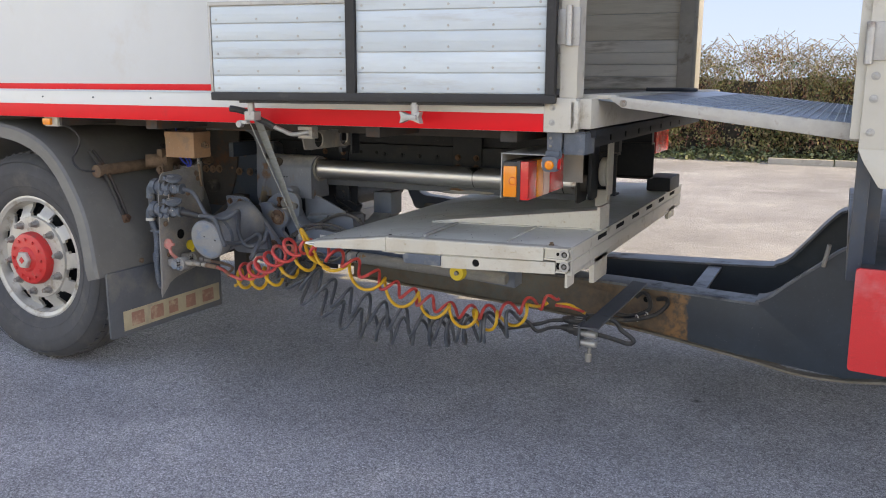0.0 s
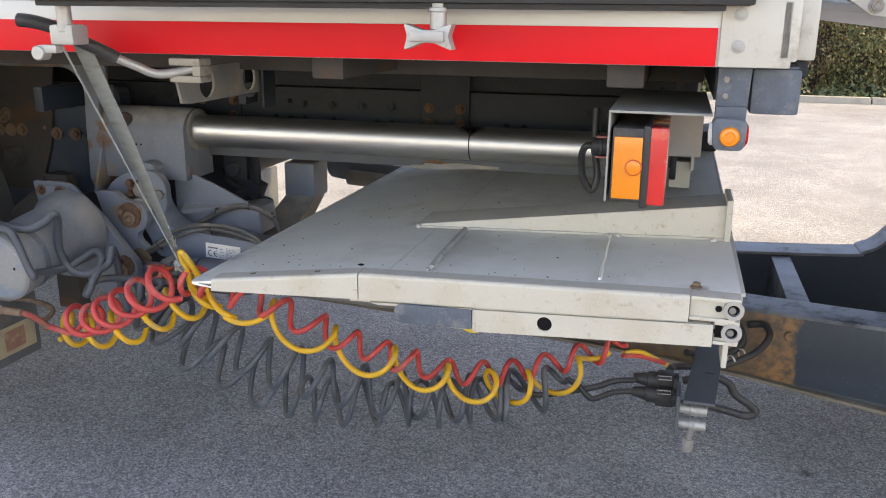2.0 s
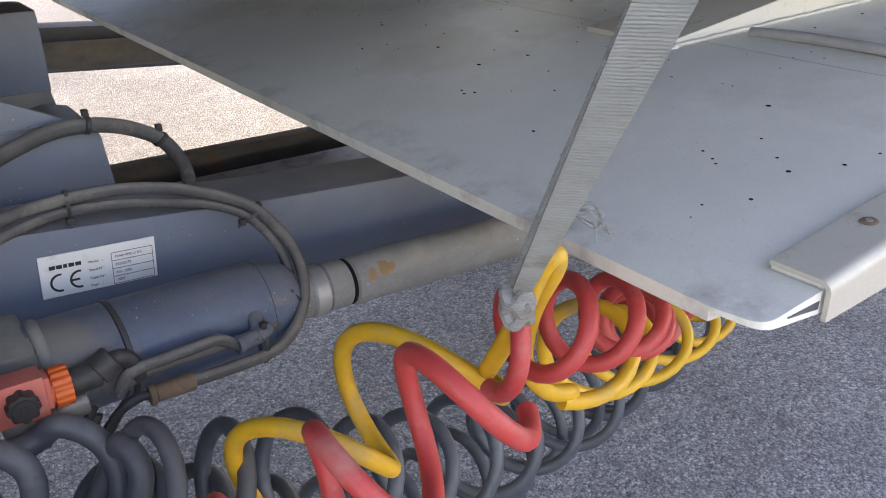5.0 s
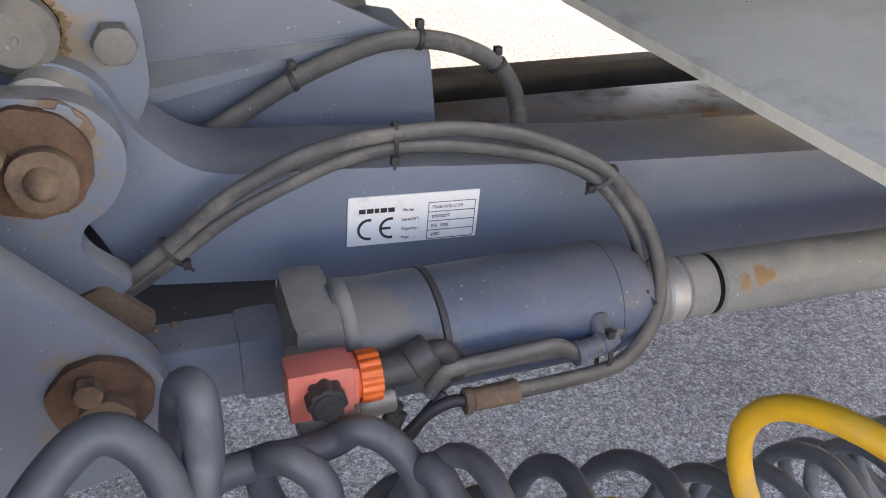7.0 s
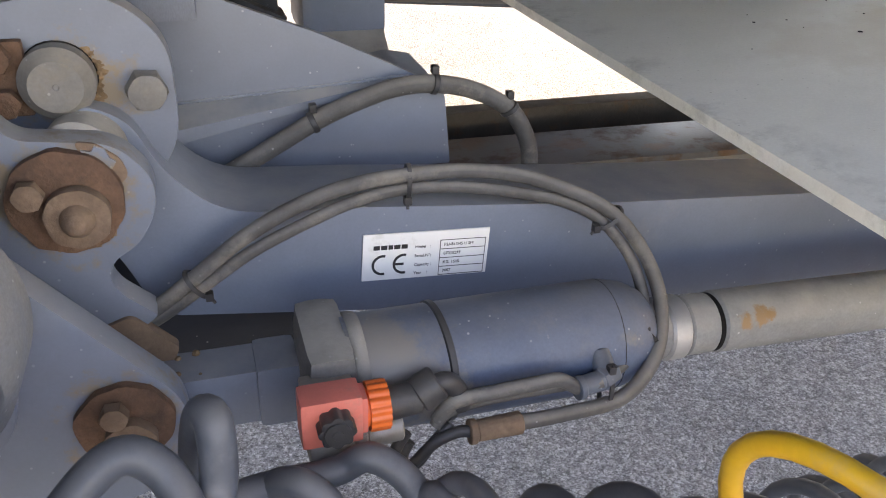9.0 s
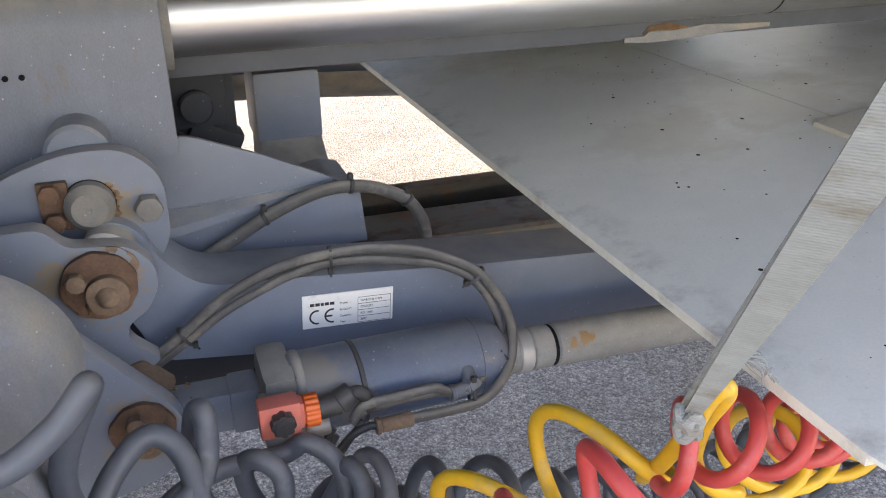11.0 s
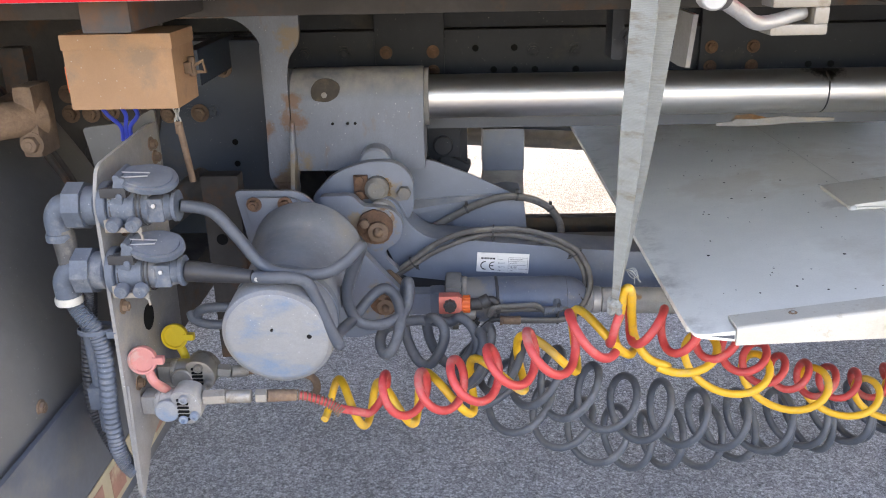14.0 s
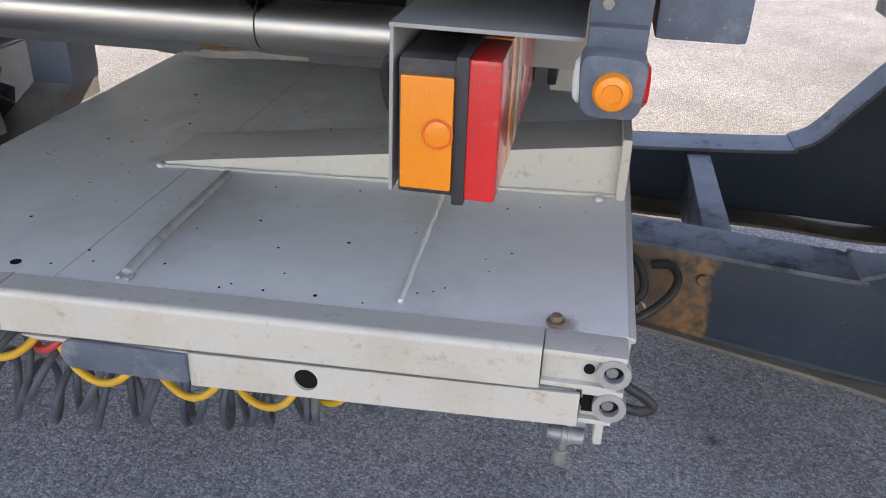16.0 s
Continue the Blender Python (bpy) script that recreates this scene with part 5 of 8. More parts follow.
beam = part("lower_edge_cap", holed_beam(), "platform_edge", lift, "bright lower edge cap with a round opening")
part("opening_back", cyl((1.106, 0.1042, 0.7235), (1.106, 0.1055, 0.7235), 0.0145, seg=20), "hole_dark", beam)
part("guard_plate", prism(rounded([(0.823, 0.6985), (0.972, 0.7005), (0.972, 0.7375), (0.823, 0.7355)], [0.018, 0.002, 0.002, 0.018]), "y", 0.094, 0.101, 0.0015), "plastic_grey", lift, "dark rounded guard plate")
part("thin_lip", prism([(0.772, 0.7315), (0.972, 0.7385), (0.972, 0.7345), (0.79, 0.7275)], "y", 0.099, 0.105, 0.0008), "platform_edge", lift)
# end castings of the two leaves
for z0 in (0.762, 0.7215):
    x0 = 1.353 if z0 > 0.75 else 1.395
    ca = part("end_casting", merge(box((x0, 0.107, z0), (1.418, 0.135, z0 + 0.036), 0.004), box((x0, 0.100, z0 + 0.032), (1.436, 0.14, z0 + 0.040), 0.003), box((x0, 0.100, z0 - 0.003), (1.428, 0.14, z0 + 0.003), 0.002)), "platform_edge", lift)
    part("pivot_ring", merge(lathe([(0.010, 0), (0.017, 0), (0.017, 0.012), (0.010, 0.012)], (1.424, 0.098, z0 + 0.020), (0, 1, 0), 20, True)), "galvanised", ca)
    part("pivot_hollow", cyl((1.424, 0.1062, z0 + 0.020), (1.424, 0.112, z0 + 0.020), 0.0102, seg=20), "hole_dark", ca)
    part("pivot_pin", cyl((1.4225, 0.1045, z0 + 0.018), (1.4225, 0.112, z0 + 0.018), 0.0062, seg=16), "bolt", ca)
    if z0 < 0.75:
        part("hollow", box((1.397, 0.1058, z0 + 0.008), (1.411, 0.1075, z0 + 0.030), 0.0005), "hole_dark", ca)
    part("screw_hole", cyl((1.400, 0.1045, z0 + 0.019), (1.400, 0.1075, z0 + 0.019), 0.0055, seg=14), "hole_dark", ca)
part("cap_bolt", merge(cyl((1.362, 0.152, 0.800), (1.362, 0.152, 0.804), 0.010, seg=16), hexbolt((1.362, 0.152, 0.803), (0, 0, 1), 0.0065, 0.006, False)), "rust_dusty", lift)
# the platform's hinge end: stepped aluminium section along its depth
part("hinge_section", merge(box((1.432, 0.14, 0.762), (1.440, BACK, 0.8005), 0.003), box((1.432, 0.14, 0.715), (1.440, BACK, 0.754), 0.003), box((1.428, 0.14, 0.752), (1.436, BACK, 0.764), 0.001),
                            box((1.434, 0.14, 0.7945), (1.444, BACK, 0.8015), 0.002), box((1.424, 0.30, 0.690), (1.440, BACK, 0.716), 0.004), box((1.424, 0.14, 0.702), (1.440, 0.30, 0.716), 0.004)), "cream_metal", lift, "stepped pale hinge section")
for k in range(6):
    y = 0.45 + k * 0.27
    part("hinge_slot", box((1.4395, y, 0.774), (1.4415, y + 0.12, 0.790), 0.001), "hole_dark", lift)
part("hinge_lug", box((1.415, 0.14, 0.660), (1.425, 0.22, 0.71), 0.004), "cream_metal", lift)
part("hinge_foot", merge(box((1.420, 0.42, 0.618), (1.440, 0.60, 0.715), 0.006)), "cream_metal", lift)
part("hinge_foot", box((1.42, 1.80, 0.655), (1.44, 1.95, 0.72), 0.006), "cream_metal", lift)
part("rear_flap_stop", box((1.33, 1.75, 0.80), (1.45, 2.0, 0.87), 0.01), "chassis", lift)

# tapered stop wedge on the platform
wx0, wx1 = 0.744, 1.424
wz0, wz1 = top_z(wx0), top_z(wx1)


def wedge():
    bm = bmesh.new()
    a = [bm.verts.new(c) for c in ((wx0, 0.488, wz0), (wx0 + 0.002, 0.616, wz0), (wx0 + 0.002, 0.614, wz0 + 0.007), (wx0, 0.490, wz0 + 0.006))]
    b = [bm.verts.new(c) for c in ((wx1, 0.500, wz1), (wx1, 0.619, wz1), (wx1, 0.617, wz1 + 0.077), (wx1, 0.503, wz1 + 0.074))]
    for i in range(4):
        bm.faces.new((a[i], a[(i + 1) % 4], b[(i + 1) % 4], b[i]))
    bm.faces.new(a[::-1])
    bm.faces.new(b)
    bmesh.ops.recalc_face_normals(bm, faces=bm.faces)
    return soften(bm, 0.003)


wd = part("stop_wedge", wedge(), "platform_edge", platform, "tapered box-section wheel stop")
part("end_plate", box((wx1 - 0.002, 0.490, wz1 - 0.003), (wx1 + 0.011, 0.622, wz1 + 0.087), 0.003), "platform_edge", wd)
rng = random.Random(3)
bead = [Vector((wx0 + (wx1 - wx0) * t / 60, 0.486 + 0.0125 * t / 60, wz0 + (wz1 - wz0) * t / 60 + 0.0015)) for t in range(61)]
wob = [0.6 + 0.8 * rng.random() for _ in range(61)]
part("weld_bead", sweep(bead, 0.0030, 8, wave=lambda i: wob[i]), "platform_edge", wd)
for x, r in ((0.752, 0.008), (1.185, 0.009), (1.205, 0.007), (1.40, 0.008)):
    part("weld_drop", lathe([(r, -0.002), (r * 0.9, 0.003), (r * 0.5, 0.006), (0, 0.007)], (x, 0.487, top_z(x)), (0, 0, 1), 12), "weld", wd)
rod_p = [(0.866, 0.468, top_z(0.866) + 0.003), (0.870, 0.40, top_z(0.87) + 0.006), (0.873, 0.25, top_z(0.873) + 0.006), (0.876, 0.185, top_z(0.876) + 0.006), (0.877, 0.160, top_z(0.877) + 0.004)]
part("stop_rod", merge(pipe(rod_p, 0.0062, 12), box((0.868, 0.150, top_z(0.877)), (0.874, 0.164, top_z(0.877) + 0.004), 0.001), box((0.880, 0.148, top_z(0.877)), (0.885, 0.164, top_z(0.877) + 0.004), 0.001)), "rod_grey", platform, "welded grey round rod")
wob2 = [0.55 + 0.7 * rng.random() for _ in range(41)]
part("seam_weld", sweep([Vector((1.186 + 0.008 * t / 40, 0.486 - 0.322 * t / 40, top_z(1.19) + 0.0008)) for t in range(41)], 0.0030, 8, wave=lambda i: wob2[i]), "platform_top", platform)
for y0, y1 in ((0.142, 0.486), (0.62, BACK)):
    part("sheet_seam", box((0.7965, y0, top_z(0.797)), (0.7978, y1, top_z(0.797) + 0.0004), 0.0001), "platform_edge", platform)
# pits, rivets and screws of the sheet
for x, y in ((0.518, 0.124), (0.657, 0.124)):
    sc = part("edge_screw", lathe([(0.0060, 0.0003), (0.0052, 0.0010), (0.0030, 0.0013), (0, 0.0009)], (x, y, top_z(x) + 0.0022), (-0.13, 0, 1), 14), "rust_dusty", platform, "small rusty screw")
    part("screw_core", cyl((x, y, top_z(x) + 0.0030), (x, y, top_z(x) + 0.0040), 0.0026, seg=10), "galvanised", sc)
part("sheet_hole", cyl((0.730, 0.169, top_z(0.73) + 0.0002), (0.730, 0.169, top_z(0.73) + 0.0009), 0.0065, seg=14), "hole_dark", platform)
pits = []
for x, y, r in ((0.514, 0.554, .002), (0.523, 0.548, .002), (0.519, 0.565, .0018), (0.555, 0.208, .0025), (0.59, 0.185, .002), (0.49, 0.42, .002), (0.47, 0.36, .003), (0.60, 0.72, .003), (0.585, 0.62, .003),
                (0.64, 0.60, .0025), (0.70, 0.69, .003), (0.66, 0.30, .003), (0.775, 0.17, .002), (0.80, 0.21, .0025), (0.82, 0.185, .0018), (0.905, 0.195, .0022), (0.97, 0.33, .0025), (0.99, 0.155, .002), (1.05, 0.20, .0018),
                (1.10, 0.158, .003), (1.04, 0.158, .002), (1.0, 0.165, .0018), (1.10, 0.29, .003), (1.02, 0.26, .0022), (0.95, 0.44, .002), (1.07, 0.45, .002), (1.28, 0.43, .002), (1.30, 0.30, .0018), (0.62, 0.88, .003), (0.73, 0.95, .002),
                (0.54, 0.80, .002), (0.88, 0.78, .003), (0.95, 0.70, .002), (0.69, 0.16, .002), (0.50, 0.20, .002)):
    pits.append(cyl((x, y, top_z(x) + 0.0001), (x, y, top_z(x) + 0.0007), r * 0.8, seg=8))
for _ in range(150):
    x, y = rng.uniform(0.45, 1.42), rng.uniform(0.15, 1.3)
    if 0.73 < x < 1.43 and 0.47 < y < 0.63:
        continue
    pits.append(cyl((x, y, top_z(x) + 0.0001), (x, y, top_z(x) + 0.0006), rng.uniform(0.0006, 0.0014), seg=6))
tagged(part("pits", merge(*pits), "hole_dark", platform), kind="stuff")

# ---- tail lift: tube, casing, arms ----
TY, TZ, TR = 0.800, 0.935, 0.044
part("cross_tube", merge(cyl((-0.02, TY, TZ), (1.262, TY, TZ), TR, seg=48, bev=0.002)), "steel", lift, "bright worn steel cross tube")
for x, w in ((0.80, 0.0015), (1.20, 0.003)):
    part("tube_band", lathe([(TR, -0.001), (TR + 0.0005, 0), (TR + 0.0005, w), (TR, w + 0.001)], (x, TY, TZ), (1, 0, 0), 40), "chassis", lift, "dark scorched weld ring")
part("tube_end", merge(cyl((1.262, TY, TZ), (1.30, TY, TZ), 0.036), prism(rounded([(0.72, 0.86), (0.87, 0.86), (0.89, 1.08), (0.74, 1.10)], 0.03), "x", 1.266, 1.274, 0.003)), "chassis_rusty", lift, "rust-stained tube end bracket")
part("tube_hanger", merge(prism(rounded([(0.78, 0.87), (0.88, 0.87), (0.90, 1.16), (0.78, 1.16)], 0.02), "x", 1.30, 1.315, 0.004)), "chassis", lift)
part("under_beam", box((-0.02, 0.858, 0.8545), (1.262, 0.905, 0.96), 0.004), "flap", lift, "slate-grey beam behind the tube")
part("torn_strip", prism([(0.615, 0.8525), (0.66, 0.850), (0.73, 0.8525), (0.80, 0.858), (0.862, 0.860), (0.862, 0.866), (0.79, 0.868), (0.75, 0.871), (0.70, 0.865), (0.655, 0.866), (0.648, 0.860), (0.615, 0.859)], "y", 0.8535, 0.8578, 0.0006), "lift_grey_dusty", lift, "torn pale sealing strip")
part("rust_patch", prism([(0.645, 0.862), (0.70, 0.862), (0.72, 0.868), (0.685, 0.876), (0.655, 0.873)], "y", 0.8568, 0.8581, 0), "rail_rust", lift)
for u, a, ru, ra in ((0.0, 128, 0.0022, 12), (0.002, 150, 0.002, 4), (0.0005, 160, 0.0018, 4), (0.003, 141, 0.002, 3)):
    part("scorch_mark", tube_blob((0.80, TY, TZ), (1, 0, 0), TR, u, a, ru, ra, a), "scorch", lift)
prof = [(0.727, 0.800), (0.727, 0.93)] + [(TY + 0.073 * math.cos(radians(a)), TZ + 0.062 * math.sin(radians(a))) for a in range(175, 20, -12)] + [(0.875, 0.80)]
casing = part("casing", prism(prof, "x", -0.268, -0.003, 0.005), "casing_paint", lift, "blue-grey bearing casing with rust runs")
part("casing_collar", lathe([(0.045, 0), (0.058, 0), (0.058, 0.012), (0.045, 0.012)], (-0.006, TY, TZ), (1, 0, 0), 40, True), "lift_grey_dusty", casing)
part("casing_fin", prism([(0.672, 0.762), (0.690, 0.752), (0.738, 0.756), (0.738, 0.905), (0.722, 0.900)], "x", -0.270, -0.261, 0.002), "casing_paint", casing, "rust-streaked stiffening fin")
part("hanger_post", merge(prism(rounded([(-0.322, 0.790), (-0.310, 0.762), (-0.2695, 0.757), (-0.2695, 1.0), (-0.262, 1.03), (-0.240, 1.055), (-0.235, 1.168), (-0.62, 1.168), (-0.62, 1.104), (-0.355, 1.104), (-0.312, 1.055), (-0.318, 0.95)], [0.01, 0.01, 0, 0.01, 0.01, 0.02, 0, 0, 0, 0.03, 0.03, 0.03]), "y", 0.730, 0.742, 0.002),
                              box((-0.322, 0.742, 0.80), (-0.310, 0.86, 1.05), 0.003), cyl((-0.268, TY, TZ), (-0.300, TY, TZ), 0.062, seg=40)), "casing_paint", casing, "rust-streaked hanger bracket")
for x, y in ((-0.300, 0.752), (-0.285, 0.768)):
    part("post_nut", hexbolt((x, y, 0.756), (0, -0.2, -1), 0.012, 0.012), "rust_dusty", casing)
part("stain", merge(prism(rounded([(-0.222, 0.944), (-0.190, 0.940), (-0.170, 0.952), (-0.166, 0.972), (-0.185, 0.985), (-0.212, 0.984), (-0.226, 0.966)], 0.012), "y", 0.722, 0.7285, 0)), "scorch", casing, "oil-stained nipple recess")
for v in casing.children[-1].data.vertices:
    v.co.y += 0.045 * max(0.0, v.co.z - 0.938) ** 1.0 * 6.5 if v.co.z > 0.938 else 0
part("nipple", hexbolt((-0.198, 0.731, 0.952), (0, -0.9, 0.35), 0.006, 0.007, False), "bolt", casing)
for x in (-0.185, -0.155, -0.14):
    part("pinhole", cyl((x, 0.7245, 0.897), (x, 0.7268, 0.897), 0.003, seg=8), "hole_dark", casing)
part("casing_nut", merge(hexbolt((-0.295, 0.745, 0.772), (0, -0.3, -1), 0.016, 0.014), box((-0.32, 0.74, 0.775), (-0.27, 0.80, 0.80), 0.004)), "rust_dusty", casing)

# upper lug with its pin
lug = part("upper_lug", prism(rounded([(-0.225, 0.765), (-0.18, 0.815), (-0.11, 0.838), (-0.055, 0.836), (-0.024, 0.805), (-0.024, 0.735), (-0.05, 0.70), (-0.20, 0.70)], [0.01, 0.03, 0.04, 0.03, 0.03, 0.02, 0.02, 0.02]), "y", 0.655, 0.680, 0.003), "lift_grey", lift, "blue-grey lug plate")
part("pin", lathe([(0.0235, 0), (0.0235, 0.014), (0.0165, 0.0225), (0.0022, 0.0225), (0.0015, 0.0215), (0, 0.0215)], (-0.095, 0.655, 0.785), (0, -1, 0), 32), "pin_grey", lug, "machined pin end, dull with dust")
part("rust_cake", cake((-0.095, 0.655, 0.785), 0.0235, 0.0345, -115, 62, 7), "rust_cake", lug, "caked rusty dirt round the pin")
part("pin_gap", lathe([(0.0232, 0), (0.0243, 0), (0.0243, 0.0012), (0.0232, 0.0012)], (-0.095, 0.655, 0.785), (0, -1, 0), 32, True), "hole_dark", lug)
part("keeper_plate", box((-0.140, 0.646, 0.763), (-0.112, 0.655, 0.812), 0.003), "rust", lug, "rusty keeper plate")
for x, z in ((-0.128, 0.803), (-0.127, 0.774)):
    part("keeper_bolt", hexbolt((x, 0.646, z), (0, -1, 0), 0.010, 0.009, False), "rust", lug)
part("lug_bolt", hexbolt((-0.0425, 0.655, 0.7755), (0.08, -1, -0.05), 0.0138, 0.013, False), "pin_grey", lug)
part("lug_boss", cyl((-0.10, 0.68, 0.825), (-0.10, 0.76, 0.825), 0.032), "lift_grey", lug)
part("upper_arm", merge(prism(rounded([(-0.06, 0.815), (0.01, 0.812), (0.091, 0.780), (0.172, 0.741), (0.200, 0.724), (0.207, 0.655), (-0.06, 0.66)], [0, 0.01, 0, 0.008, 0.008, 0.003, 0]), "y", 0.755, 0.763, 0.002), prism(rounded([(-0.06, 0.70), (0.17, 0.735), (0.196, 0.730), (0.205, 0.656), (-0.06, 0.66)], 0.004), "y", 0.763, 0.86, 0.003)), "lift_grey", lift, "blue-grey upper arm with a welded flange")


def ledge():
    """A flat bar welded along the arm, broad at its root and running out to nothing."""
    bm = bmesh.new()
    rows = []
    for i in range(25):
        t = i / 24
        x = -0.035 + 0.205 * t
        z, out = 0.7275 + 0.012 * t, 0.022 * (1 - t) ** 0.8 + 0.0012
        rows.append([bm.verts.new(c) for c in ((x, 0.7555, z), (x, 0.7555 - out, z - 0.0145 * (1 - t)), (x, 0.7555 - out, z - 0.0245 * (1 - t) - 0.002), (x, 0.7555, z - 0.010))])
    for a, b in zip(rows, rows[1:]):
        for j in range(4):
            bm.faces.new((a[j], a[(j + 1) % 4], b[(j + 1) % 4], b[j]))
    bm.faces.new(rows[0])
    bm.faces.new(rows[-1][::-1])
    bmesh.ops.recalc_face_normals(bm, faces=bm.faces)
    return bm


part("welded_ledge", ledge(), "lift_grey", lift, "dusty flat bar welded to the upper arm")
wb = random.Random(21)
wv = [0.6 + 0.7 * wb.random() for _ in range(121)]
part("ledge_weld", sweep([Vector((-0.033 + 0.200 * t / 120, 0.7548, 0.7285 + 0.0118 * t / 120)) for t in range(121)], 0.0014, 8, wave=lambda i: wv[i]), "lift_grey", lift)
# link plate with rusty pivot
link = part("link_plate", merge(prism(rounded([(-0.20, 0.788), (-0.135, 0.790), (-0.118, 0.768), (-0.098, 0.766), (-0.062, 0.762), (-0.043, 0.738), (-0.043, 0.716), (-0.056, 0.692), (-0.0745, 0.681), (-0.0790, 0.668), (-0.0735, 0.656), (-0.052, 0.636), (-0.10, 0.60), (-0.17, 0.69)], [0.01, 0.015, 0.012, 0.01, 0.02, 0.015, 0.015, 0.012, 0.008, 0.008, 0.008, 0.004, 0.02, 0.02]), "y", 0.588, 0.612, 0.003)), "lift_grey", lift, "blue-grey pivot link plate")
part("pivot_washer", worn_disc((-0.0945, 0.7285), 0.034, 0.580, 0.588, 4, 0.10), "rust", link, "rusty pivot washer")
part("rust_skin", prism(rounded([(-0.085, 0.7655), (-0.073, 0.7635), (-0.060, 0.7525), (-0.0565, 0.741), (-0.064, 0.7345), (-0.078, 0.744)], 0.004), "y", 0.5858, 0.5884, 0.0004), "rust_dusty", link, "rust-stained paint beside the washer")
part("paint_flake", prism([(-0.0815, 0.7605), (-0.076, 0.7590), (-0.0735, 0.7625), (-0.068, 0.7600), (-0.066, 0.7545), (-0.0625, 0.7515), (-0.0655, 0.7470), (-0.0705, 0.7490), (-0.0735, 0.7455), (-0.0775, 0.7500), (-0.0805, 0.7540)], "y", 0.5838, 0.5862, 0.0003), "lift_grey", link, "curled flake of blue-grey paint")
part("rust_cake", cake((-0.0945, 0.588, 0.7285), 0.0338, 0.0405, -150, -30, 2, 0.002), "rust_cake", link)
part("pivot_bolt", merge(worn_disc((-0.0885, 0.7215), 0.0195, 0.570, 0.580, 9, 0.07), lathe([(0.0105, 0), (0.0095, 0.005), (0.006, 0.010), (0.0035, 0.013), (0, 0.014)], (-0.0885, 0.570, 0.7215), (0, -1, 0), 14)), "rust_dusty", link)
part("pivot_bolt", hexbolt((-0.1135, 0.5785, 0.7385), (0, -1, 0), 0.0095, 0.008, False), "rust_dusty", link)
part("link_boss", cyl((-0.088, 0.612, 0.742), (-0.080, 0.66, 0.742), 0.026), "lift_grey_dusty", link)
# main arm carrying the name plate
arm_out = rounded([(-0.09, 0.775), (-0.055, 0.760), (-0.042, 0.726), (-0.004, 0.685), (0.099, 0.678), (0.325, 0.657), (1.05, 0.610), (1.05, 0.508), (0.32, 0.560), (0.110, 0.584), (0.046, 0.592), (-0.044, 0.6035), (-0.0585, 0.614), (-0.0735, 0.652), (-0.10, 0.70)], [0.02, 0.02, 0.02, 0.03, 0, 0, 0, 0, 0, 0, 0, 0.006, 0.006, 0.01, 0.02])
arm = part("main_arm", prism(arm_out, "y", 0.636, 0.722, 0.003), "lift_blue", lift, "blue-grey box-section lifting arm")
part("inner_web", box((-0.16, 0.700, 0.50), (0.05, 0.708, 0.665), 0.002), "chassis", arm)
label = part("name_plate", box((0.0985, 0.6347, 0.6105), (0.2025, 0.6361, 0.6515), 0.0006, (0, 3.2, 0)), "label_white", arm, "white printed name plate")


def on_label(u, v):
    """A pose on the plate: u metres along it, v up from its middle."""
    return pose(0.1505, 0.6343, 0.631, 0, 3.2, 0) @ Matrix.Translation((u, 0, v)) @ pose(0, 0, 0, 90, 0, 0)


for text, v in (("Model   :", 0.0075), ("Serial.N\u00b0:", -0.0005), ("Capacity :", -0.0085), ("Year    :", -0.0160)):
    lettering("caption", text, 0.0036, on_label(-0.010, v), "ink", label)
for text, v in (("F2AB15HS U SM", 0.0080), ("07030277", 0.0000), ("KG. 1500", -0.0080), ("2007", -0.0156)):
    lettering("entry", text, 0.0036, on_label(0.014, v), "ink", label)


def plate_bar(u0, u1, v0, v1):
    bm = box((u0, -0.0002, v0), (u1, 0.0002, v1), 0)
    bmesh.ops.transform(bm, matrix=pose(0.1505, 0.6344, 0.631, 0, 3.2, 0), verts=bm.verts)
    return bm


for u0, u1 in ((-0.0435, -0.0385), (-0.0375, -0.0325), (-0.0315, -0.0280), (-0.0270, -0.0220), (-0.0210, -0.0160)):
    part("maker_block", plate_bar(u0, u1, 0.0068, 0.0104), "ink", label)


def mark_arc(u, v, r, w):
    """Half of a ring and a little more, open to +x, as the approval mark's letters are drawn."""
    bm = bmesh.new()
    rows = [[bm.verts.new((u + (r + o) * math.cos(a), y, v + (r + o) * math.sin(a))) for o, y in ((-w, -0.0002), (w, -0.0002), (w, 0.0002), (-w, 0.0002))] for a in [radians(78 + 204 * k / 20) for k in range(21)]]
    for p, q in zip(rows, rows[1:]):
        for k in range(4):
            bm.faces.new((p[k], p[(k + 1) % 4], q[(k + 1) % 4], q[k]))
    bmesh.ops.recalc_face_normals(bm, faces=bm.faces)
    bmesh.ops.transform(bm, matrix=pose(0.1505, 0.6344, 0.631, 0, 3.2, 0), verts=bm.verts)
    return bm


part("ce_letter", mark_arc(-0.0355, -0.0068, 0.0080, 0.0010), "ink", label)
part("ce_letter", merge(mark_arc(-0.0185, -0.0068, 0.0080, 0.0010), plate_bar(-0.0260, -0.0185, -0.0078, -0.0058)), "ink", label)
for v in (0.0121, 0.0041, -0.0039, -0.0118, -0.0193):
    part("rule", plate_bar(0.011, 0.049, v - 0.0002, v + 0.0002), "ink", label)
for u in (0.0110, 0.0490):
    part("rule", plate_bar(u - 0.0002, u + 0.0002, -0.0193, 0.0121), "ink", label)

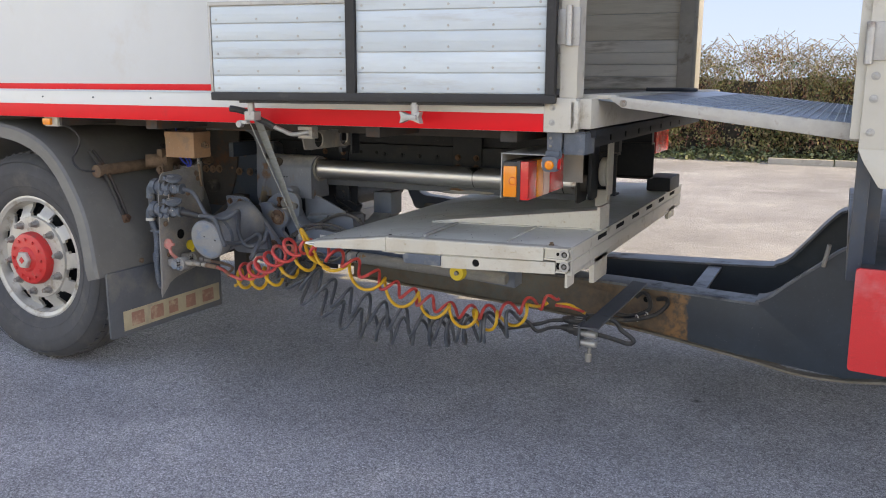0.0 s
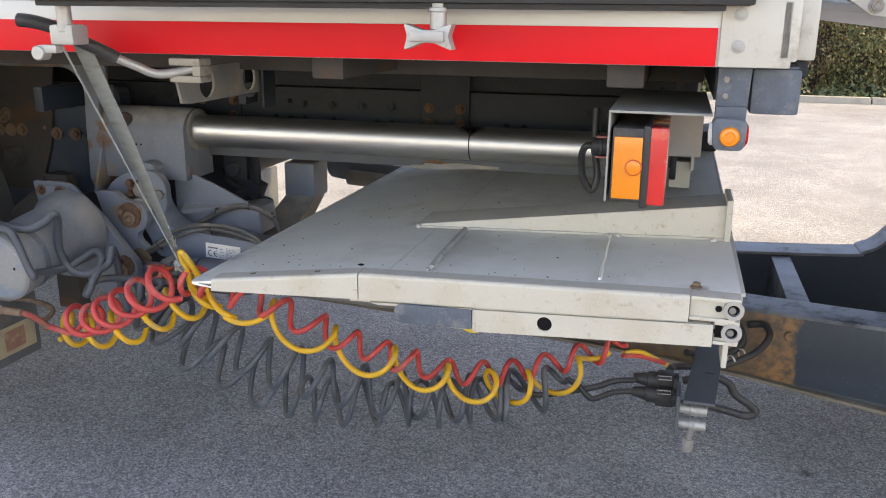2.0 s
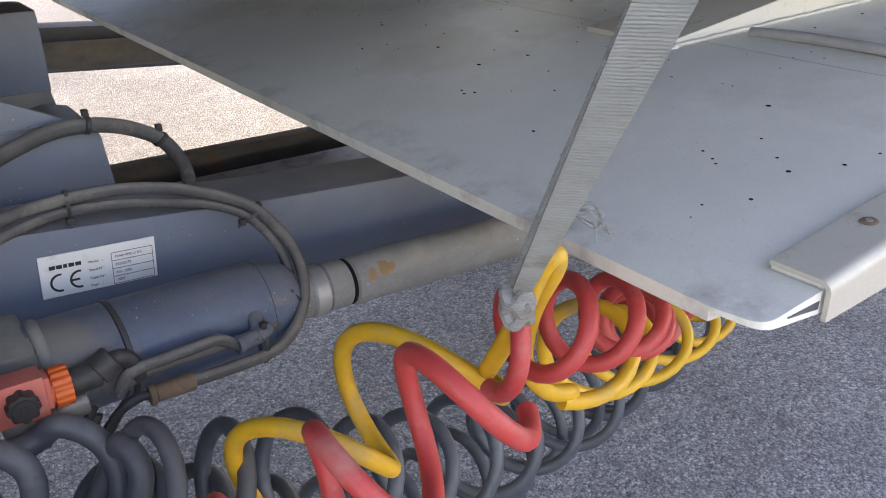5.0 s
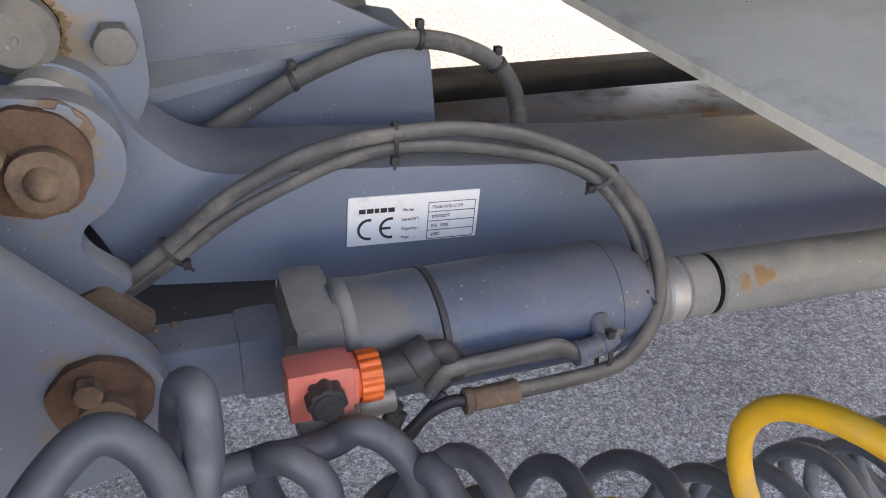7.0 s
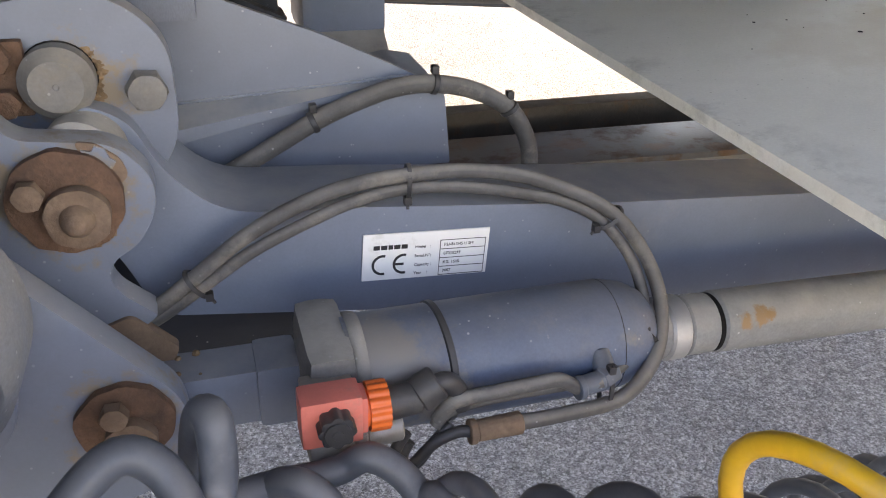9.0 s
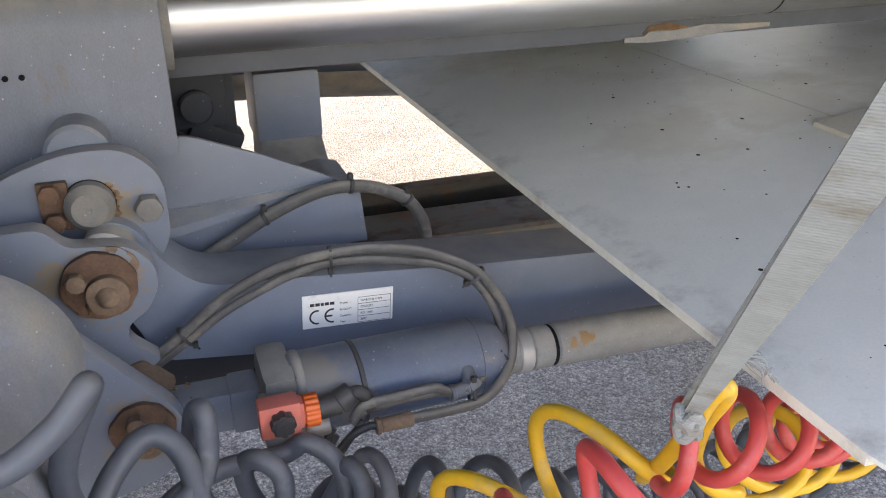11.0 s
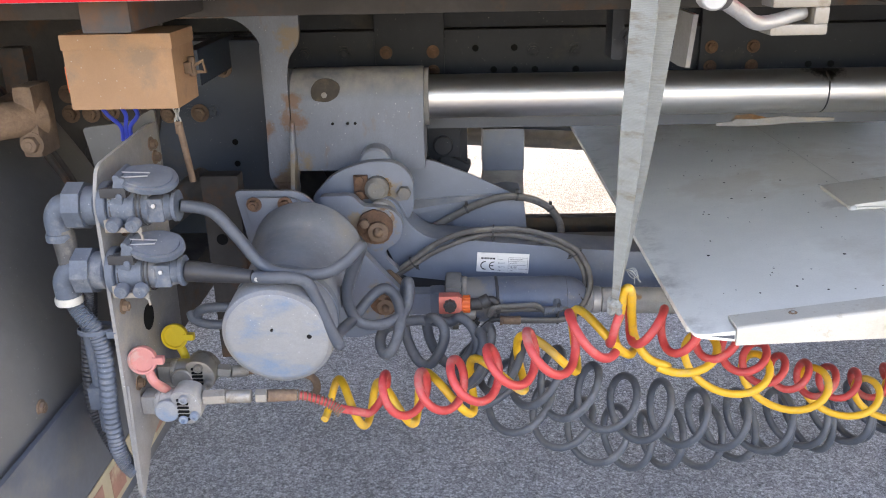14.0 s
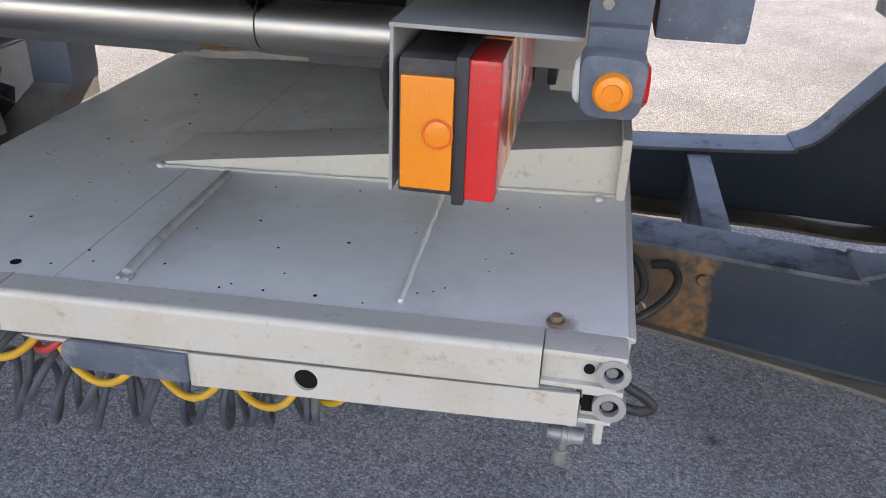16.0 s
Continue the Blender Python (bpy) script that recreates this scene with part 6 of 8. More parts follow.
# hydraulic cylinder under the arm
RO, RD = Vector((0.066, 0.548, 0.5915)), Vector((1, 0, 0.004))
ram = part("ram_shell", lathe([(0.0, 0), (0.0430, 0.0), (0.0430, 0.190), (0.0420, 0.204), (0.0385, 0.218), (0.0315, 0.230), (0.022, 0.237), (0, 0.240)], RO, RD, 48), "ram_paint", lift, "dark blue hydraulic cylinder cover, dusty towards its foot")
part("ram_block", merge(box((0.036, 0.508, 0.552), (0.070, 0.590, 0.6345), 0.013), cyl((0.0345, 0.512, 0.594), (0.062, 0.512, 0.594), 0.0075, seg=14), cyl((0.050, 0.50, 0.566), (0.062, 0.50, 0.566), 0.013, seg=16)), "grime", ram, "grimy end block")
part("ram_rib", lathe([(0.0425, -0.006), (0.0445, -0.004), (0.0450, 0.0), (0.0445, 0.003), (0.0425, 0.005)], RO + RD * 0.008, RD, 40), "grime", ram)
part("ram_strap", lathe([(0.0428, -0.003), (0.0446, -0.002), (0.0446, 0.002), (0.0428, 0.003)], RO + RD * 0.068, RD + Vector((0, 0.05, 0.02)), 40), "plastic_black", ram, "thin black strap")
part("end_seam", lathe([(0.0418, -0.001), (0.0428, 0), (0.0418, 0.001)], RO + RD * 0.199, RD, 36), "plastic_black", ram)
part("ram_collar", cyl((0.314, 0.546, 0.590), (0.331, 0.546, 0.5895), 0.0258, seg=32), "galvanised", ram, "pale worn collar")
part("ram_rod", merge(cyl((0.30, 0.546, 0.5905), (0.315, 0.546, 0.590), 0.024, seg=32), cyl((0.331, 0.546, 0.5895), (0.3585, 0.546, 0.5888), 0.0240, seg=32), cyl((0.3600, 0.546, 0.5888), (1.05, 0.546, 0.566), 0.0250, seg=32)), "ram_tube", ram, "dusty grey ram tube")
part("rod_joint", cyl((0.3570, 0.546, 0.5888), (0.361, 0.546, 0.5888), 0.0236, seg=32), "hole_dark", ram)
part("ram_foot", merge(box((-0.110, 0.5555, 0.5565), (0.037, 0.592, 0.6005), 0.003), box((0.006, 0.552, 0.553), (0.037, 0.594, 0.603), 0.006)), "lift_grey", ram, "dusty bar from the yoke to the cylinder")
part("foot_gusset", prism(rounded([(-0.10, 0.602), (-0.092, 0.632), (-0.070, 0.640), (-0.042, 0.610), (-0.046, 0.600)], [0, 0.006, 0.006, 0.003, 0]), "y", 0.584, 0.594, 0.001), "rust_dusty", ram, "rusty gusset with caked dirt")
crg = random.Random(31)
for _ in range(16):
    x, y = crg.uniform(-0.085, -0.030), crg.uniform(0.560, 0.588)
    r = crg.uniform(0.0012, 0.0032)
    part("dirt_lump", lathe([(r, -0.001), (r * 0.85, r * 0.5), (r * 0.3, r * 0.8), (0, r * 0.85)], (x, y, 0.6005), (crg.uniform(-.4, .4), crg.uniform(-.4, .4), 1), 7), "rust_cake", ram)
part("port_fitting", merge(cyl((0.222, 0.492, 0.592), (0.240, 0.494, 0.593), 0.0075, seg=14), cyl((0.219, 0.491, 0.592), (0.224, 0.4915, 0.592), 0.0088, seg=14), cyl((0.238, 0.494, 0.593), (0.252, 0.500, 0.595), 0.0088, seg=6), cyl((0.245, 0.497, 0.594), (0.245, 0.512, 0.604), 0.0078, seg=14)), "plastic_grey", ram)
valve = part("valve_coil", merge(box((0.026, 0.472, 0.5965), (0.0645, 0.494, 0.6310), 0.003), box((0.0635, 0.475, 0.600), (0.068, 0.492, 0.6270), 0.0012)), "valve_red", lift, "faded red solenoid valve coil, dirty on top")
part("valve_knob", merge(prism(star_pts(0.0465, 0.6150, 0.0100, 0.0120, 8), "y", 0.461, 0.473, 0.0012), cyl((0.0465, 0.461, 0.6150), (0.0465, 0.4595, 0.6150), 0.0085, seg=18), cyl((0.0465, 0.4597, 0.6150), (0.0465, 0.4585, 0.6150), 0.0035, seg=12)), "plastic_black", valve)
part("ring_nut", merge(prism(star_pts(0.490, 0.6085, 0.0152, 0.0165, 16), "x", 0.0700, 0.0835, 0.001), cyl((0.0675, 0.490, 0.6085), (0.0702, 0.490, 0.6085), 0.0135, seg=20)), "orange_plastic", valve, "orange ribbed ring nut")
part("plug_elbow", merge(cyl((0.083, 0.491, 0.607), (0.106, 0.492, 0.608), 0.0112, seg=18), cyl((0.104, 0.492, 0.608), (0.119, 0.494, 0.616), 0.0125, seg=18), pipe([(0.112, 0.494, 0.612), (0.124, 0.494, 0.614), (0.133, 0.496, 0.604), (0.136, 0.497, 0.590)], 0.0075, 10)), "plastic_black", valve)
part("valve_body", merge(box((0.031, 0.476, 0.574), (0.060, 0.512, 0.5965), 0.003), box((0.030, 0.494, 0.590), (0.064, 0.515, 0.622), 0.003), cyl((0.060, 0.490, 0.587), (0.069, 0.490, 0.587), 0.012, seg=6), cyl((0.068, 0.490, 0.587), (0.093, 0.492, 0.587), 0.0105, seg=14)), "fitting", valve, "grimy valve body")

# lower yoke with pivot
yoke = part("yoke_plate", prism(rounded([(-0.215, 0.80), (-0.15, 0.745), (-0.040, 0.615), (-0.038, 0.580), (-0.06, 0.545), (-0.155, 0.520), (-0.215, 0.60)], [0.02, 0.02, 0.02, 0.02, 0.03, 0.03, 0.02]), "y", 0.520, 0.545, 0.003), "lift_grey", lift, "blue-grey lower yoke plate")
part("yoke_washer", worn_disc((-0.0765, 0.6055), 0.0295, 0.513, 0.520, 6, 0.06), "rust", yoke, "rusty round pivot washer")
part("yoke_bolt", hexbolt((-0.081, 0.512, 0.6195), (0, -1, 0), 0.0088, 0.009, False), "rust_dusty", yoke)
part("yoke_bolt", merge(worn_disc((-0.0745, 0.5965), 0.0160, 0.504, 0.513, 3, 0.08), lathe([(0.0075, 0), (0.0065, 0.004), (0.004, 0.007), (0, 0.008)], (-0.0745, 0.504, 0.5955), (0, -1, 0), 12)), "rust_dusty", yoke)
roll = part("guide_roller", merge(lathe([(0.0, 0), (0.052, 0), (0.060, 0.006), (0.060, 0.026), (0.052, 0.032), (0, 0.032)], (1.318, 0.92, 0.975), (1, 0, 0), 32), cyl((1.312, 0.92, 0.975), (1.356, 0.92, 0.975), 0.016, seg=16)), "cream_metal", lift, "pale round guide roller")
part("roller_fork", merge(box((1.350, 0.88, 0.88), (1.358, 0.96, 1.13), 0.003), box((1.30, 0.90, 0.83), (1.352, 0.945, 0.90), 0.006)), "cream_metal", roll)
part("torsion_tube", cyl((-0.30, 0.60, 0.70), (-0.30, 2.1, 0.70), 0.055), "chassis", lift)
part("far_arm", prism(arm_out, "y", 1.86, 1.94, 0.003), "lift_grey", lift)
part("far_ram", cyl((0.05, 1.80, 0.62), (1.05, 1.80, 0.566), 0.03), "lift_grey_dusty", lift)
part("valve_block", merge(box((0.012, 0.97, 0.70), (0.085, 1.03, 0.76), 0.008, (0, 25, 0)), cyl((0.05, 0.95, 0.72), (0.05, 0.90, 0.72), 0.018, seg=14)), "chassis", lift, "dark valve block behind the arms")
# added dark plates that block the view of sunlit ground between the arms
part("rear_plate", merge(box((-0.345, 0.985, 0.52), (-0.03, 1.0, 0.86), 0.004), box((-0.19, 0.987, 0.41), (-0.04, 0.998, 0.53), 0.003)), "chassis", lift)
part("rear_plate", box((-0.03, 0.985, 0.69), (0.085, 1.0, 0.88), 0.004), "chassis", lift)
part("valve_block", merge(box((-0.01, 1.00, 0.585), (0.082, 1.06, 0.70), 0.008, (0, 12, 0)), cyl((0.06, 0.99, 0.62), (0.06, 0.95, 0.62), 0.02, seg=14), box((-0.12, 1.02, 0.60), (0.0, 1.06, 0.80), 0.006)), "chassis", lift)
part("hanger_foot", merge(box((-0.005, 0.935, 0.77), (0.07, 0.955, 0.90), 0.006), cyl((0.03, 0.92, 0.80), (0.03, 0.97, 0.80), 0.022, seg=16)), "chassis", lift)


def slab(a, b):
    """A solid between two four-cornered ends."""
    bm = bmesh.new()
    p, q = [bm.verts.new(c) for c in a], [bm.verts.new(c) for c in b]
    for k in range(4):
        bm.faces.new((p[k], p[(k + 1) % 4], q[(k + 1) % 4], q[k]))
    bm.faces.new(p[::-1])
    bm.faces.new(q)
    bmesh.ops.recalc_face_normals(bm, faces=bm.faces)
    return soften(bm, 0.004)


part("step_block", box((0.122, 1.08, 0.690), (0.225, 1.19, 0.803), 0.012), "lift_grey", lift, "grey frame block behind the arms")
part("slanting_leg", slab([(0.125, 1.085, 0.70), (0.222, 1.085, 0.70), (0.222, 1.17, 0.69), (0.125, 1.17, 0.69)], [(0.095, 0.875, 0.59), (0.215, 0.875, 0.59), (0.215, 0.95, 0.55), (0.095, 0.95, 0.55)]), "lift_grey_dusty", lift, "dusty slanting leg below the frame block")
part("cross_hose", pipe([(-0.04, 0.98, 0.79), (0.0, 0.95, 0.76), (0.05, 0.94, 0.74), (0.09, 0.97, 0.70), (0.11, 1.02, 0.66)], 0.006, 8), "plastic_black", lift)

# hydraulic hoses looped over the arm
hose_pts = [(-0.115, 0.606, 0.604), (-0.091, 0.606, 0.615), (-0.060, 0.606, 0.628), (-0.028, 0.607, 0.650), (0.009, 0.609, 0.677), (0.048, 0.612, 0.696), (0.088, 0.616, 0.706), (0.130, 0.618, 0.709), (0.177, 0.620, 0.707), (0.221, 0.620, 0.698), (0.262, 0.615, 0.683),
            (0.293, 0.600, 0.667), (0.309, 0.575, 0.644), (0.312, 0.548, 0.620), (0.300, 0.520, 0.600), (0.281, 0.503, 0.584), (0.254, 0.492, 0.574), (0.211, 0.487, 0.5745), (0.172, 0.484, 0.577)]
under_pts = [(-0.110, 0.609, 0.598), (-0.085, 0.609, 0.608), (-0.057, 0.609, 0.619), (-0.023, 0.609, 0.641), (0.015, 0.612, 0.664), (0.056, 0.615, 0.681), (0.093, 0.619, 0.692), (0.131, 0.622, 0.696), (0.178, 0.623, 0.692), (0.228, 0.622, 0.681), (0.260, 0.618, 0.672),
             (0.285, 0.603, 0.660), (0.301, 0.580, 0.638), (0.302, 0.553, 0.615), (0.289, 0.526, 0.600), (0.262, 0.508, 0.590), (0.237, 0.500, 0.590), (0.201, 0.497, 0.592), (0.169, 0.496, 0.593), (0.141, 0.496, 0.591), (0.125, 0.495, 0.587), (0.117, 0.493, 0.579)]
hoses = thing("looped_hoses", (0.13, 0.6, 0.6), "dusty grey hydraulic hoses tied in a loop over the arm", "hose")
part("hose", pipe(hose_pts, 0.0056, 12), "cable_grey", hoses)
part("hose", pipe(under_pts, 0.0046, 10), "cable_grey", hoses)
part("hose", pipe([(0.238, 0.491, 0.594), (0.222, 0.491, 0.592), (0.204, 0.489, 0.604), (0.188, 0.488, 0.605), (0.160, 0.488, 0.604), (0.137, 0.489, 0.602), (0.126, 0.490, 0.598), (0.118, 0.491, 0.586)], 0.0052, 10), "cable_grey", hoses)
part("crimp_sleeve", merge(cyl((0.176, 0.4845, 0.5768), (0.143, 0.483, 0.5775), 0.0082, 0.0074, 16), cyl((0.143, 0.483, 0.5775), (0.138, 0.4832, 0.5777), 0.0088, seg=16)), "rust_dusty", hoses, "rusty crimped sleeve")
part("lead", pipe([(0.139, 0.483, 0.578), (0.131, 0.485, 0.578), (0.115, 0.486, 0.571), (0.100, 0.486, 0.556), (0.0905, 0.487, 0.5525), (0.0865, 0.488, 0.560), (0.090, 0.490, 0.570), (0.097, 0.492, 0.580)], 0.0042, 10), "plastic_black", hoses, "thin black lead bent in a tight loop")
part("lead", pipe([(0.128, 0.492, 0.580), (0.113, 0.489, 0.566), (0.104, 0.487, 0.556), (0.0965, 0.487, 0.5535), (0.0935, 0.489, 0.562), (0.099, 0.491, 0.572)], 0.0040, 10), "plastic_black", hoses)
for i, turn in ((3, 0.6), (7, 0.1), (11, -0.5), (14, 0.5), (16, 0.2)):
    p, q = Vector(hose_pts[i]), Vector(hose_pts[min(i + 1, len(hose_pts) - 1)])
    d = (q - p).normalized()
    c = p.lerp(Vector(under_pts[min(i, len(under_pts) - 1)]), 0.5)
    side = d.cross(Vector((0, 1, 0))).normalized()
    wide = (p - c).length + 0.0072
    ring = [c + d * turn * 0.003 * math.sin(a) + side * wide * math.cos(a) + Vector((0, 1, 0)) * 0.0078 * math.sin(a) for a in [2 * math.pi * k / 20 for k in range(21)]]
    head = c - side * wide + Vector((0, -0.003, 0))
    part("cable_tie", merge(sweep(ring, 0.0016, flat=(0.0032, 0.0012)), box(head - Vector((0.0028, 0.003, 0.0028)), head + Vector((0.0028, 0.003, 0.0034)), 0.0008), cyl(head, head - side * 0.006 + Vector((0, -0.002, 0)), 0.0012, seg=6)), "plastic_black", hoses)
loop_pts = [(-0.030, 0.742, 0.652), (-0.004, 0.736, 0.666), (0.038, 0.734, 0.689), (0.080, 0.734, 0.712), (0.113, 0.734, 0.726), (0.150, 0.734, 0.737), (0.184, 0.734, 0.738), (0.219, 0.734, 0.730), (0.253, 0.734, 0.711), (0.271, 0.734, 0.684), (0.277, 0.734, 0.657), (0.276, 0.737, 0.615)]
back_hose = thing("printed_hose", (0.13, 0.7, 0.65), "grey hydraulic hose curving behind the arm", "hose")
part("hose", pipe(loop_pts, 0.0078, 14), "cable_grey", back_hose)
for i in (1, 3, 6, 8):
    p, q = Vector(loop_pts[i]), Vector(loop_pts[i + 1])
    d = (q - p).normalized()
    part("cable_tie", merge(cyl(p - d * 0.0025, p + d * 0.0025, 0.0092, seg=16), box(p + Vector((-0.003, -0.004, 0.009)), p + Vector((0.003, 0.004, 0.016)), 0.001)), "plastic_black", back_hose)

# ---- pump canister with its bracket ----
pump = thing("hydraulic_pump", (-0.22, 0.4, 0.6), "dusty grey round hydraulic pump canister on a steel bracket", "pump")
CA = Vector((-0.218, 0.240, 0.668))
cd = Vector((0.03, 1, 0.16)).normalized()
can = part("canister", lathe([(0.080, 0.0), (0.086, 0.003), (0.088, 0.010), (0.087, 0.05), (0.084, 0.052), (0.084, 0.20), (0.088, 0.21), (0.098, 0.23), (0.100, 0.27), (0.06, 0.275)], CA, cd, 56), "can_grey", pump, "round canister body")
part("end_cap", lathe([(0, -0.0005), (0.030, -0.001), (0.072, -0.0015), (0.081, 0.0005), (0.0845, 0.004), (0.0855, 0.009)], CA, cd, 56), "cap_face", can, "pale scuffed end cap")
for u, w, r in ((-0.006, 0.016, 0.0022), (0.051, 0.004, 0.0038)):
    part("cap_screw", cyl(CA + Vector((u, -0.004 - w * 0.16, w)), CA + Vector((u, 0.003 - w * 0.16, w)), r, seg=10), "hole_dark", can)
part("band_clamp", lathe([(0.0845, 0.062), (0.0865, 0.064), (0.0865, 0.078), (0.0845, 0.080)], CA, cd, 48), "plastic_grey", can)
brk = part("bracket_plate", prism(rounded([(-0.340, 0.822), (-0.215, 0.820), (-0.160, 0.745), (-0.105, 0.655), (-0.120, 0.56), (-0.31, 0.56), (-0.318, 0.70)], [0.012, 0.03, 0.03, 0.03, 0.04, 0.04, 0.03]), "y", 0.522, 0.532, 0.002), "lift_grey", pump, "blue-grey bracket plate")
part("bracket_plate", prism(rounded([(-0.322, 0.812), (-0.225, 0.812), (-0.175, 0.745), (-0.125, 0.66), (-0.14, 0.60), (-0.30, 0.60), (-0.305, 0.74)], [0.02, 0.02, 0.03, 0.03, 0.03, 0.03, 0.03]), "y", 0.508, 0.516, 0.002), "lift_grey", pump)
for x in (-0.302, -0.246):
    part("bracket_nut", hexbolt((x, 0.508, 0.800), (0, -1, 0), 0.0095, 0.010), "rust", brk)
part("side_stub", pipe([(-0.300, 0.33, 0.680), (-0.345, 0.328, 0.681), (-0.366, 0.334, 0.672), (-0.372, 0.34, 0.66)], 0.008, 10), "hose_black", pump)
part("side_stub", pipe([(-0.302, 0.33, 0.652), (-0.345, 0.332, 0.648), (-0.375, 0.336, 0.654), (-0.385, 0.345, 0.665)], 0.008, 10), "hose_black", pump)

# ---- rear lamp on its bracket, side lamp, buffer ----
lampb = thing("tail_lamp", (1.25, 0.28, 0.95), "amber and red tail lamp in a grey sheet bracket", "tail lamp")
bracket = part("bracket", merge(prism([(0.090, 0.958), (0.50, 0.975), (0.50, 1.108), (0.092, 1.108)], "x", 1.198, 1.2015, 0.001),
                                prism([(1.198, 0.090), (1.36, 0.085), (1.36, 0.50), (1.198, 0.50)], "z", 1.106, 1.110, 0.001),
                                box((1.2005, 0.50, 0.975), (1.36, 0.504, 1.108), 0.001)), "lamp_sheet", lampb, "folded grey sheet-metal bracket")
part("lamp_body", merge(box((1.206, 0.090, 0.958), (1.262, 0.475, 1.082), 0.006), box((1.256, 0.088, 0.950), (1.268, 0.478, 1.086), 0.004)), "plastic_black", lampb, "black lamp housing")
amber = part("amber_lens", box((1.2095, 0.084, 0.965), (1.256, 0.0905, 1.068), 0.003), "lens_amber", lampb, "amber side lens")
part("lens_disc", lathe([(0, 0.0025), (0.008, 0.0022), (0.0125, 0.001), (0.013, 0)], (1.243, 0.0845, 1.018), (0, -1, 0), 24), "lens_amber", amber)
part("lens_ring", lathe([(0.011, 0.0006), (0.0125, 0.0030), (0.014, 0.0006)], (1.243, 0.0845, 1.018), (0, -1, 0), 24), "orange_plastic", amber)
for y0, y1, m in ((0.090, 0.175, "lens_red"), (0.178, 0.245, "lens_amber"), (0.248, 0.315, "lens_clear"), (0.318, 0.472, "lens_red")):
    part("rear_lens", box((1.266, y0, 0.955), (1.296, y1, 1.084), 0.006), m, lampb)
part("screw", merge(hexbolt((1.23, 0.30, 1.083), (0, 0, 1), 0.004, 0.003, False)), "bolt", lampb)
plug = part("plug", merge(cyl((1.198, 0.344, 1.012), (1.190, 0.344, 1.012), 0.030, seg=24), cyl((1.190, 0.344, 1.012), (1.150, 0.344, 1.012), 0.0175, seg=20), cyl((1.172, 0.344, 1.012), (1.164, 0.344, 1.012), 0.0195, seg=20)), "plastic_black", lampb, "black cable plug")
for z in (1.030, 0.991):
    part("plug_clip", box((1.158, 0.332, z), (1.198, 0.356, z + 0.003), 0.001), "clip_red", plug)
part("plug_cable", pipe([(1.155, 0.344, 1.012), (1.138, 0.346, 1.010), (1.129, 0.360, 0.985), (1.134, 0.375, 0.940), (1.150, 0.382, 0.916), (1.160, 0.385, 0.945), (1.152, 0.390, 1.0), (1.150, 0.40, 1.08)], 0.007, 10), "plastic_black", plug)
for y, z in ((0.42, 1.04), (0.43, 0.995), (0.22, 1.035), (0.22, 0.992)):
    part("bracket_bolt", hexbolt((1.198, y, z), (-1, 0, 0), 0.007, 0.006), "galvanised", bracket)

far_lamp = thing("tail_lamp", (1.29, 2.25, 1.0), "red tail lamp on the truck's far rear corner", "tail lamp")
part("lamp_body", box((1.22, 2.08, 0.955), (1.27, 2.44, 1.085), 0.006), "plastic_black", far_lamp)
part("rear_lens", box((1.269, 2.09, 0.96), (1.30, 2.43, 1.08), 0.006), "lens_red", far_lamp)
arm_l = thing("corner_lamp", (1.39, 0.06, 1.05), "round amber lamp on a dark rubber arm", "lamp")
part("arm", merge(prism(rounded([(1.362, 1.19), (1.362, 1.10), (1.408, 1.10), (1.412, 1.19)], 0.006), "y", 0.075, 0.09, 0.002), box((1.362, 0.06, 1.105), (1.408, 0.085, 1.125), 0.004)), "plastic_grey", arm_l, "grey steel arm")
part("housing", prism(rounded([(1.361, 1.060), (1.408, 1.059), (1.411, 1.108), (1.358, 1.110)], 0.013), "y", 0.035, 0.080, 0.008), "plastic_grey", arm_l)
part("lens", lathe([(0.0150, 0), (0.0150, 0.005), (0.0128, 0.008), (0.008, 0.009), (0.007, 0.0075), (0, 0.0075)], (1.385, 0.036, 1.082), (0, -1, 0), 28), "lens_amber", arm_l, "round amber lens")
part("red_lens", lathe([(0.018, 0), (0.018, 0.004), (0.014, 0.007), (0, 0.008)], (1.406, 0.060, 1.083), (1, 0, 0), 24), "lens_red", arm_l)
part("white_lens", lathe([(0.018, 0), (0.018, 0.004), (0.014, 0.007), (0, 0.008)], (1.362, 0.060, 1.083), (-1, 0, 0), 24), "cloth_white", arm_l)
for z in (1.165, 1.14):
    part("rivet", hexbolt((1.375, 0.074, z), (0, -1, 0), 0.005, 0.003, False), "bolt", arm_l)
solo("rubber_buffer", merge(box((1.413, 0.085, 1.112), (1.485, 0.20, 1.182), 0.008), box((1.41, 0.095, 1.176), (1.48, 0.19, 1.186), 0.002)), "plastic_grey", "dark grey rubber dock buffer at the truck's rear corner", "buffer")

# ---- brown junction box ----
jb = thing("junction_box", (-0.44, 0.41, 1.0), "brown cardboard-coloured box hanging under the truck floor", "box")
part("box_body", merge(box((-0.528, 0.355, 1.004), (-0.362, 0.462, 1.112), 0.004), box((-0.530, 0.353, 1.094), (-0.360, 0.464, 1.118), 0.004)), "brown_box", jb)
part("box_clasp", merge(box((-0.362, 0.400, 1.050), (-0.350, 0.425, 1.068), 0.002), cyl((-0.352, 0.412, 1.045), (-0.352, 0.412, 1.075), 0.006, seg=10), sweep([Vector(p) for p in ((-0.35, 0.41, 1.06), (-0.336, 0.415, 1.068), (-0.334, 0.42, 1.05), (-0.35, 0.42, 1.05))], 0.003, 6)), "rust_dusty", jb)
part("box_latch", box((-0.531, 0.36, 1.03), (-0.526, 0.38, 1.07), 0.001), "orange_plastic", jb)
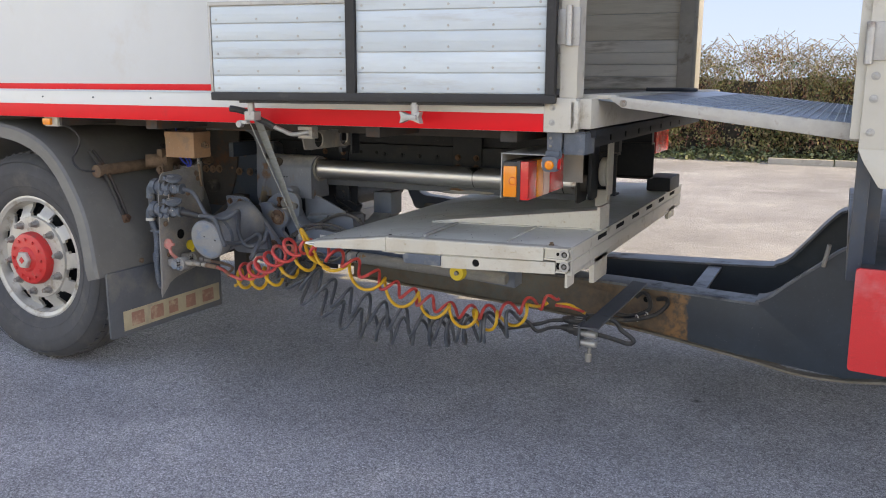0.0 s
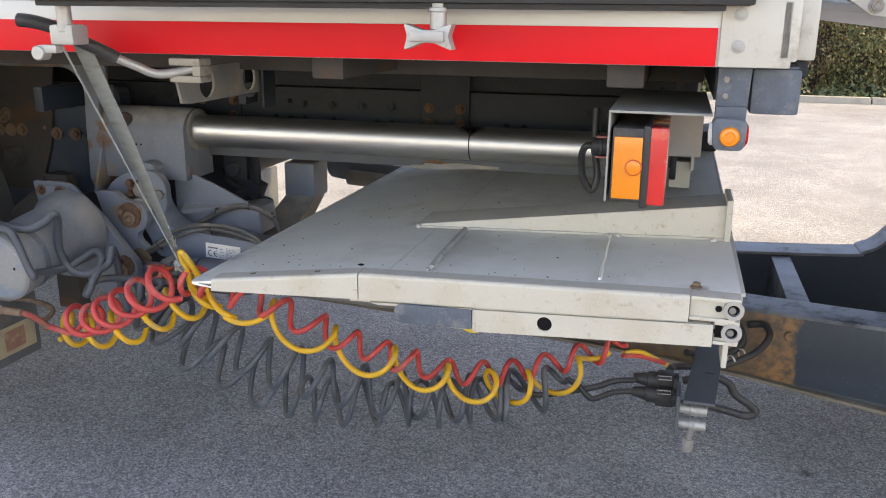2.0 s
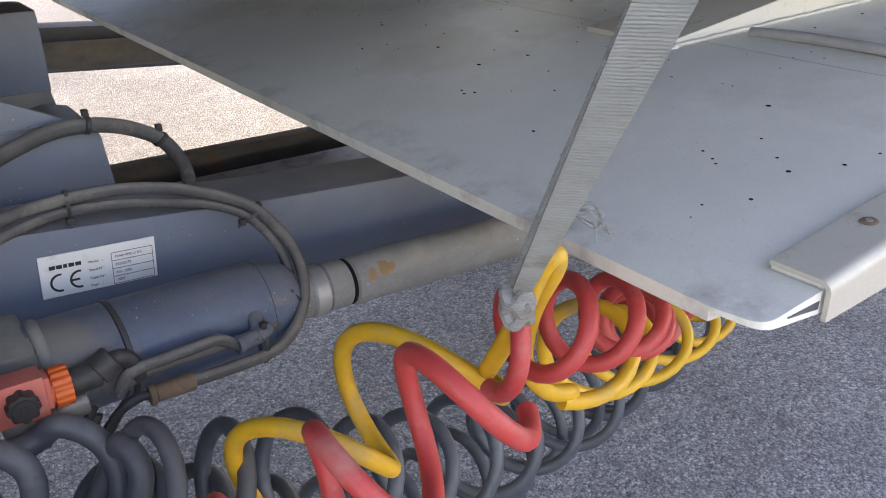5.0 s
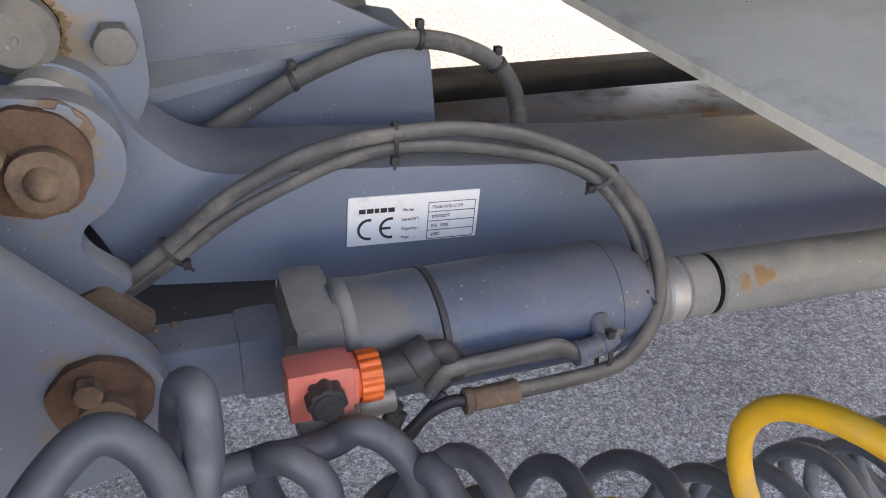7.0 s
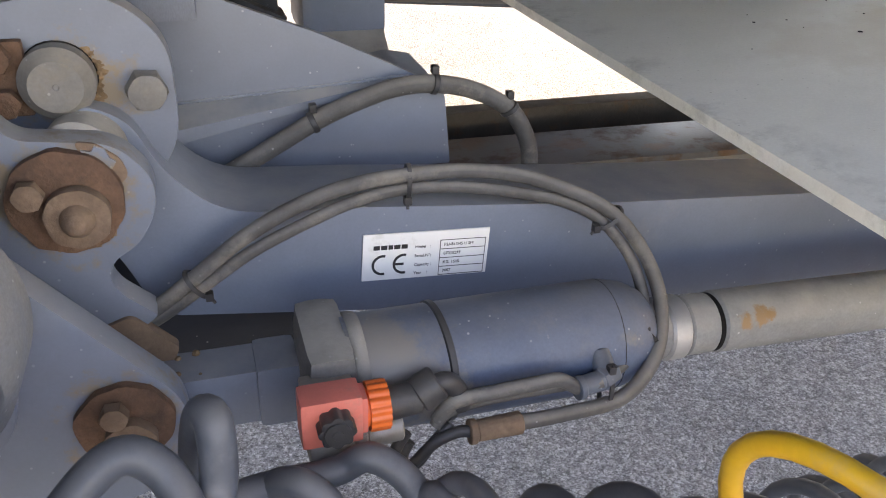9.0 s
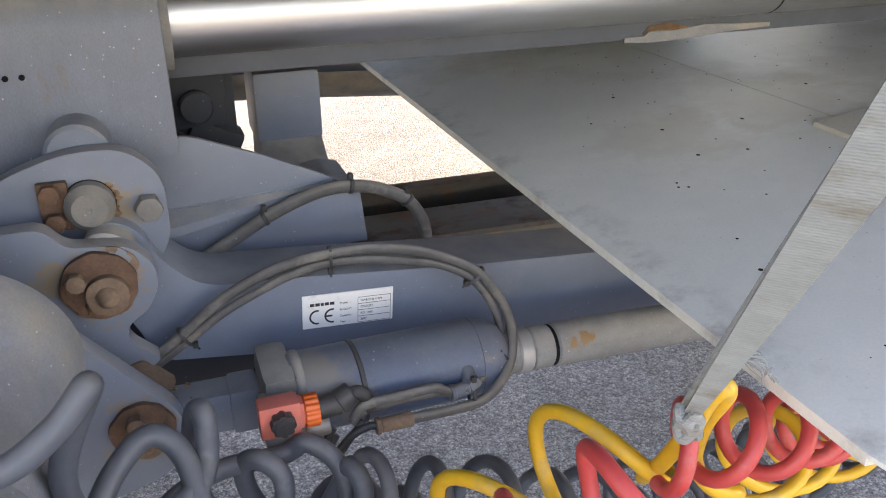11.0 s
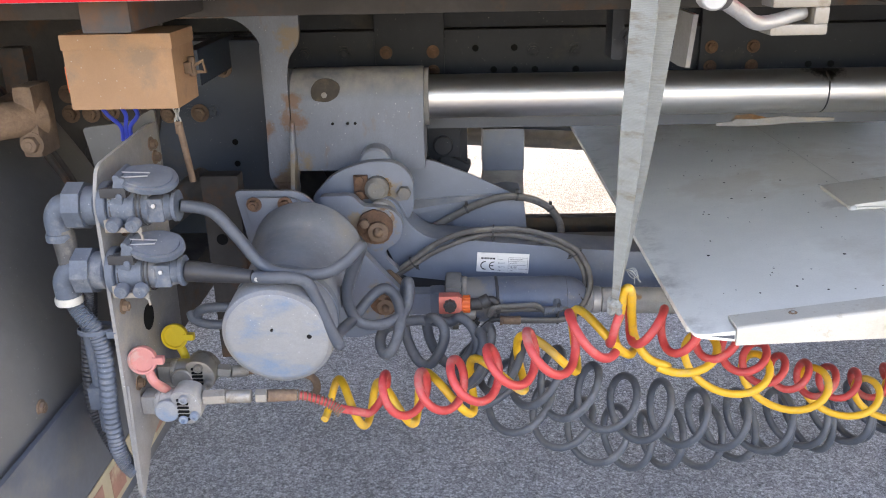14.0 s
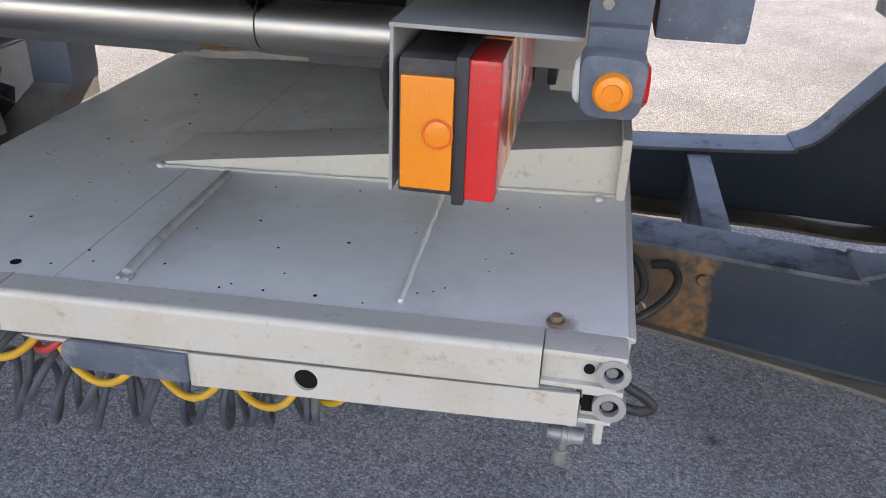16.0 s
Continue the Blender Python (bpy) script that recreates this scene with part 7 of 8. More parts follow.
part("hang_wire", pipe([(-0.50, 0.40, 1.115), (-0.505, 0.40, 1.15), (-0.48, 0.42, 1.175), (-0.44, 0.44, 1.185)], 0.003, 6), "wire_blue", jb)
part("hang_strap", box((-0.455, 0.412, 1.117), (-0.435, 0.418, 1.20), 0.002), "chassis", jb)
for k, (x, x2) in enumerate(((-0.515, -0.500), (-0.485, -0.492), (-0.465, -0.484))):
    part("wire", pipe([(x, 0.42, 1.006), (x + 0.004, 0.44, 0.98), (x2, 0.46, 0.955), (x2 - 0.004, 0.47, 0.93)], 0.0035, 8), "wire_blue", jb, "bright blue wire")
pin_t = thing("hanging_pin", (-0.375, 0.40, 0.88), "rusty locking pin hanging on a short chain", "pin")
for k in range(3):
    c = Vector((-0.382, 0.40, 0.997 - k * 0.011))
    ring = [c + Vector((0.0045 * math.cos(a) * (k % 2 == 0), 0.0045 * math.cos(a) * (k % 2 == 1), 0.0085 * math.sin(a))) for a in [2 * math.pi * j / 14 for j in range(15)]]
    part("link", sweep(ring, 0.0014, 6), "galvanised", pin_t)
part("pin_rod", merge(cyl((-0.381, 0.40, 0.970), (-0.370, 0.40, 0.875), 0.0055, seg=10), box((-0.387, 0.396, 0.955), (-0.376, 0.404, 0.975), 0.002)), "rust_dusty", pin_t)

# ---- socket plate with two cable sockets ----
sp = thing("socket_plate", (-0.46, 0.3, 0.4), "dusty steel plate with two trailer cable sockets", "socket plate")
part("plate", merge(prism(rounded([(0.205, 0.405), (0.235, 0.44), (0.30, 0.47), (0.48, 0.50), (0.50, 0.955), (0.46, 0.958), (0.245, 0.945), (0.222, 0.90), (0.212, 0.60)], [0.004, 0.02, 0.02, 0.02, 0.01, 0.01, 0.02, 0.02, 0.02]), "x", -0.460, -0.4545, 0.001),
                    prism([(0.245, 0.44), (0.29, 0.52), (0.215, 0.60), (0.200, 0.395)], "x", -0.4545, -0.4500, 0.001)), "lift_grey_dusty", sp)
part("top_angle", merge(prism(rounded([(-0.585, 0.945), (-0.50, 0.955), (-0.455, 0.978), (-0.455, 0.80), (-0.56, 0.78)], 0.008), "y", 0.50, 0.507, 0.001), box((-0.56, 0.506, 0.80), (-0.50, 0.56, 0.93), 0.004)), "mudguard", sp, "dirty angle bracket")
for y, z in ((0.47, 0.90), (0.46, 0.925), (0.40, 0.84), (0.30, 0.83), (0.25, 0.72), (0.26, 0.58)):
    part("plate_bolt", hexbolt((-0.4545, y, z), (1, 0, 0), 0.0085, 0.008), "rust_dusty", sp)
part("plate_opening", lathe([(0.022, 0), (0.022, 0.001), (0, 0.001)], (-0.4543, 0.34, 0.66), (1, 0, 0), 20), "hole_dark", sp)


def socket(zc, yc, tilt):
    """A seven-pin socket on the plate: barrel, spring cover swung up, terminal housing and elbow behind."""
    c = Vector((-0.4545, yc, zc))
    s = part("socket_body", merge(cyl(c, c + Vector((0.012, 0, 0)), 0.036, seg=28), cyl(c + Vector((0.01, 0, 0)), c + Vector((0.052, 0.002, -0.002)), 0.030, 0.029, 28),
                                  cyl(c + Vector((0.050, 0.002, -0.002)), c + Vector((0.070, 0.003, -0.003)), 0.0265, seg=24)), "plastic_grey", sp, "grey plastic cable socket")
    part("plug_body", box(c + Vector((0.066, -0.020, -0.022)), c + Vector((0.092, 0.024, 0.014)), 0.004), "plastic_grey", s)
    part("plug_collar", merge(cyl(c + Vector((0.090, 0.003, -0.003)), c + Vector((0.104, 0.003, -0.003)), 0.022, 0.019, 24), cyl(c + Vector((0.102, 0.003, -0.003)), c + Vector((0.108, 0.003, -0.003)), 0.0235, seg=24)), "plastic_grey", s)
    for k in range(4):
        part("rib", box(c + Vector((0.008, -0.032 + k * 0.0075, 0.020)), c + Vector((0.046, -0.029 + k * 0.0075, 0.034 - k * 0.001)), 0.001), "plastic_black", s)
    for dx in (0.016, 0.054, 0.060):
        part("groove", lathe([(0.0300, 0), (0.0308, 0.0008), (0.0308, 0.0022), (0.0300, 0.003)], c + Vector((dx, 0.001, -0.001)), (1, 0, 0), 28), "plastic_black", s)
    lid = prism(rounded([(-0.040, -0.010), (-0.026, -0.024), (0.004, -0.031), (0.030, -0.026), (0.043, -0.012), (0.044, 0.006), (0.030, 0.024), (0.0, 0.031), (-0.036, 0.022)], 0.010, 5), "z", -0.004, 0.006, 0.0035)
    lip = prism(rounded([(-0.034, -0.009), (-0.022, -0.020), (0.004, -0.026), (0.026, -0.022), (0.036, -0.010), (0.037, 0.005), (0.025, 0.020), (0.0, 0.026), (-0.031, 0.018)], 0.009, 4), "z", 0.0055, 0.0085, 0.0012)
    lid = merge(lid, lip)
    bmesh.ops.transform(lid, matrix=pose(c.x + 0.074, c.y - 0.012, c.z + 0.041, 24, tilt, 0), verts=lid.verts)
    cov = part("cover", lid, "plastic_grey", s, "open spring cover")
    part("spring", sweep([Vector(p) for p in (c + Vector((0.034, -0.022, 0.048)), c + Vector((0.078, -0.024, 0.050)), c + Vector((0.078, -0.014, 0.052)), c + Vector((0.036, -0.012, 0.053)))], 0.0011, 6), "galvanised", s)
    part("hinge_arm", merge(box(c + Vector((0.026, -0.030, 0.010)), c + Vector((0.042, -0.020, 0.050)), 0.003, (0, 14, 0)), cyl(c + Vector((0.036, -0.034, 0.022)), c + Vector((0.036, 0.03, 0.022)), 0.005, seg=10), cyl(c + Vector((0.034, -0.03, 0.048)), c + Vector((0.034, 0.02, 0.052)), 0.0055, seg=10)), "plastic_grey", s)
    part("foot_tab", merge(box(c + Vector((0.008, -0.034, -0.032)), c + Vector((0.062, -0.028, -0.024)), 0.002), box(c + Vector((0.008, -0.034, -0.028)), c + Vector((0.016, -0.026, -0.012)), 0.002), sweep([c + Vector((0.054, -0.031, -0.028)), c + Vector((0.060, -0.032, -0.036)), c + Vector((0.061, -0.032, -0.044))], 0.002, 6)), "fitting", s)
    for dx in (0.022, 0.050):
        part("stud", merge(cyl(c + Vector((dx, -0.026, -0.020)), c + Vector((dx, -0.040, -0.021)), 0.0115, 0.010, 16), cyl(c + Vector((dx, -0.040, -0.021)), c + Vector((dx, -0.041, -0.021)), 0.002, seg=8)), "plastic_grey", s)
    part("terminal_screw", hexbolt(c + Vector((0.080, -0.021, 0.004)), (0, -1, 0.2), 0.0035, 0.003, False), "galvanised", s)
    b = c - Vector((0.0055, 0, 0))
    back = part("back_nut", merge(cyl(b, b - Vector((0.022, 0, 0)), 0.029, seg=28), lathe([(0.020, 0), (0.036, 0), (0.036, 0.026), (0.020, 0.026)], b - Vector((0.020, 0, 0)), (-1, 0, 0), 8, True)), "plastic_grey", sp)
    part("elbow", merge(pipe([b - Vector((0.044, 0, 0)), b - Vector((0.060, 0, 0.002)), b - Vector((0.070, 0, 0.018)), b - Vector((0.070, 0, 0.042))], 0.0185, 16)), "plastic_grey", back)
    part("elbow_nut", lathe([(0.0175, 0), (0.0205, 0.001), (0.021, 0.007), (0.020, 0.0125), (0.0175, 0.013)], b - Vector((0.070, 0, 0.054)), (0, 0, 1), 14), "cream_metal" if zc < 0.8 else "plastic_grey", back)


socket(0.884, 0.250, 4)
socket(0.785, 0.240, 3)
ridge = lambda i: 1.0 if i % 2 else 0.86
conduit = thing("cable_conduits", (-0.5, 0.24, 0.42), "dusty blue-grey corrugated conduits behind the socket plate", "conduit")
part("conduit", sweep(spline([(-0.529, 0.245, 0.735), (-0.512, 0.235, 0.712), (-0.492, 0.228, 0.688), (-0.484, 0.224, 0.64), (-0.489, 0.222, 0.56), (-0.489, 0.222, 0.49), (-0.478, 0.22, 0.455), (-0.462, 0.215, 0.440)], 16), 0.0140, 12, wave=ridge), "plastic_grey", conduit)
part("conduit", sweep(spline([(-0.508, 0.262, 0.745), (-0.518, 0.27, 0.70), (-0.535, 0.275, 0.62), (-0.540, 0.272, 0.54), (-0.522, 0.26, 0.49), (-0.495, 0.24, 0.455)], 20), 0.0125, 12, wave=ridge), "plastic_black", conduit)
part("straight_tube", merge(cyl((-0.515, 0.25, 0.70), (-0.512, 0.25, 0.50), 0.010, seg=14), box((-0.528, 0.235, 0.545), (-0.502, 0.265, 0.585), 0.004)), "plastic_grey", conduit)
part("taped_end", sweep(spline([(-0.527, 0.25, 0.845), (-0.522, 0.248, 0.81), (-0.52, 0.245, 0.79)], 8), 0.017, 12), "cable_grey", conduit)
part("tie_band", merge(lathe([(0.026, -0.004), (0.028, -0.003), (0.028, 0.003), (0.026, 0.004)], (-0.497, 0.240, 0.687), (0, 0.1, 1), 20), box((-0.472, 0.215, 0.682), (-0.455, 0.225, 0.694), 0.002)), "plastic_grey", conduit)

# ---- air couplings ----
for nm, cap, y, z, capz, dark in (("red", "red_plastic", 0.262, 0.545, 0.603, "lift_grey_dusty"), ("yellow", "yellow_plastic", 0.345, 0.555, 0.602, "fitting")):
    cp = thing("air_coupling", (-0.43, y, z - 0.04), f"trailer air coupling head with an open {nm} cap", "air coupling", "air couplings on the plate")
    x0 = -0.45
    claw = rounded([(x0 + 0.050, z + 0.024), (x0 + 0.066, z + 0.031), (x0 + 0.088, z + 0.026), (x0 + 0.100, z + 0.008), (x0 + 0.098, z - 0.016), (x0 + 0.080, z - 0.031), (x0 + 0.064, z - 0.024)], 0.008, 4)
    part("body", merge(box((x0, y - 0.016, z - 0.016), (x0 + 0.026, y + 0.016, z + 0.016), 0.004), cyl((x0 + 0.02, y, z), (x0 + 0.060, y, z), 0.0205, seg=24), cyl((x0 + 0.026, y, z), (x0 + 0.031, y, z), 0.0225, seg=24), prism(claw, "y", y - 0.024, y + 0.018, 0.004)), dark, cp)
    part("face_disc", lathe([(0.0195, 0), (0.0195, 0.005), (0.017, 0.007), (0.004, 0.0065), (0, 0.008)], (x0 + 0.044, y - 0.021, z - 0.004), (0, -1, 0), 24), "cap_face" if nm == "red" else dark, cp)
    for dx, dz in ((0.074, 0.018), (0.088, -0.012), (0.070, -0.018)):
        part("boss", merge(lathe([(0.0075, 0), (0.0075, 0.006), (0.006, 0.008), (0.0035, 0.008), (0.0030, 0.005), (0, 0.005)], (x0 + dx, y - 0.024, z + dz), (0, -1, 0), 14)), "cap_face" if nm == "red" else dark, cp)
    for k in range(6):
        part("slat", box((x0 + 0.062, y - 0.028, z - 0.020 + k * 0.007), (x0 + 0.080, y - 0.024, z - 0.017 + k * 0.007), 0.0008), "hole_dark", cp)
    lid = lathe([(0, 0.0035), (0.018, 0.003), (0.0195, 0.007), (0.0225, 0.007), (0.0235, 0.003), (0.022, -0.004), (0, -0.005)], (0, 0, 0), (0, -1, 0.15), 28)
    bmesh.ops.translate(lid, vec=((-0.432 if nm == "red" else -0.428), y + (-0.022 if nm == "red" else 0.030), capz + (0.030 if nm == "red" else 0.004)), verts=lid.verts)
    lo = part("cap", lid, cap, cp, f"{nm} plastic dust cap")
    cx = -0.432 if nm == "red" else -0.428
    cy, cz = (y - 0.052, capz + 0.026) if nm == "red" else (y, capz)
    part("cap_arm", merge(pipe([(cx + 0.006, cy + 0.030, cz - 0.016), (cx + 0.014, cy + 0.026, cz - 0.034), (cx + 0.020, y + 0.004, capz - 0.040)], 0.0075, 10), box((cx + 0.016, cy + 0.022, cz - 0.002), (cx + 0.034, cy + 0.034, cz + 0.010), 0.003)), cap, lo)

# ---- coiled hoses ----
def coil(lows, radius, grow=1.0, step=24, last=0.0, lean=0.0, hand=1):
    """A helix whose turns touch bottom at the given points, one a turn; the near strand runs down to +x. lean: how far the turns stand askew; hand -1 winds it the other way; grow: the last turn's size over the first's."""
    big = [radius * (1 + (grow - 1) * i / (len(lows) - 1)) for i in range(len(lows))]
    ax = spline([Vector(p) + Vector((0, 0, r)) for p, r in zip(lows, big)], step)
    pts = []
    n = len(ax) - 1
    for k in range(n + 1):
        t = (ax[min(k + step // 2, n)] - ax[max(k - step // 2, 0)]).normalized()
        up = (Vector((0, 0, 1)) - t * t.z).normalized()
        bn = t.cross(up)
        th = 2 * math.pi * k / step + math.pi
        e = min(1.0, (n - k) / (step * last)) if last else 1.0
        w = (radius * (1 + (grow - 1) * k / n)) * e * (1 + 0.06 * math.sin(th * 0.37 + len(lows)))
        pts.append(ax[k] + (up * math.cos(th) + (bn + t * lean) * (hand * math.sin(th))) * w)
    return pts


YEL_L = [(-0.178, 0.365, 0.445), (-0.102, 0.35, 0.444), (-0.023, 0.34, 0.455), (0.071, 0.33, 0.482), (0.154, 0.326, 0.521), (0.237, 0.322, 0.564), (0.322, 0.295, 0.609)]
YEL_R = [(0.393, 0.262, 0.600), (0.505, 0.335, 0.515), (0.635, 0.400, 0.446), (0.761, 0.446, 0.398), (0.877, 0.488, 0.362), (0.966, 0.540, 0.347), (1.072, 0.560, 0.368), (1.195, 0.635, 0.430)]
RED_L = [(-0.094, 0.3, 0.497), (-0.021, 0.28, 0.507), (0.039, 0.262, 0.53), (0.095, 0.245, 0.558), (0.153, 0.23, 0.591), (0.213, 0.216, 0.621), (0.28, 0.206, 0.653)]
RED_R = [(0.292, 0.238, 0.656), (0.335, 0.237, 0.656), (0.4, 0.252, 0.634), (0.462, 0.272, 0.609), (0.525, 0.312, 0.566), (0.587, 0.372, 0.509), (0.647, 0.412, 0.471), (0.711, 0.442, 0.442), (0.773, 0.482, 0.411), (0.854, 0.522, 0.387), (0.93, 0.552, 0.384), (1.0, 0.572, 0.394), (1.08, 0.602, 0.414), (1.16, 0.632, 0.434), (1.235, 0.662, 0.454)]
red = thing("red_coiled_hose", (0.3, 0.2, 0.5), "red spiral air hose hanging from the truck to the trailer", "air hose", "coiled trailer lines")
lead = spline([(-0.355, 0.258, 0.553), (-0.26, 0.265, 0.552), (-0.20, 0.28, 0.543), (-0.15, 0.285, 0.522), (-0.125, 0.275, 0.500)], 8)
part("hose", sweep(lead[16:-6] + coil(RED_L, 0.034, 1.2, lean=-0.15), 0.0070, 12), "hose_red", red)
part("hose", sweep(coil(RED_R, 0.031, 0.85, last=0.6, lean=-0.22, hand=-1), 0.0066, 12), "hose_red", red)
part("spring_guard", sweep(coil([p - Vector((0, 0, 0.0085)) for p in lead[8:30]], 0.0085, step=10), 0.0013, 5), "rust_dusty", red, "wound wire spring guard")
part("union_nut", merge(cyl((-0.352, 0.258, 0.553), (-0.315, 0.261, 0.553), 0.013, seg=6), cyl((-0.315, 0.261, 0.553), (-0.275, 0.263, 0.552), 0.011, seg=16), cyl((-0.268, 0.264, 0.552), (-0.250, 0.266, 0.551), 0.012, seg=6)), "fitting", red)
part("union_tail", cyl((-0.250, 0.266, 0.551), (-0.205, 0.279, 0.544), 0.0105, 0.0095, 16), "rust_dusty", red)
yel = thing("yellow_coiled_hose", (0.3, 0.25, 0.5), "yellow spiral air hose hanging from the truck to the trailer", "air hose", "coiled trailer lines")
part("hose", sweep(coil(YEL_L, 0.038, 1.22, lean=0.35), 0.0070, 12), "hose_yellow", yel)
part("hose", sweep(coil(YEL_R, 0.042, 0.85, last=0.6, lean=0.55, hand=-1), 0.0066, 12), "hose_yellow", yel)
part("tied_turn", pipe([YEL_L[-1], (0.302, 0.245, 0.668), (0.305, 0.222, 0.715), (0.304, 0.205, 0.752), (0.309, 0.198, 0.764), (0.316, 0.205, 0.750), (0.324, 0.232, 0.705), (0.336, 0.250, 0.655), (0.358, 0.250, 0.622), (0.382, 0.249, 0.611), YEL_R[0]], 0.0068, 12), "hose_yellow", yel)
part("lead_hose", pipe([(-0.36, 0.345, 0.553), (-0.31, 0.36, 0.545), (-0.25, 0.38, 0.535), (-0.20, 0.375, 0.525), (-0.185, 0.355, 0.515), (-0.19, 0.33, 0.505)], 0.0068, 10), "rust_dusty", yel)
part("union_nut", merge(cyl((-0.352, 0.345, 0.555), (-0.33, 0.348, 0.551), 0.012, seg=6), cyl((-0.33, 0.348, 0.551), (-0.305, 0.360, 0.545), 0.010, seg=16)), "fitting", yel)
BLK = [(0.064, 0.412, 0.476), (0.100, 0.425, 0.440), (0.164, 0.443, 0.376), (0.246, 0.460, 0.325), (0.323, 0.490, 0.275), (0.395, 0.515, 0.243), (0.459, 0.523, 0.234), (0.528, 0.536, 0.230),
       (0.611, 0.560, 0.226), (0.690, 0.570, 0.232), (0.770, 0.570, 0.245), (0.850, 0.570, 0.260), (0.930, 0.570, 0.280), (1.020, 0.585, 0.310), (1.100, 0.600, 0.340)]
BLK2 = [(0.070, 0.385, 0.508), (0.125, 0.392, 0.485), (0.186, 0.394, 0.460), (0.250, 0.405, 0.428), (0.321, 0.417, 0.391), (0.394, 0.446, 0.355), (0.469, 0.461, 0.331),
        (0.549, 0.480, 0.308), (0.640, 0.504, 0.290), (0.730, 0.533, 0.274), (0.820, 0.550, 0.272), (0.910, 0.570, 0.282), (1.000, 0.590, 0.310)]
for axis, who in ((BLK, "lower"), (BLK2, "upper")):
    bk = thing("black_coiled_cable", (0.6, 0.5, 0.3), "dark grey spiral trailer cable sagging " + ("low over the asphalt" if who == "lower" else "beside its twin"), "coiled cable", "coiled trailer lines")
    part("cable", sweep(coil(axis, 0.056, last=0.6, lean=0.10, hand=-1), 0.0072, 12), "hose_black", bk)
    e = coil(axis, 0.056, last=0.6, lean=0.10, hand=-1)[-1]
    up = 0.030 if who == "upper" else 0.0
    part("tail_cable", pipe([e, e + Vector((0.03, 0.006, -0.02)), Vector((1.16, 0.615, 0.345 + up)), Vector((1.21, 0.63, 0.362 + up)), Vector((1.262, 0.636, 0.369 + up))], 0.0075, 10), "plastic_black", bk)
    if who == "upper":
        part("socket_lead", pipe([(-0.345, 0.253, 0.881), (-0.304, 0.268, 0.866), (-0.269, 0.268, 0.824), (-0.238, 0.262, 0.785), (-0.205, 0.258, 0.770), (-0.145, 0.272, 0.762), (-0.108, 0.283, 0.778), (-0.087, 0.295, 0.797), (-0.094, 0.312, 0.776), (-0.108, 0.325, 0.743), (-0.119, 0.335, 0.707), (-0.119, 0.345, 0.672), (-0.105, 0.350, 0.642), (-0.072, 0.355, 0.633), (-0.038, 0.365, 0.643), (-0.024, 0.390, 0.656),
                                   (-0.022, 0.400, 0.688), (-0.028, 0.418, 0.680), (-0.034, 0.436, 0.637), (-0.034, 0.440, 0.576), (-0.014, 0.430, 0.526), (0.011, 0.420, 0.523), (0.033, 0.420, 0.560), (0.036, 0.425, 0.590), (0.020, 0.435, 0.606), (0.005, 0.450, 0.592), (0.011, 0.460, 0.545), (0.037, 0.455, 0.506), (0.068, 0.450, 0.511), (0.093, 0.448, 0.550), (0.100, 0.430, 0.580), (0.104, 0.405, 0.560), BLK2[0]], 0.0094, 14), "hose_black", bk)
    else:
        part("socket_lead", pipe([(-0.241, 0.236, 0.772), (-0.215, 0.226, 0.775), (-0.188, 0.228, 0.774), (-0.165, 0.238, 0.762), (-0.150, 0.240, 0.730), (-0.139, 0.242, 0.695), (-0.124, 0.246, 0.654), (-0.130, 0.262, 0.658), (-0.126, 0.305, 0.650), (-0.112, 0.350, 0.648), (-0.092, 0.382, 0.666), (-0.066, 0.396, 0.682), (-0.046, 0.392, 0.670), (-0.036, 0.370, 0.648), (-0.038, 0.345, 0.624), (-0.051, 0.340, 0.593), (-0.064, 0.345, 0.584), (-0.073, 0.370, 0.596), (-0.062, 0.400, 0.606), (-0.018, 0.440, 0.600), (0.042, 0.462, 0.585), (0.066, 0.458, 0.595), (0.090, 0.445, 0.575), (0.094, 0.430, 0.540), (0.070, 0.425, 0.500), BLK[0]], 0.0094, 14), "hose_black", bk)
        part("boot", cyl((-0.345, 0.245, 0.780), (-0.245, 0.238, 0.772), 0.017, 0.0105, 20), "plastic_black", bk, "tapered black rubber boot")
        part("boot_screw", cyl((-0.236, 0.227, 0.773), (-0.236, 0.2235, 0.773), 0.0034, seg=12), "galvanised", bk)

# ---- tie strap ----
strap = thing("tie_strap", (0.29, 0.15, 0.73), "frayed grey webbing strap tying up the coiled hoses", "strap")
KNOT = Vector((0.294, 0.212, 0.734))


def band(a, b, w, th, bow, turn):
    """Flat webbing from a to b; its flat side turned by degrees along the way."""
    a, b = Vector(a), Vector(b)
    bm = bmesh.new()
    n = 40
    ax = (b - a).normalized()
    rows = []
    for i in range(n + 1):
        t = i / n
        p = a.lerp(b, t) + Vector((0, -1, 0)) * bow * math.sin(math.pi * t)
        ang = radians(turn[0] + (turn[1] - turn[0]) * t)
        u = Vector((math.cos(ang), math.sin(ang), 0))
        u = (u - ax * u.dot(ax)).normalized()
        v = ax.cross(u)
        ww = w * (1 - 0.68 * max(0.0, (t - 0.40) / 0.60) ** 1.3)
        rows.append([bm.verts.new(p + u * x + v * y) for x, y in ((-ww / 2, -th), (-ww / 4, -th), (ww / 4, -th), (ww / 2, -th), (ww / 2, th), (ww / 4, th), (-ww / 4, th), (-ww / 2, th))])
    for r0, r1 in zip(rows, rows[1:]):
        for j in range(8):
            bm.faces.new((r0[j], r0[(j + 1) % 8], r1[(j + 1) % 8], r1[j]))
    bm.faces.new(rows[0])
    bm.faces.new(rows[-1][::-1])
    bmesh.ops.recalc_face_normals(bm, faces=bm.faces)
    return bm


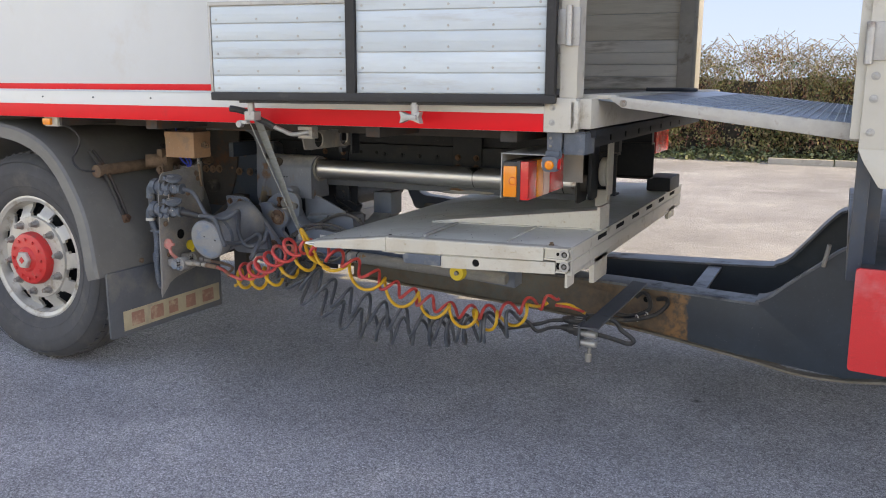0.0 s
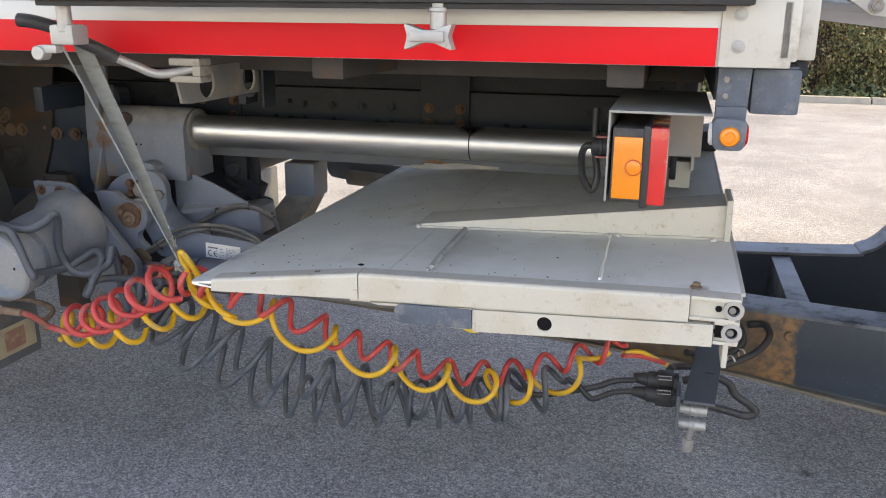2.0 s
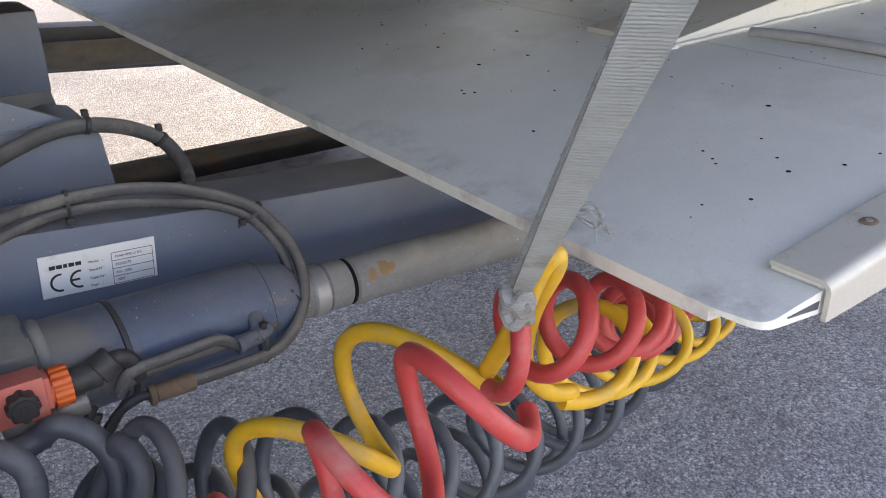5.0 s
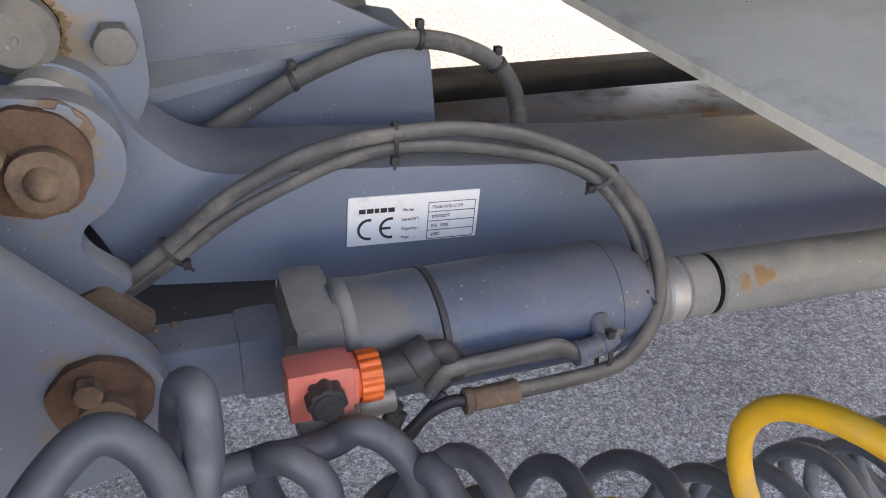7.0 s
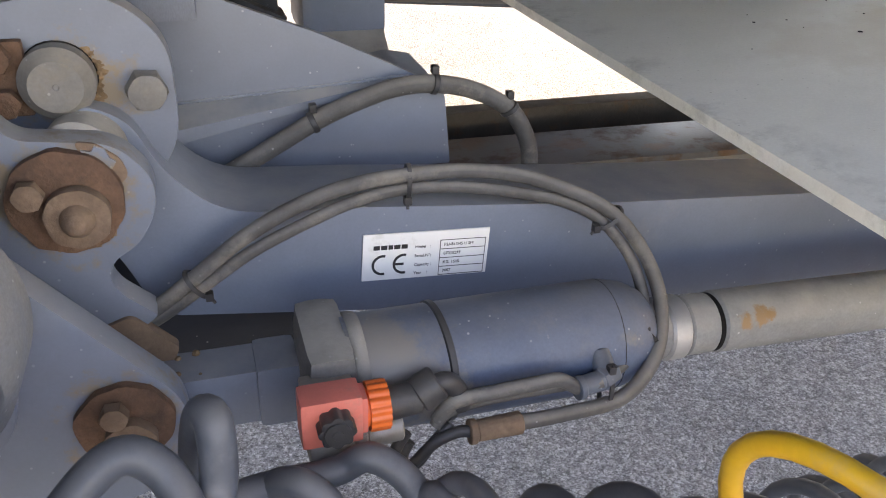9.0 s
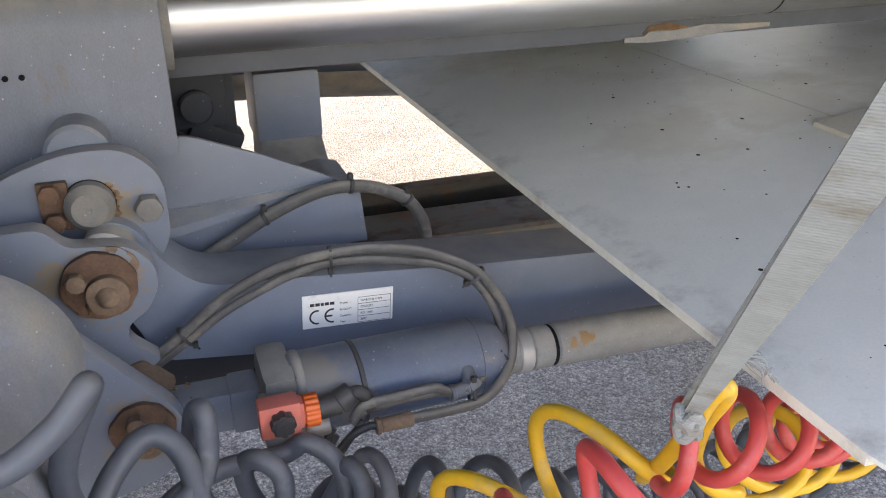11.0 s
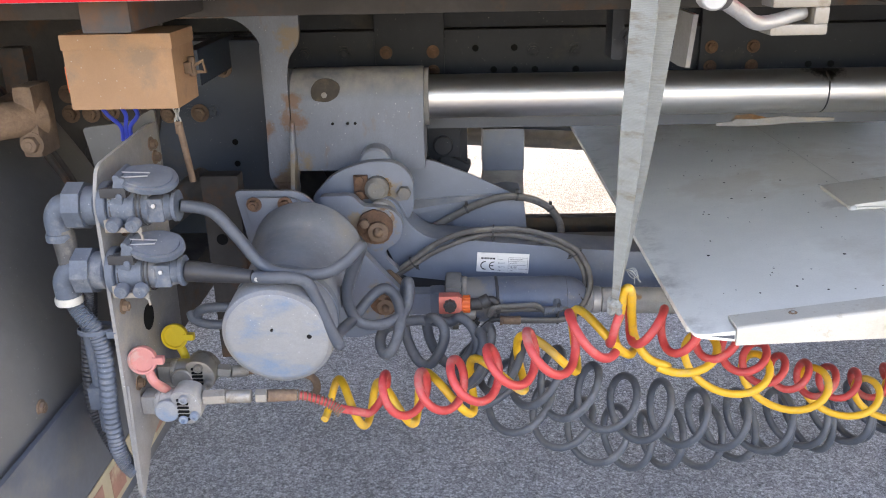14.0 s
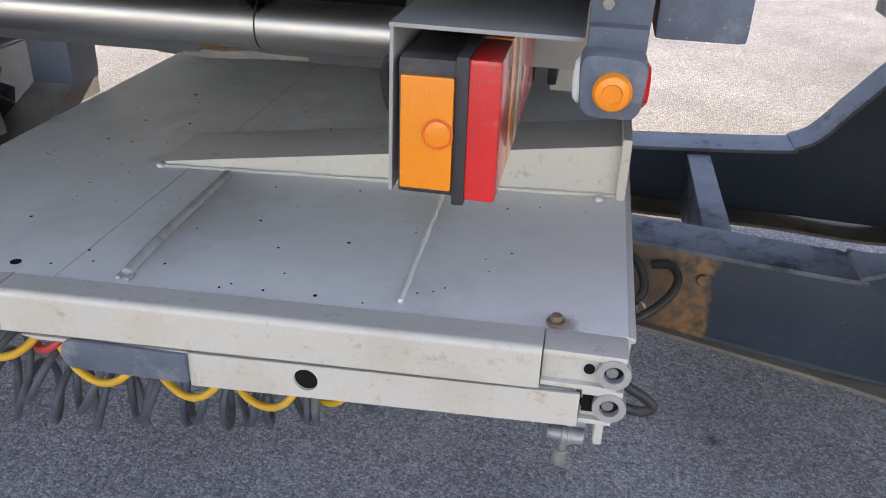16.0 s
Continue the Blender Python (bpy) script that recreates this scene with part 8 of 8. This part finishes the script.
part("front_band", band((0.256, -0.050, 1.228), KNOT, 0.031, 0.0011, 0.001, (-46, -48)), "strap", strap)
part("back_band", band((0.284, -0.028, 1.222), KNOT + Vector((0.000, 0.004, 0.006)), 0.032, 0.0011, -0.002, (10, -12)), "strap", strap)
part("upper_turn", merge(lathe([(0.0125, -0.017), (0.0155, -0.017), (0.0155, 0.017), (0.0135, 0.017)], (0.279, -0.046, 1.225), (0.45, 0.85, -0.35), 20, True)), "strap", strap)
part("knot", merge(*[pipe([KNOT + Vector((0.007 * math.cos(a + k), 0.007 * math.sin(a + k), -0.010 + 0.006 * k + 0.004 * math.sin(3 * a))) for a in [0.5 * j for j in range(14)]], 0.0046, 8, 3) for k in range(3)]), "strap", strap)
fr = random.Random(11)
part("frayed_threads", merge(*[pipe([(0.300, 0.180, 0.800), (0.306 + fr.uniform(0, 0.006), 0.172 + fr.uniform(-.008, .004), 0.798 + fr.uniform(-0.006, 0.008)), (0.311 + fr.uniform(0, 0.010), 0.170 + fr.uniform(-.008, .004), 0.790 + fr.uniform(-0.008, 0.010))], 0.0005, 5, 4) for _ in range(9)]), "strap", strap, "frayed threads")

# ---- trailer: drawbar, front end, ramp ----
trailer = thing("trailer", (4, 1.3, 0), "closed-coupled box trailer with a dark blue cranked drawbar", "trailer")


def rail(yo, yi, sgn):
    """One drawbar side: web plate on its outer side, worn top flange, thin bottom flange. yo/yi: outer and inner edge at x=1.5 and 1.92."""
    top = [(-0.10, 0.42), (1.0, 0.455), (1.88, 0.455), (1.958, 0.468), (2.01, 0.497), (2.079, 0.561), (2.175, 0.642), (2.268, 0.718), (2.40, 0.745), (2.9, 0.78)]
    bot = [(2.9, 0.30), (2.30, 0.205), (1.9, 0.235), (1.45, 0.275), (0.9, 0.303), (-0.10, 0.325)]
    if sgn < 0:
        top = [(1.10, 0.455), (1.3, 0.455), (1.90, 0.456), (1.975, 0.470), (2.03, 0.498), (2.11, 0.590), (2.191, 0.690), (2.261, 0.750), (2.40, 0.775), (2.9, 0.80)]
        bot[-2:] = [(1.3, 0.285), (1.10, 0.29)]
    yat = lambda x: yo[0] + ((yo[1] - yo[0]) / 0.42 if x > 1.5 or sgn < 0 else -0.098) * (min(x, 2.1) - 1.5)
    wid = abs(yi[0] - yo[0])

    def shear(bm):
        for v in bm.verts:
            v.co.y += yat(v.co.x)
        return bm

    web = prism([(p.x, p.z) for p in spline([Vector((x, 0, z)) for x, z in top], 6)] + bot, "y", 0.0 if sgn > 0 else -0.012, 0.012 if sgn > 0 else 0.0, 0.001)
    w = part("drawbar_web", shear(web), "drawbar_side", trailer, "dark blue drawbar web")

    def flange(line, th, wd, out=0.008):
        bm = bmesh.new()
        ln = spline([Vector((x, 0, z)) for x, z in line], 6)
        reach = lambda x: wd if sgn < 0 else wd * (1 - 0.84 * min(1.0, max(0.0, (x - 1.95) / 0.10)))
        rows = []
        for i, p in enumerate(ln):
            t = (ln[min(i + 1, len(ln) - 1)] - ln[max(i - 1, 0)]).normalized()
            nn = Vector((-t.z, 0, t.x))
            rows.append([bm.verts.new(p + nn * d + Vector((0, y, 0))) for y, d in ((-out * sgn, 0), (reach(p.x) * sgn, 0), (reach(p.x) * sgn, th), (-out * sgn, th))])
        for a, b in zip(rows, rows[1:]):
            for j in range(4):
                bm.faces.new((a[j], a[(j + 1) % 4], b[(j + 1) % 4], b[j]))
        bm.faces.new(rows[0])
        bm.faces.new(rows[-1][::-1])
        bmesh.ops.recalc_face_normals(bm, faces=bm.faces)
        return shear(soften(bm, 0.0015))

    part("top_flange", flange(top, 0.010, wid), "drawbar_worn", w, "worn bare-edged top flange")
    part("bottom_flange", flange(bot[::-1], -0.010, wid, 0.024), "drawbar_lip", w, "worn bottom flange")
    return w


near = rail((1.085, 1.012), (1.215, 1.14), 1)
far = rail((1.815, 1.885), (1.69, 1.755), -1)
for x, z in ((1.50, 0.41), (1.66, 0.40), (1.36, 0.415), (1.27, 0.42)):
    part("web_opening", cyl((x, 1.075 - 0.174 * (x - 1.5), z), (x, 1.0895 - 0.174 * (x - 1.5), z), 0.014, seg=18), "hole_dark" if x < 1.6 else "drawbar_side", near)
part("cross_member", merge(box((1.665, 1.19, 0.440), (1.728, 1.72, 0.452), 0.003), box((1.665, 1.19, 0.30), (1.675, 1.72, 0.44), 0.003)), "drawbar_worn", trailer, "worn blue cross member")
part("towing_beam", merge(prism([(1.385, 0.47), (1.425, 0.47), (1.425, 0.40), (1.47, 0.40), (1.47, 0.33), (1.385, 0.33)], "x", -0.30, 1.1, 0.004), cyl((-0.36, 1.45, 0.40), (-0.29, 1.45, 0.40), 0.06)), "drawbar_rust", trailer, "rusty towing beam under the truck")
part("coupling_head", merge(cyl((0.19, 1.38, 0.44), (0.19, 1.46, 0.44), 0.06, seg=20), box((0.11, 1.37, 0.37), (0.25, 1.47, 0.52), 0.02), cyl((0.22, 1.36, 0.50), (0.22, 1.40, 0.50), 0.03, seg=14)), "chassis", trailer, "dark drawbar coupling head")
part("front_bulkhead", merge(box((2.285, 0.30, 0.765), (2.34, 2.3, 1.19), 0.006), box((2.262, 0.16, 0.80), (2.30, 0.24, 1.20), 0.006)), "drawbar_blue", trailer, "dark blue front bulkhead")
part("front_frame", box((2.262, 0.24, 0.755), (2.9, 2.4, 0.80), 0.008), "drawbar_blue", trailer)
part("floor_frame", box((2.262, 0.12, 1.150), (9, 2.5, 1.24), 0.006), "chassis", trailer)
part("side_wall", box((2.36, 0.05, 1.17), (9, 0.10, 4.0), 0.006), "white_paint", trailer)
part("far_wall", box((2.25, 2.50, 1.17), (9, 2.55, 4.0), 0.006), "white_paint", trailer)
part("roof", box((2.25, 0.05, 4.0), (9, 2.55, 4.05), 0.006), "white_paint", trailer)
part("back_wall", box((9, 0.05, 1.17), (9.05, 2.55, 4.05), 0.006), "white_paint", trailer)
post = part("front_post", merge(box((2.236, 0.055, 1.19), (2.262, 0.16, 4.0), 0.005), box((2.26, 0.042, 1.165), (2.36, 0.11, 4.0), 0.006)), "cream_metal", trailer, "pale front corner post")
part("post_foot", prism(rounded([(2.258, 1.168), (2.36, 1.168), (2.36, 1.06), (2.32, 1.06), (2.275, 1.13)], 0.008), "y", 0.045, 0.06, 0.002), "cream_metal", post)
for z in (1.45, 2.4):
    part("post_hinge", merge(cyl((2.262, 0.032, z - 0.06), (2.262, 0.032, z + 0.05), 0.011, seg=14), box((2.262, 0.034, z - 0.05), (2.31, 0.043, z + 0.05), 0.004)), "galvanised", post)
for z in (1.36, 1.30, 1.21):
    part("post_bolt", hexbolt((2.285, 0.042, z), (0, -1, 0), 0.008, 0.005), "galvanised", post)
part("lever_rod", cyl((2.19, 0.95, 0.65), (2.205, 0.93, 0.74), 0.008, seg=10), "galvanised", trailer)
solo("warning_board", merge(prism(rounded([(2.287, 0.537), (2.62, 0.52), (2.62, 0.83), (2.285, 0.835)], 0.012), "y", 0.045, 0.062, 0.003), box((2.40, 0.062, 0.60), (2.44, 0.30, 0.78), 0.004)), "board_red", "red board with dusty specks below the trailer's front corner", "board")

ramp = thing("loading_ramp", (1.55, 1.2, 1.29), "ribbed aluminium bridging ramp laid from truck to trailer", "ramp")
rz = lambda x: 1.300 - 0.075 * (x - 1.50) / 0.75
part("deck", prism([(1.50, rz(1.5) - 0.016), (2.262, rz(2.262) - 0.03), (2.262, rz(2.262)), (1.50, rz(1.5))], "y", 0.17, 2.35, 0.003), "tread", ramp)
for k in range(22):
    x = 1.70 + k * 0.0245
    part("rib", prism([(x, rz(x) - 0.001), (x + 0.007, rz(x + 0.007) - 0.001), (x + 0.005, rz(x) + 0.004), (x + 0.002, rz(x) + 0.004)], "y", 0.19, 2.33, 0), "tread", ramp)
for k in range(28):
    y = 0.215 + k * 0.076
    part("cross_rib", prism([(1.70, rz(1.70) - 0.001), (2.245, rz(2.245) - 0.001), (2.245, rz(2.245) + 0.0035), (1.70, rz(1.70) + 0.0035)], "y", y, y + 0.012, 0), "tread", ramp)
part("near_edge", prism([(1.58, rz(1.58) - 0.030), (2.262, rz(2.262) - 0.046), (2.262, rz(2.262) + 0.003), (1.545, rz(1.545) + 0.003), (1.545, rz(1.545) - 0.010)], "y", 0.150, 0.172, 0.003), "galvanised", ramp)
part("edge_bolt", merge(hexbolt((1.585, 0.150, 1.276), (0, -1, 0), 0.008, 0.005)), "bolt", ramp)
part("crossbar", merge(pipe([(1.47, 1.0, 1.312), (1.60, 1.02, 1.312), (1.62, 1.3, 1.31)], 0.008, 8)), "chassis", ramp)

# hose bracket on the drawbar with its couplings
hb = thing("hose_bracket", (1.40, 0.75, 0.33), "grey steel bracket on the drawbar carrying cable plugs and air couplings", "bracket")
part("arm", prism([(1.372, 0.50), (1.440, 0.50), (1.500, 1.07), (1.435, 1.09)], "z", 0.415, 0.423, 0.002), "flap", hb)
for v in hb.children[-1].data.vertices:
    v.co.z += 0.06 * (v.co.y - 0.5) / 0.57
part("end_plate", prism(rounded([(0.515, 0.332), (0.565, 0.335), (0.60, 0.40), (0.60, 0.425), (0.515, 0.425)], 0.006), "x", 1.358, 1.366, 0.002), "flap", hb)
for z in (0.386, 0.349):
    cpl = part("coupling", merge(cyl((1.365, 0.540, z), (1.392, 0.538, z), 0.012, seg=20), cyl((1.390, 0.538, z), (1.428, 0.536, z), 0.0150, 0.013, 20), cyl((1.400, 0.537, z), (1.406, 0.537, z), 0.0162, seg=20)), "galvanised", hb, "pale metal coupling head")
part("drain_valve", merge(cyl((1.398, 0.56, 0.335), (1.393, 0.56, 0.285), 0.007, seg=12), cyl((1.393, 0.56, 0.300), (1.392, 0.56, 0.268), 0.013, seg=14)), "lift_grey_dusty", hb)
for z, y in ((0.369, 0.636), (0.400, 0.650)):
    part("cable_plug", merge(cyl((1.255, y, z), (1.290, y - 0.003, z), 0.0115, 0.0175, 18), cyl((1.288, y - 0.003, z), (1.318, y - 0.004, z), 0.021, seg=20), box((1.310, y - 0.024, z - 0.022), (1.352, y + 0.018, z + 0.020), 0.006), cyl((1.350, y - 0.006, z), (1.362, y - 0.006, z), 0.024, seg=20), box((1.316, y - 0.030, z + 0.012), (1.350, y + 0.004, z + 0.028), 0.005)), "plastic_black", hb, "black cable plug")
    part("plug_bail", sweep([Vector((1.312, y - 0.031, z + 0.024)), Vector((1.345, y - 0.032, z + 0.026)), Vector((1.345, y - 0.032, z + 0.017)), Vector((1.315, y - 0.031, z + 0.015))], 0.0013, 6), "galvanised", hb)
part("drop_hose", pipe([(1.372, 0.64, 0.41), (1.43, 0.64, 0.43), (1.475, 0.645, 0.415), (1.495, 0.65, 0.385), (1.530, 0.652, 0.362), (1.545, 0.652, 0.345), (1.525, 0.65, 0.333), (1.47, 0.645, 0.345), (1.42, 0.62, 0.362), (1.372, 0.60, 0.368)], 0.0095, 12), "plastic_black", hb, "thick black hose loop")
part("drop_hose", pipe([(1.34, 0.70, 0.41), (1.361, 0.75, 0.40), (1.47, 0.86, 0.368), (1.56, 0.95, 0.378), (1.60, 1.0, 0.41), (1.59, 1.04, 0.43), (1.55, 1.06, 0.42)], 0.0095, 12), "plastic_black", hb)
part("drop_hose", pipe([(1.38, 0.80, 0.42), (1.46, 0.90, 0.375), (1.53, 0.98, 0.39), (1.52, 1.03, 0.43), (1.49, 1.05, 0.445), (1.46, 1.06, 0.42)], 0.0095, 12), "plastic_black", hb)
for p in ((1.53, 0.95, 0.372), (1.50, 0.90, 0.37)):
    part("cable_tie", lathe([(0.014, -0.003), (0.0155, -0.002), (0.0155, 0.002), (0.014, 0.003)], p, (0.9, 0.7, 0.1), 16), "cloth_white", hb)
part("yellow_lead", pipe([(1.225, 0.66, 0.455), (1.265, 0.69, 0.452), (1.30, 0.70, 0.435), (1.335, 0.70, 0.42)], 0.006, 8), "hose_yellow", hb)
part("red_lead", pipe([(1.225, 0.645, 0.455), (1.27, 0.69, 0.44), (1.33, 0.70, 0.425)], 0.006, 8), "hose_red", hb)
roller = thing("yellow_roller", (0.909, 0.38, 0.58), "yellow plastic roller under the folded platform", "roller")
part("roller_body", merge(lathe([(0.010, -0.016), (0.028, -0.016), (0.032, -0.010), (0.026, 0.0), (0.032, 0.010), (0.028, 0.016), (0.010, 0.016)], (0.909, 0.385, 0.612), (0, 1, 0), 28, True)), "yellow_plastic", roller)
part("roller_fork", merge(box((0.895, 0.40, 0.60), (0.925, 0.408, 0.70), 0.002), cyl((0.909, 0.362, 0.612), (0.909, 0.41, 0.612), 0.0085, seg=12)), "bolt", roller)
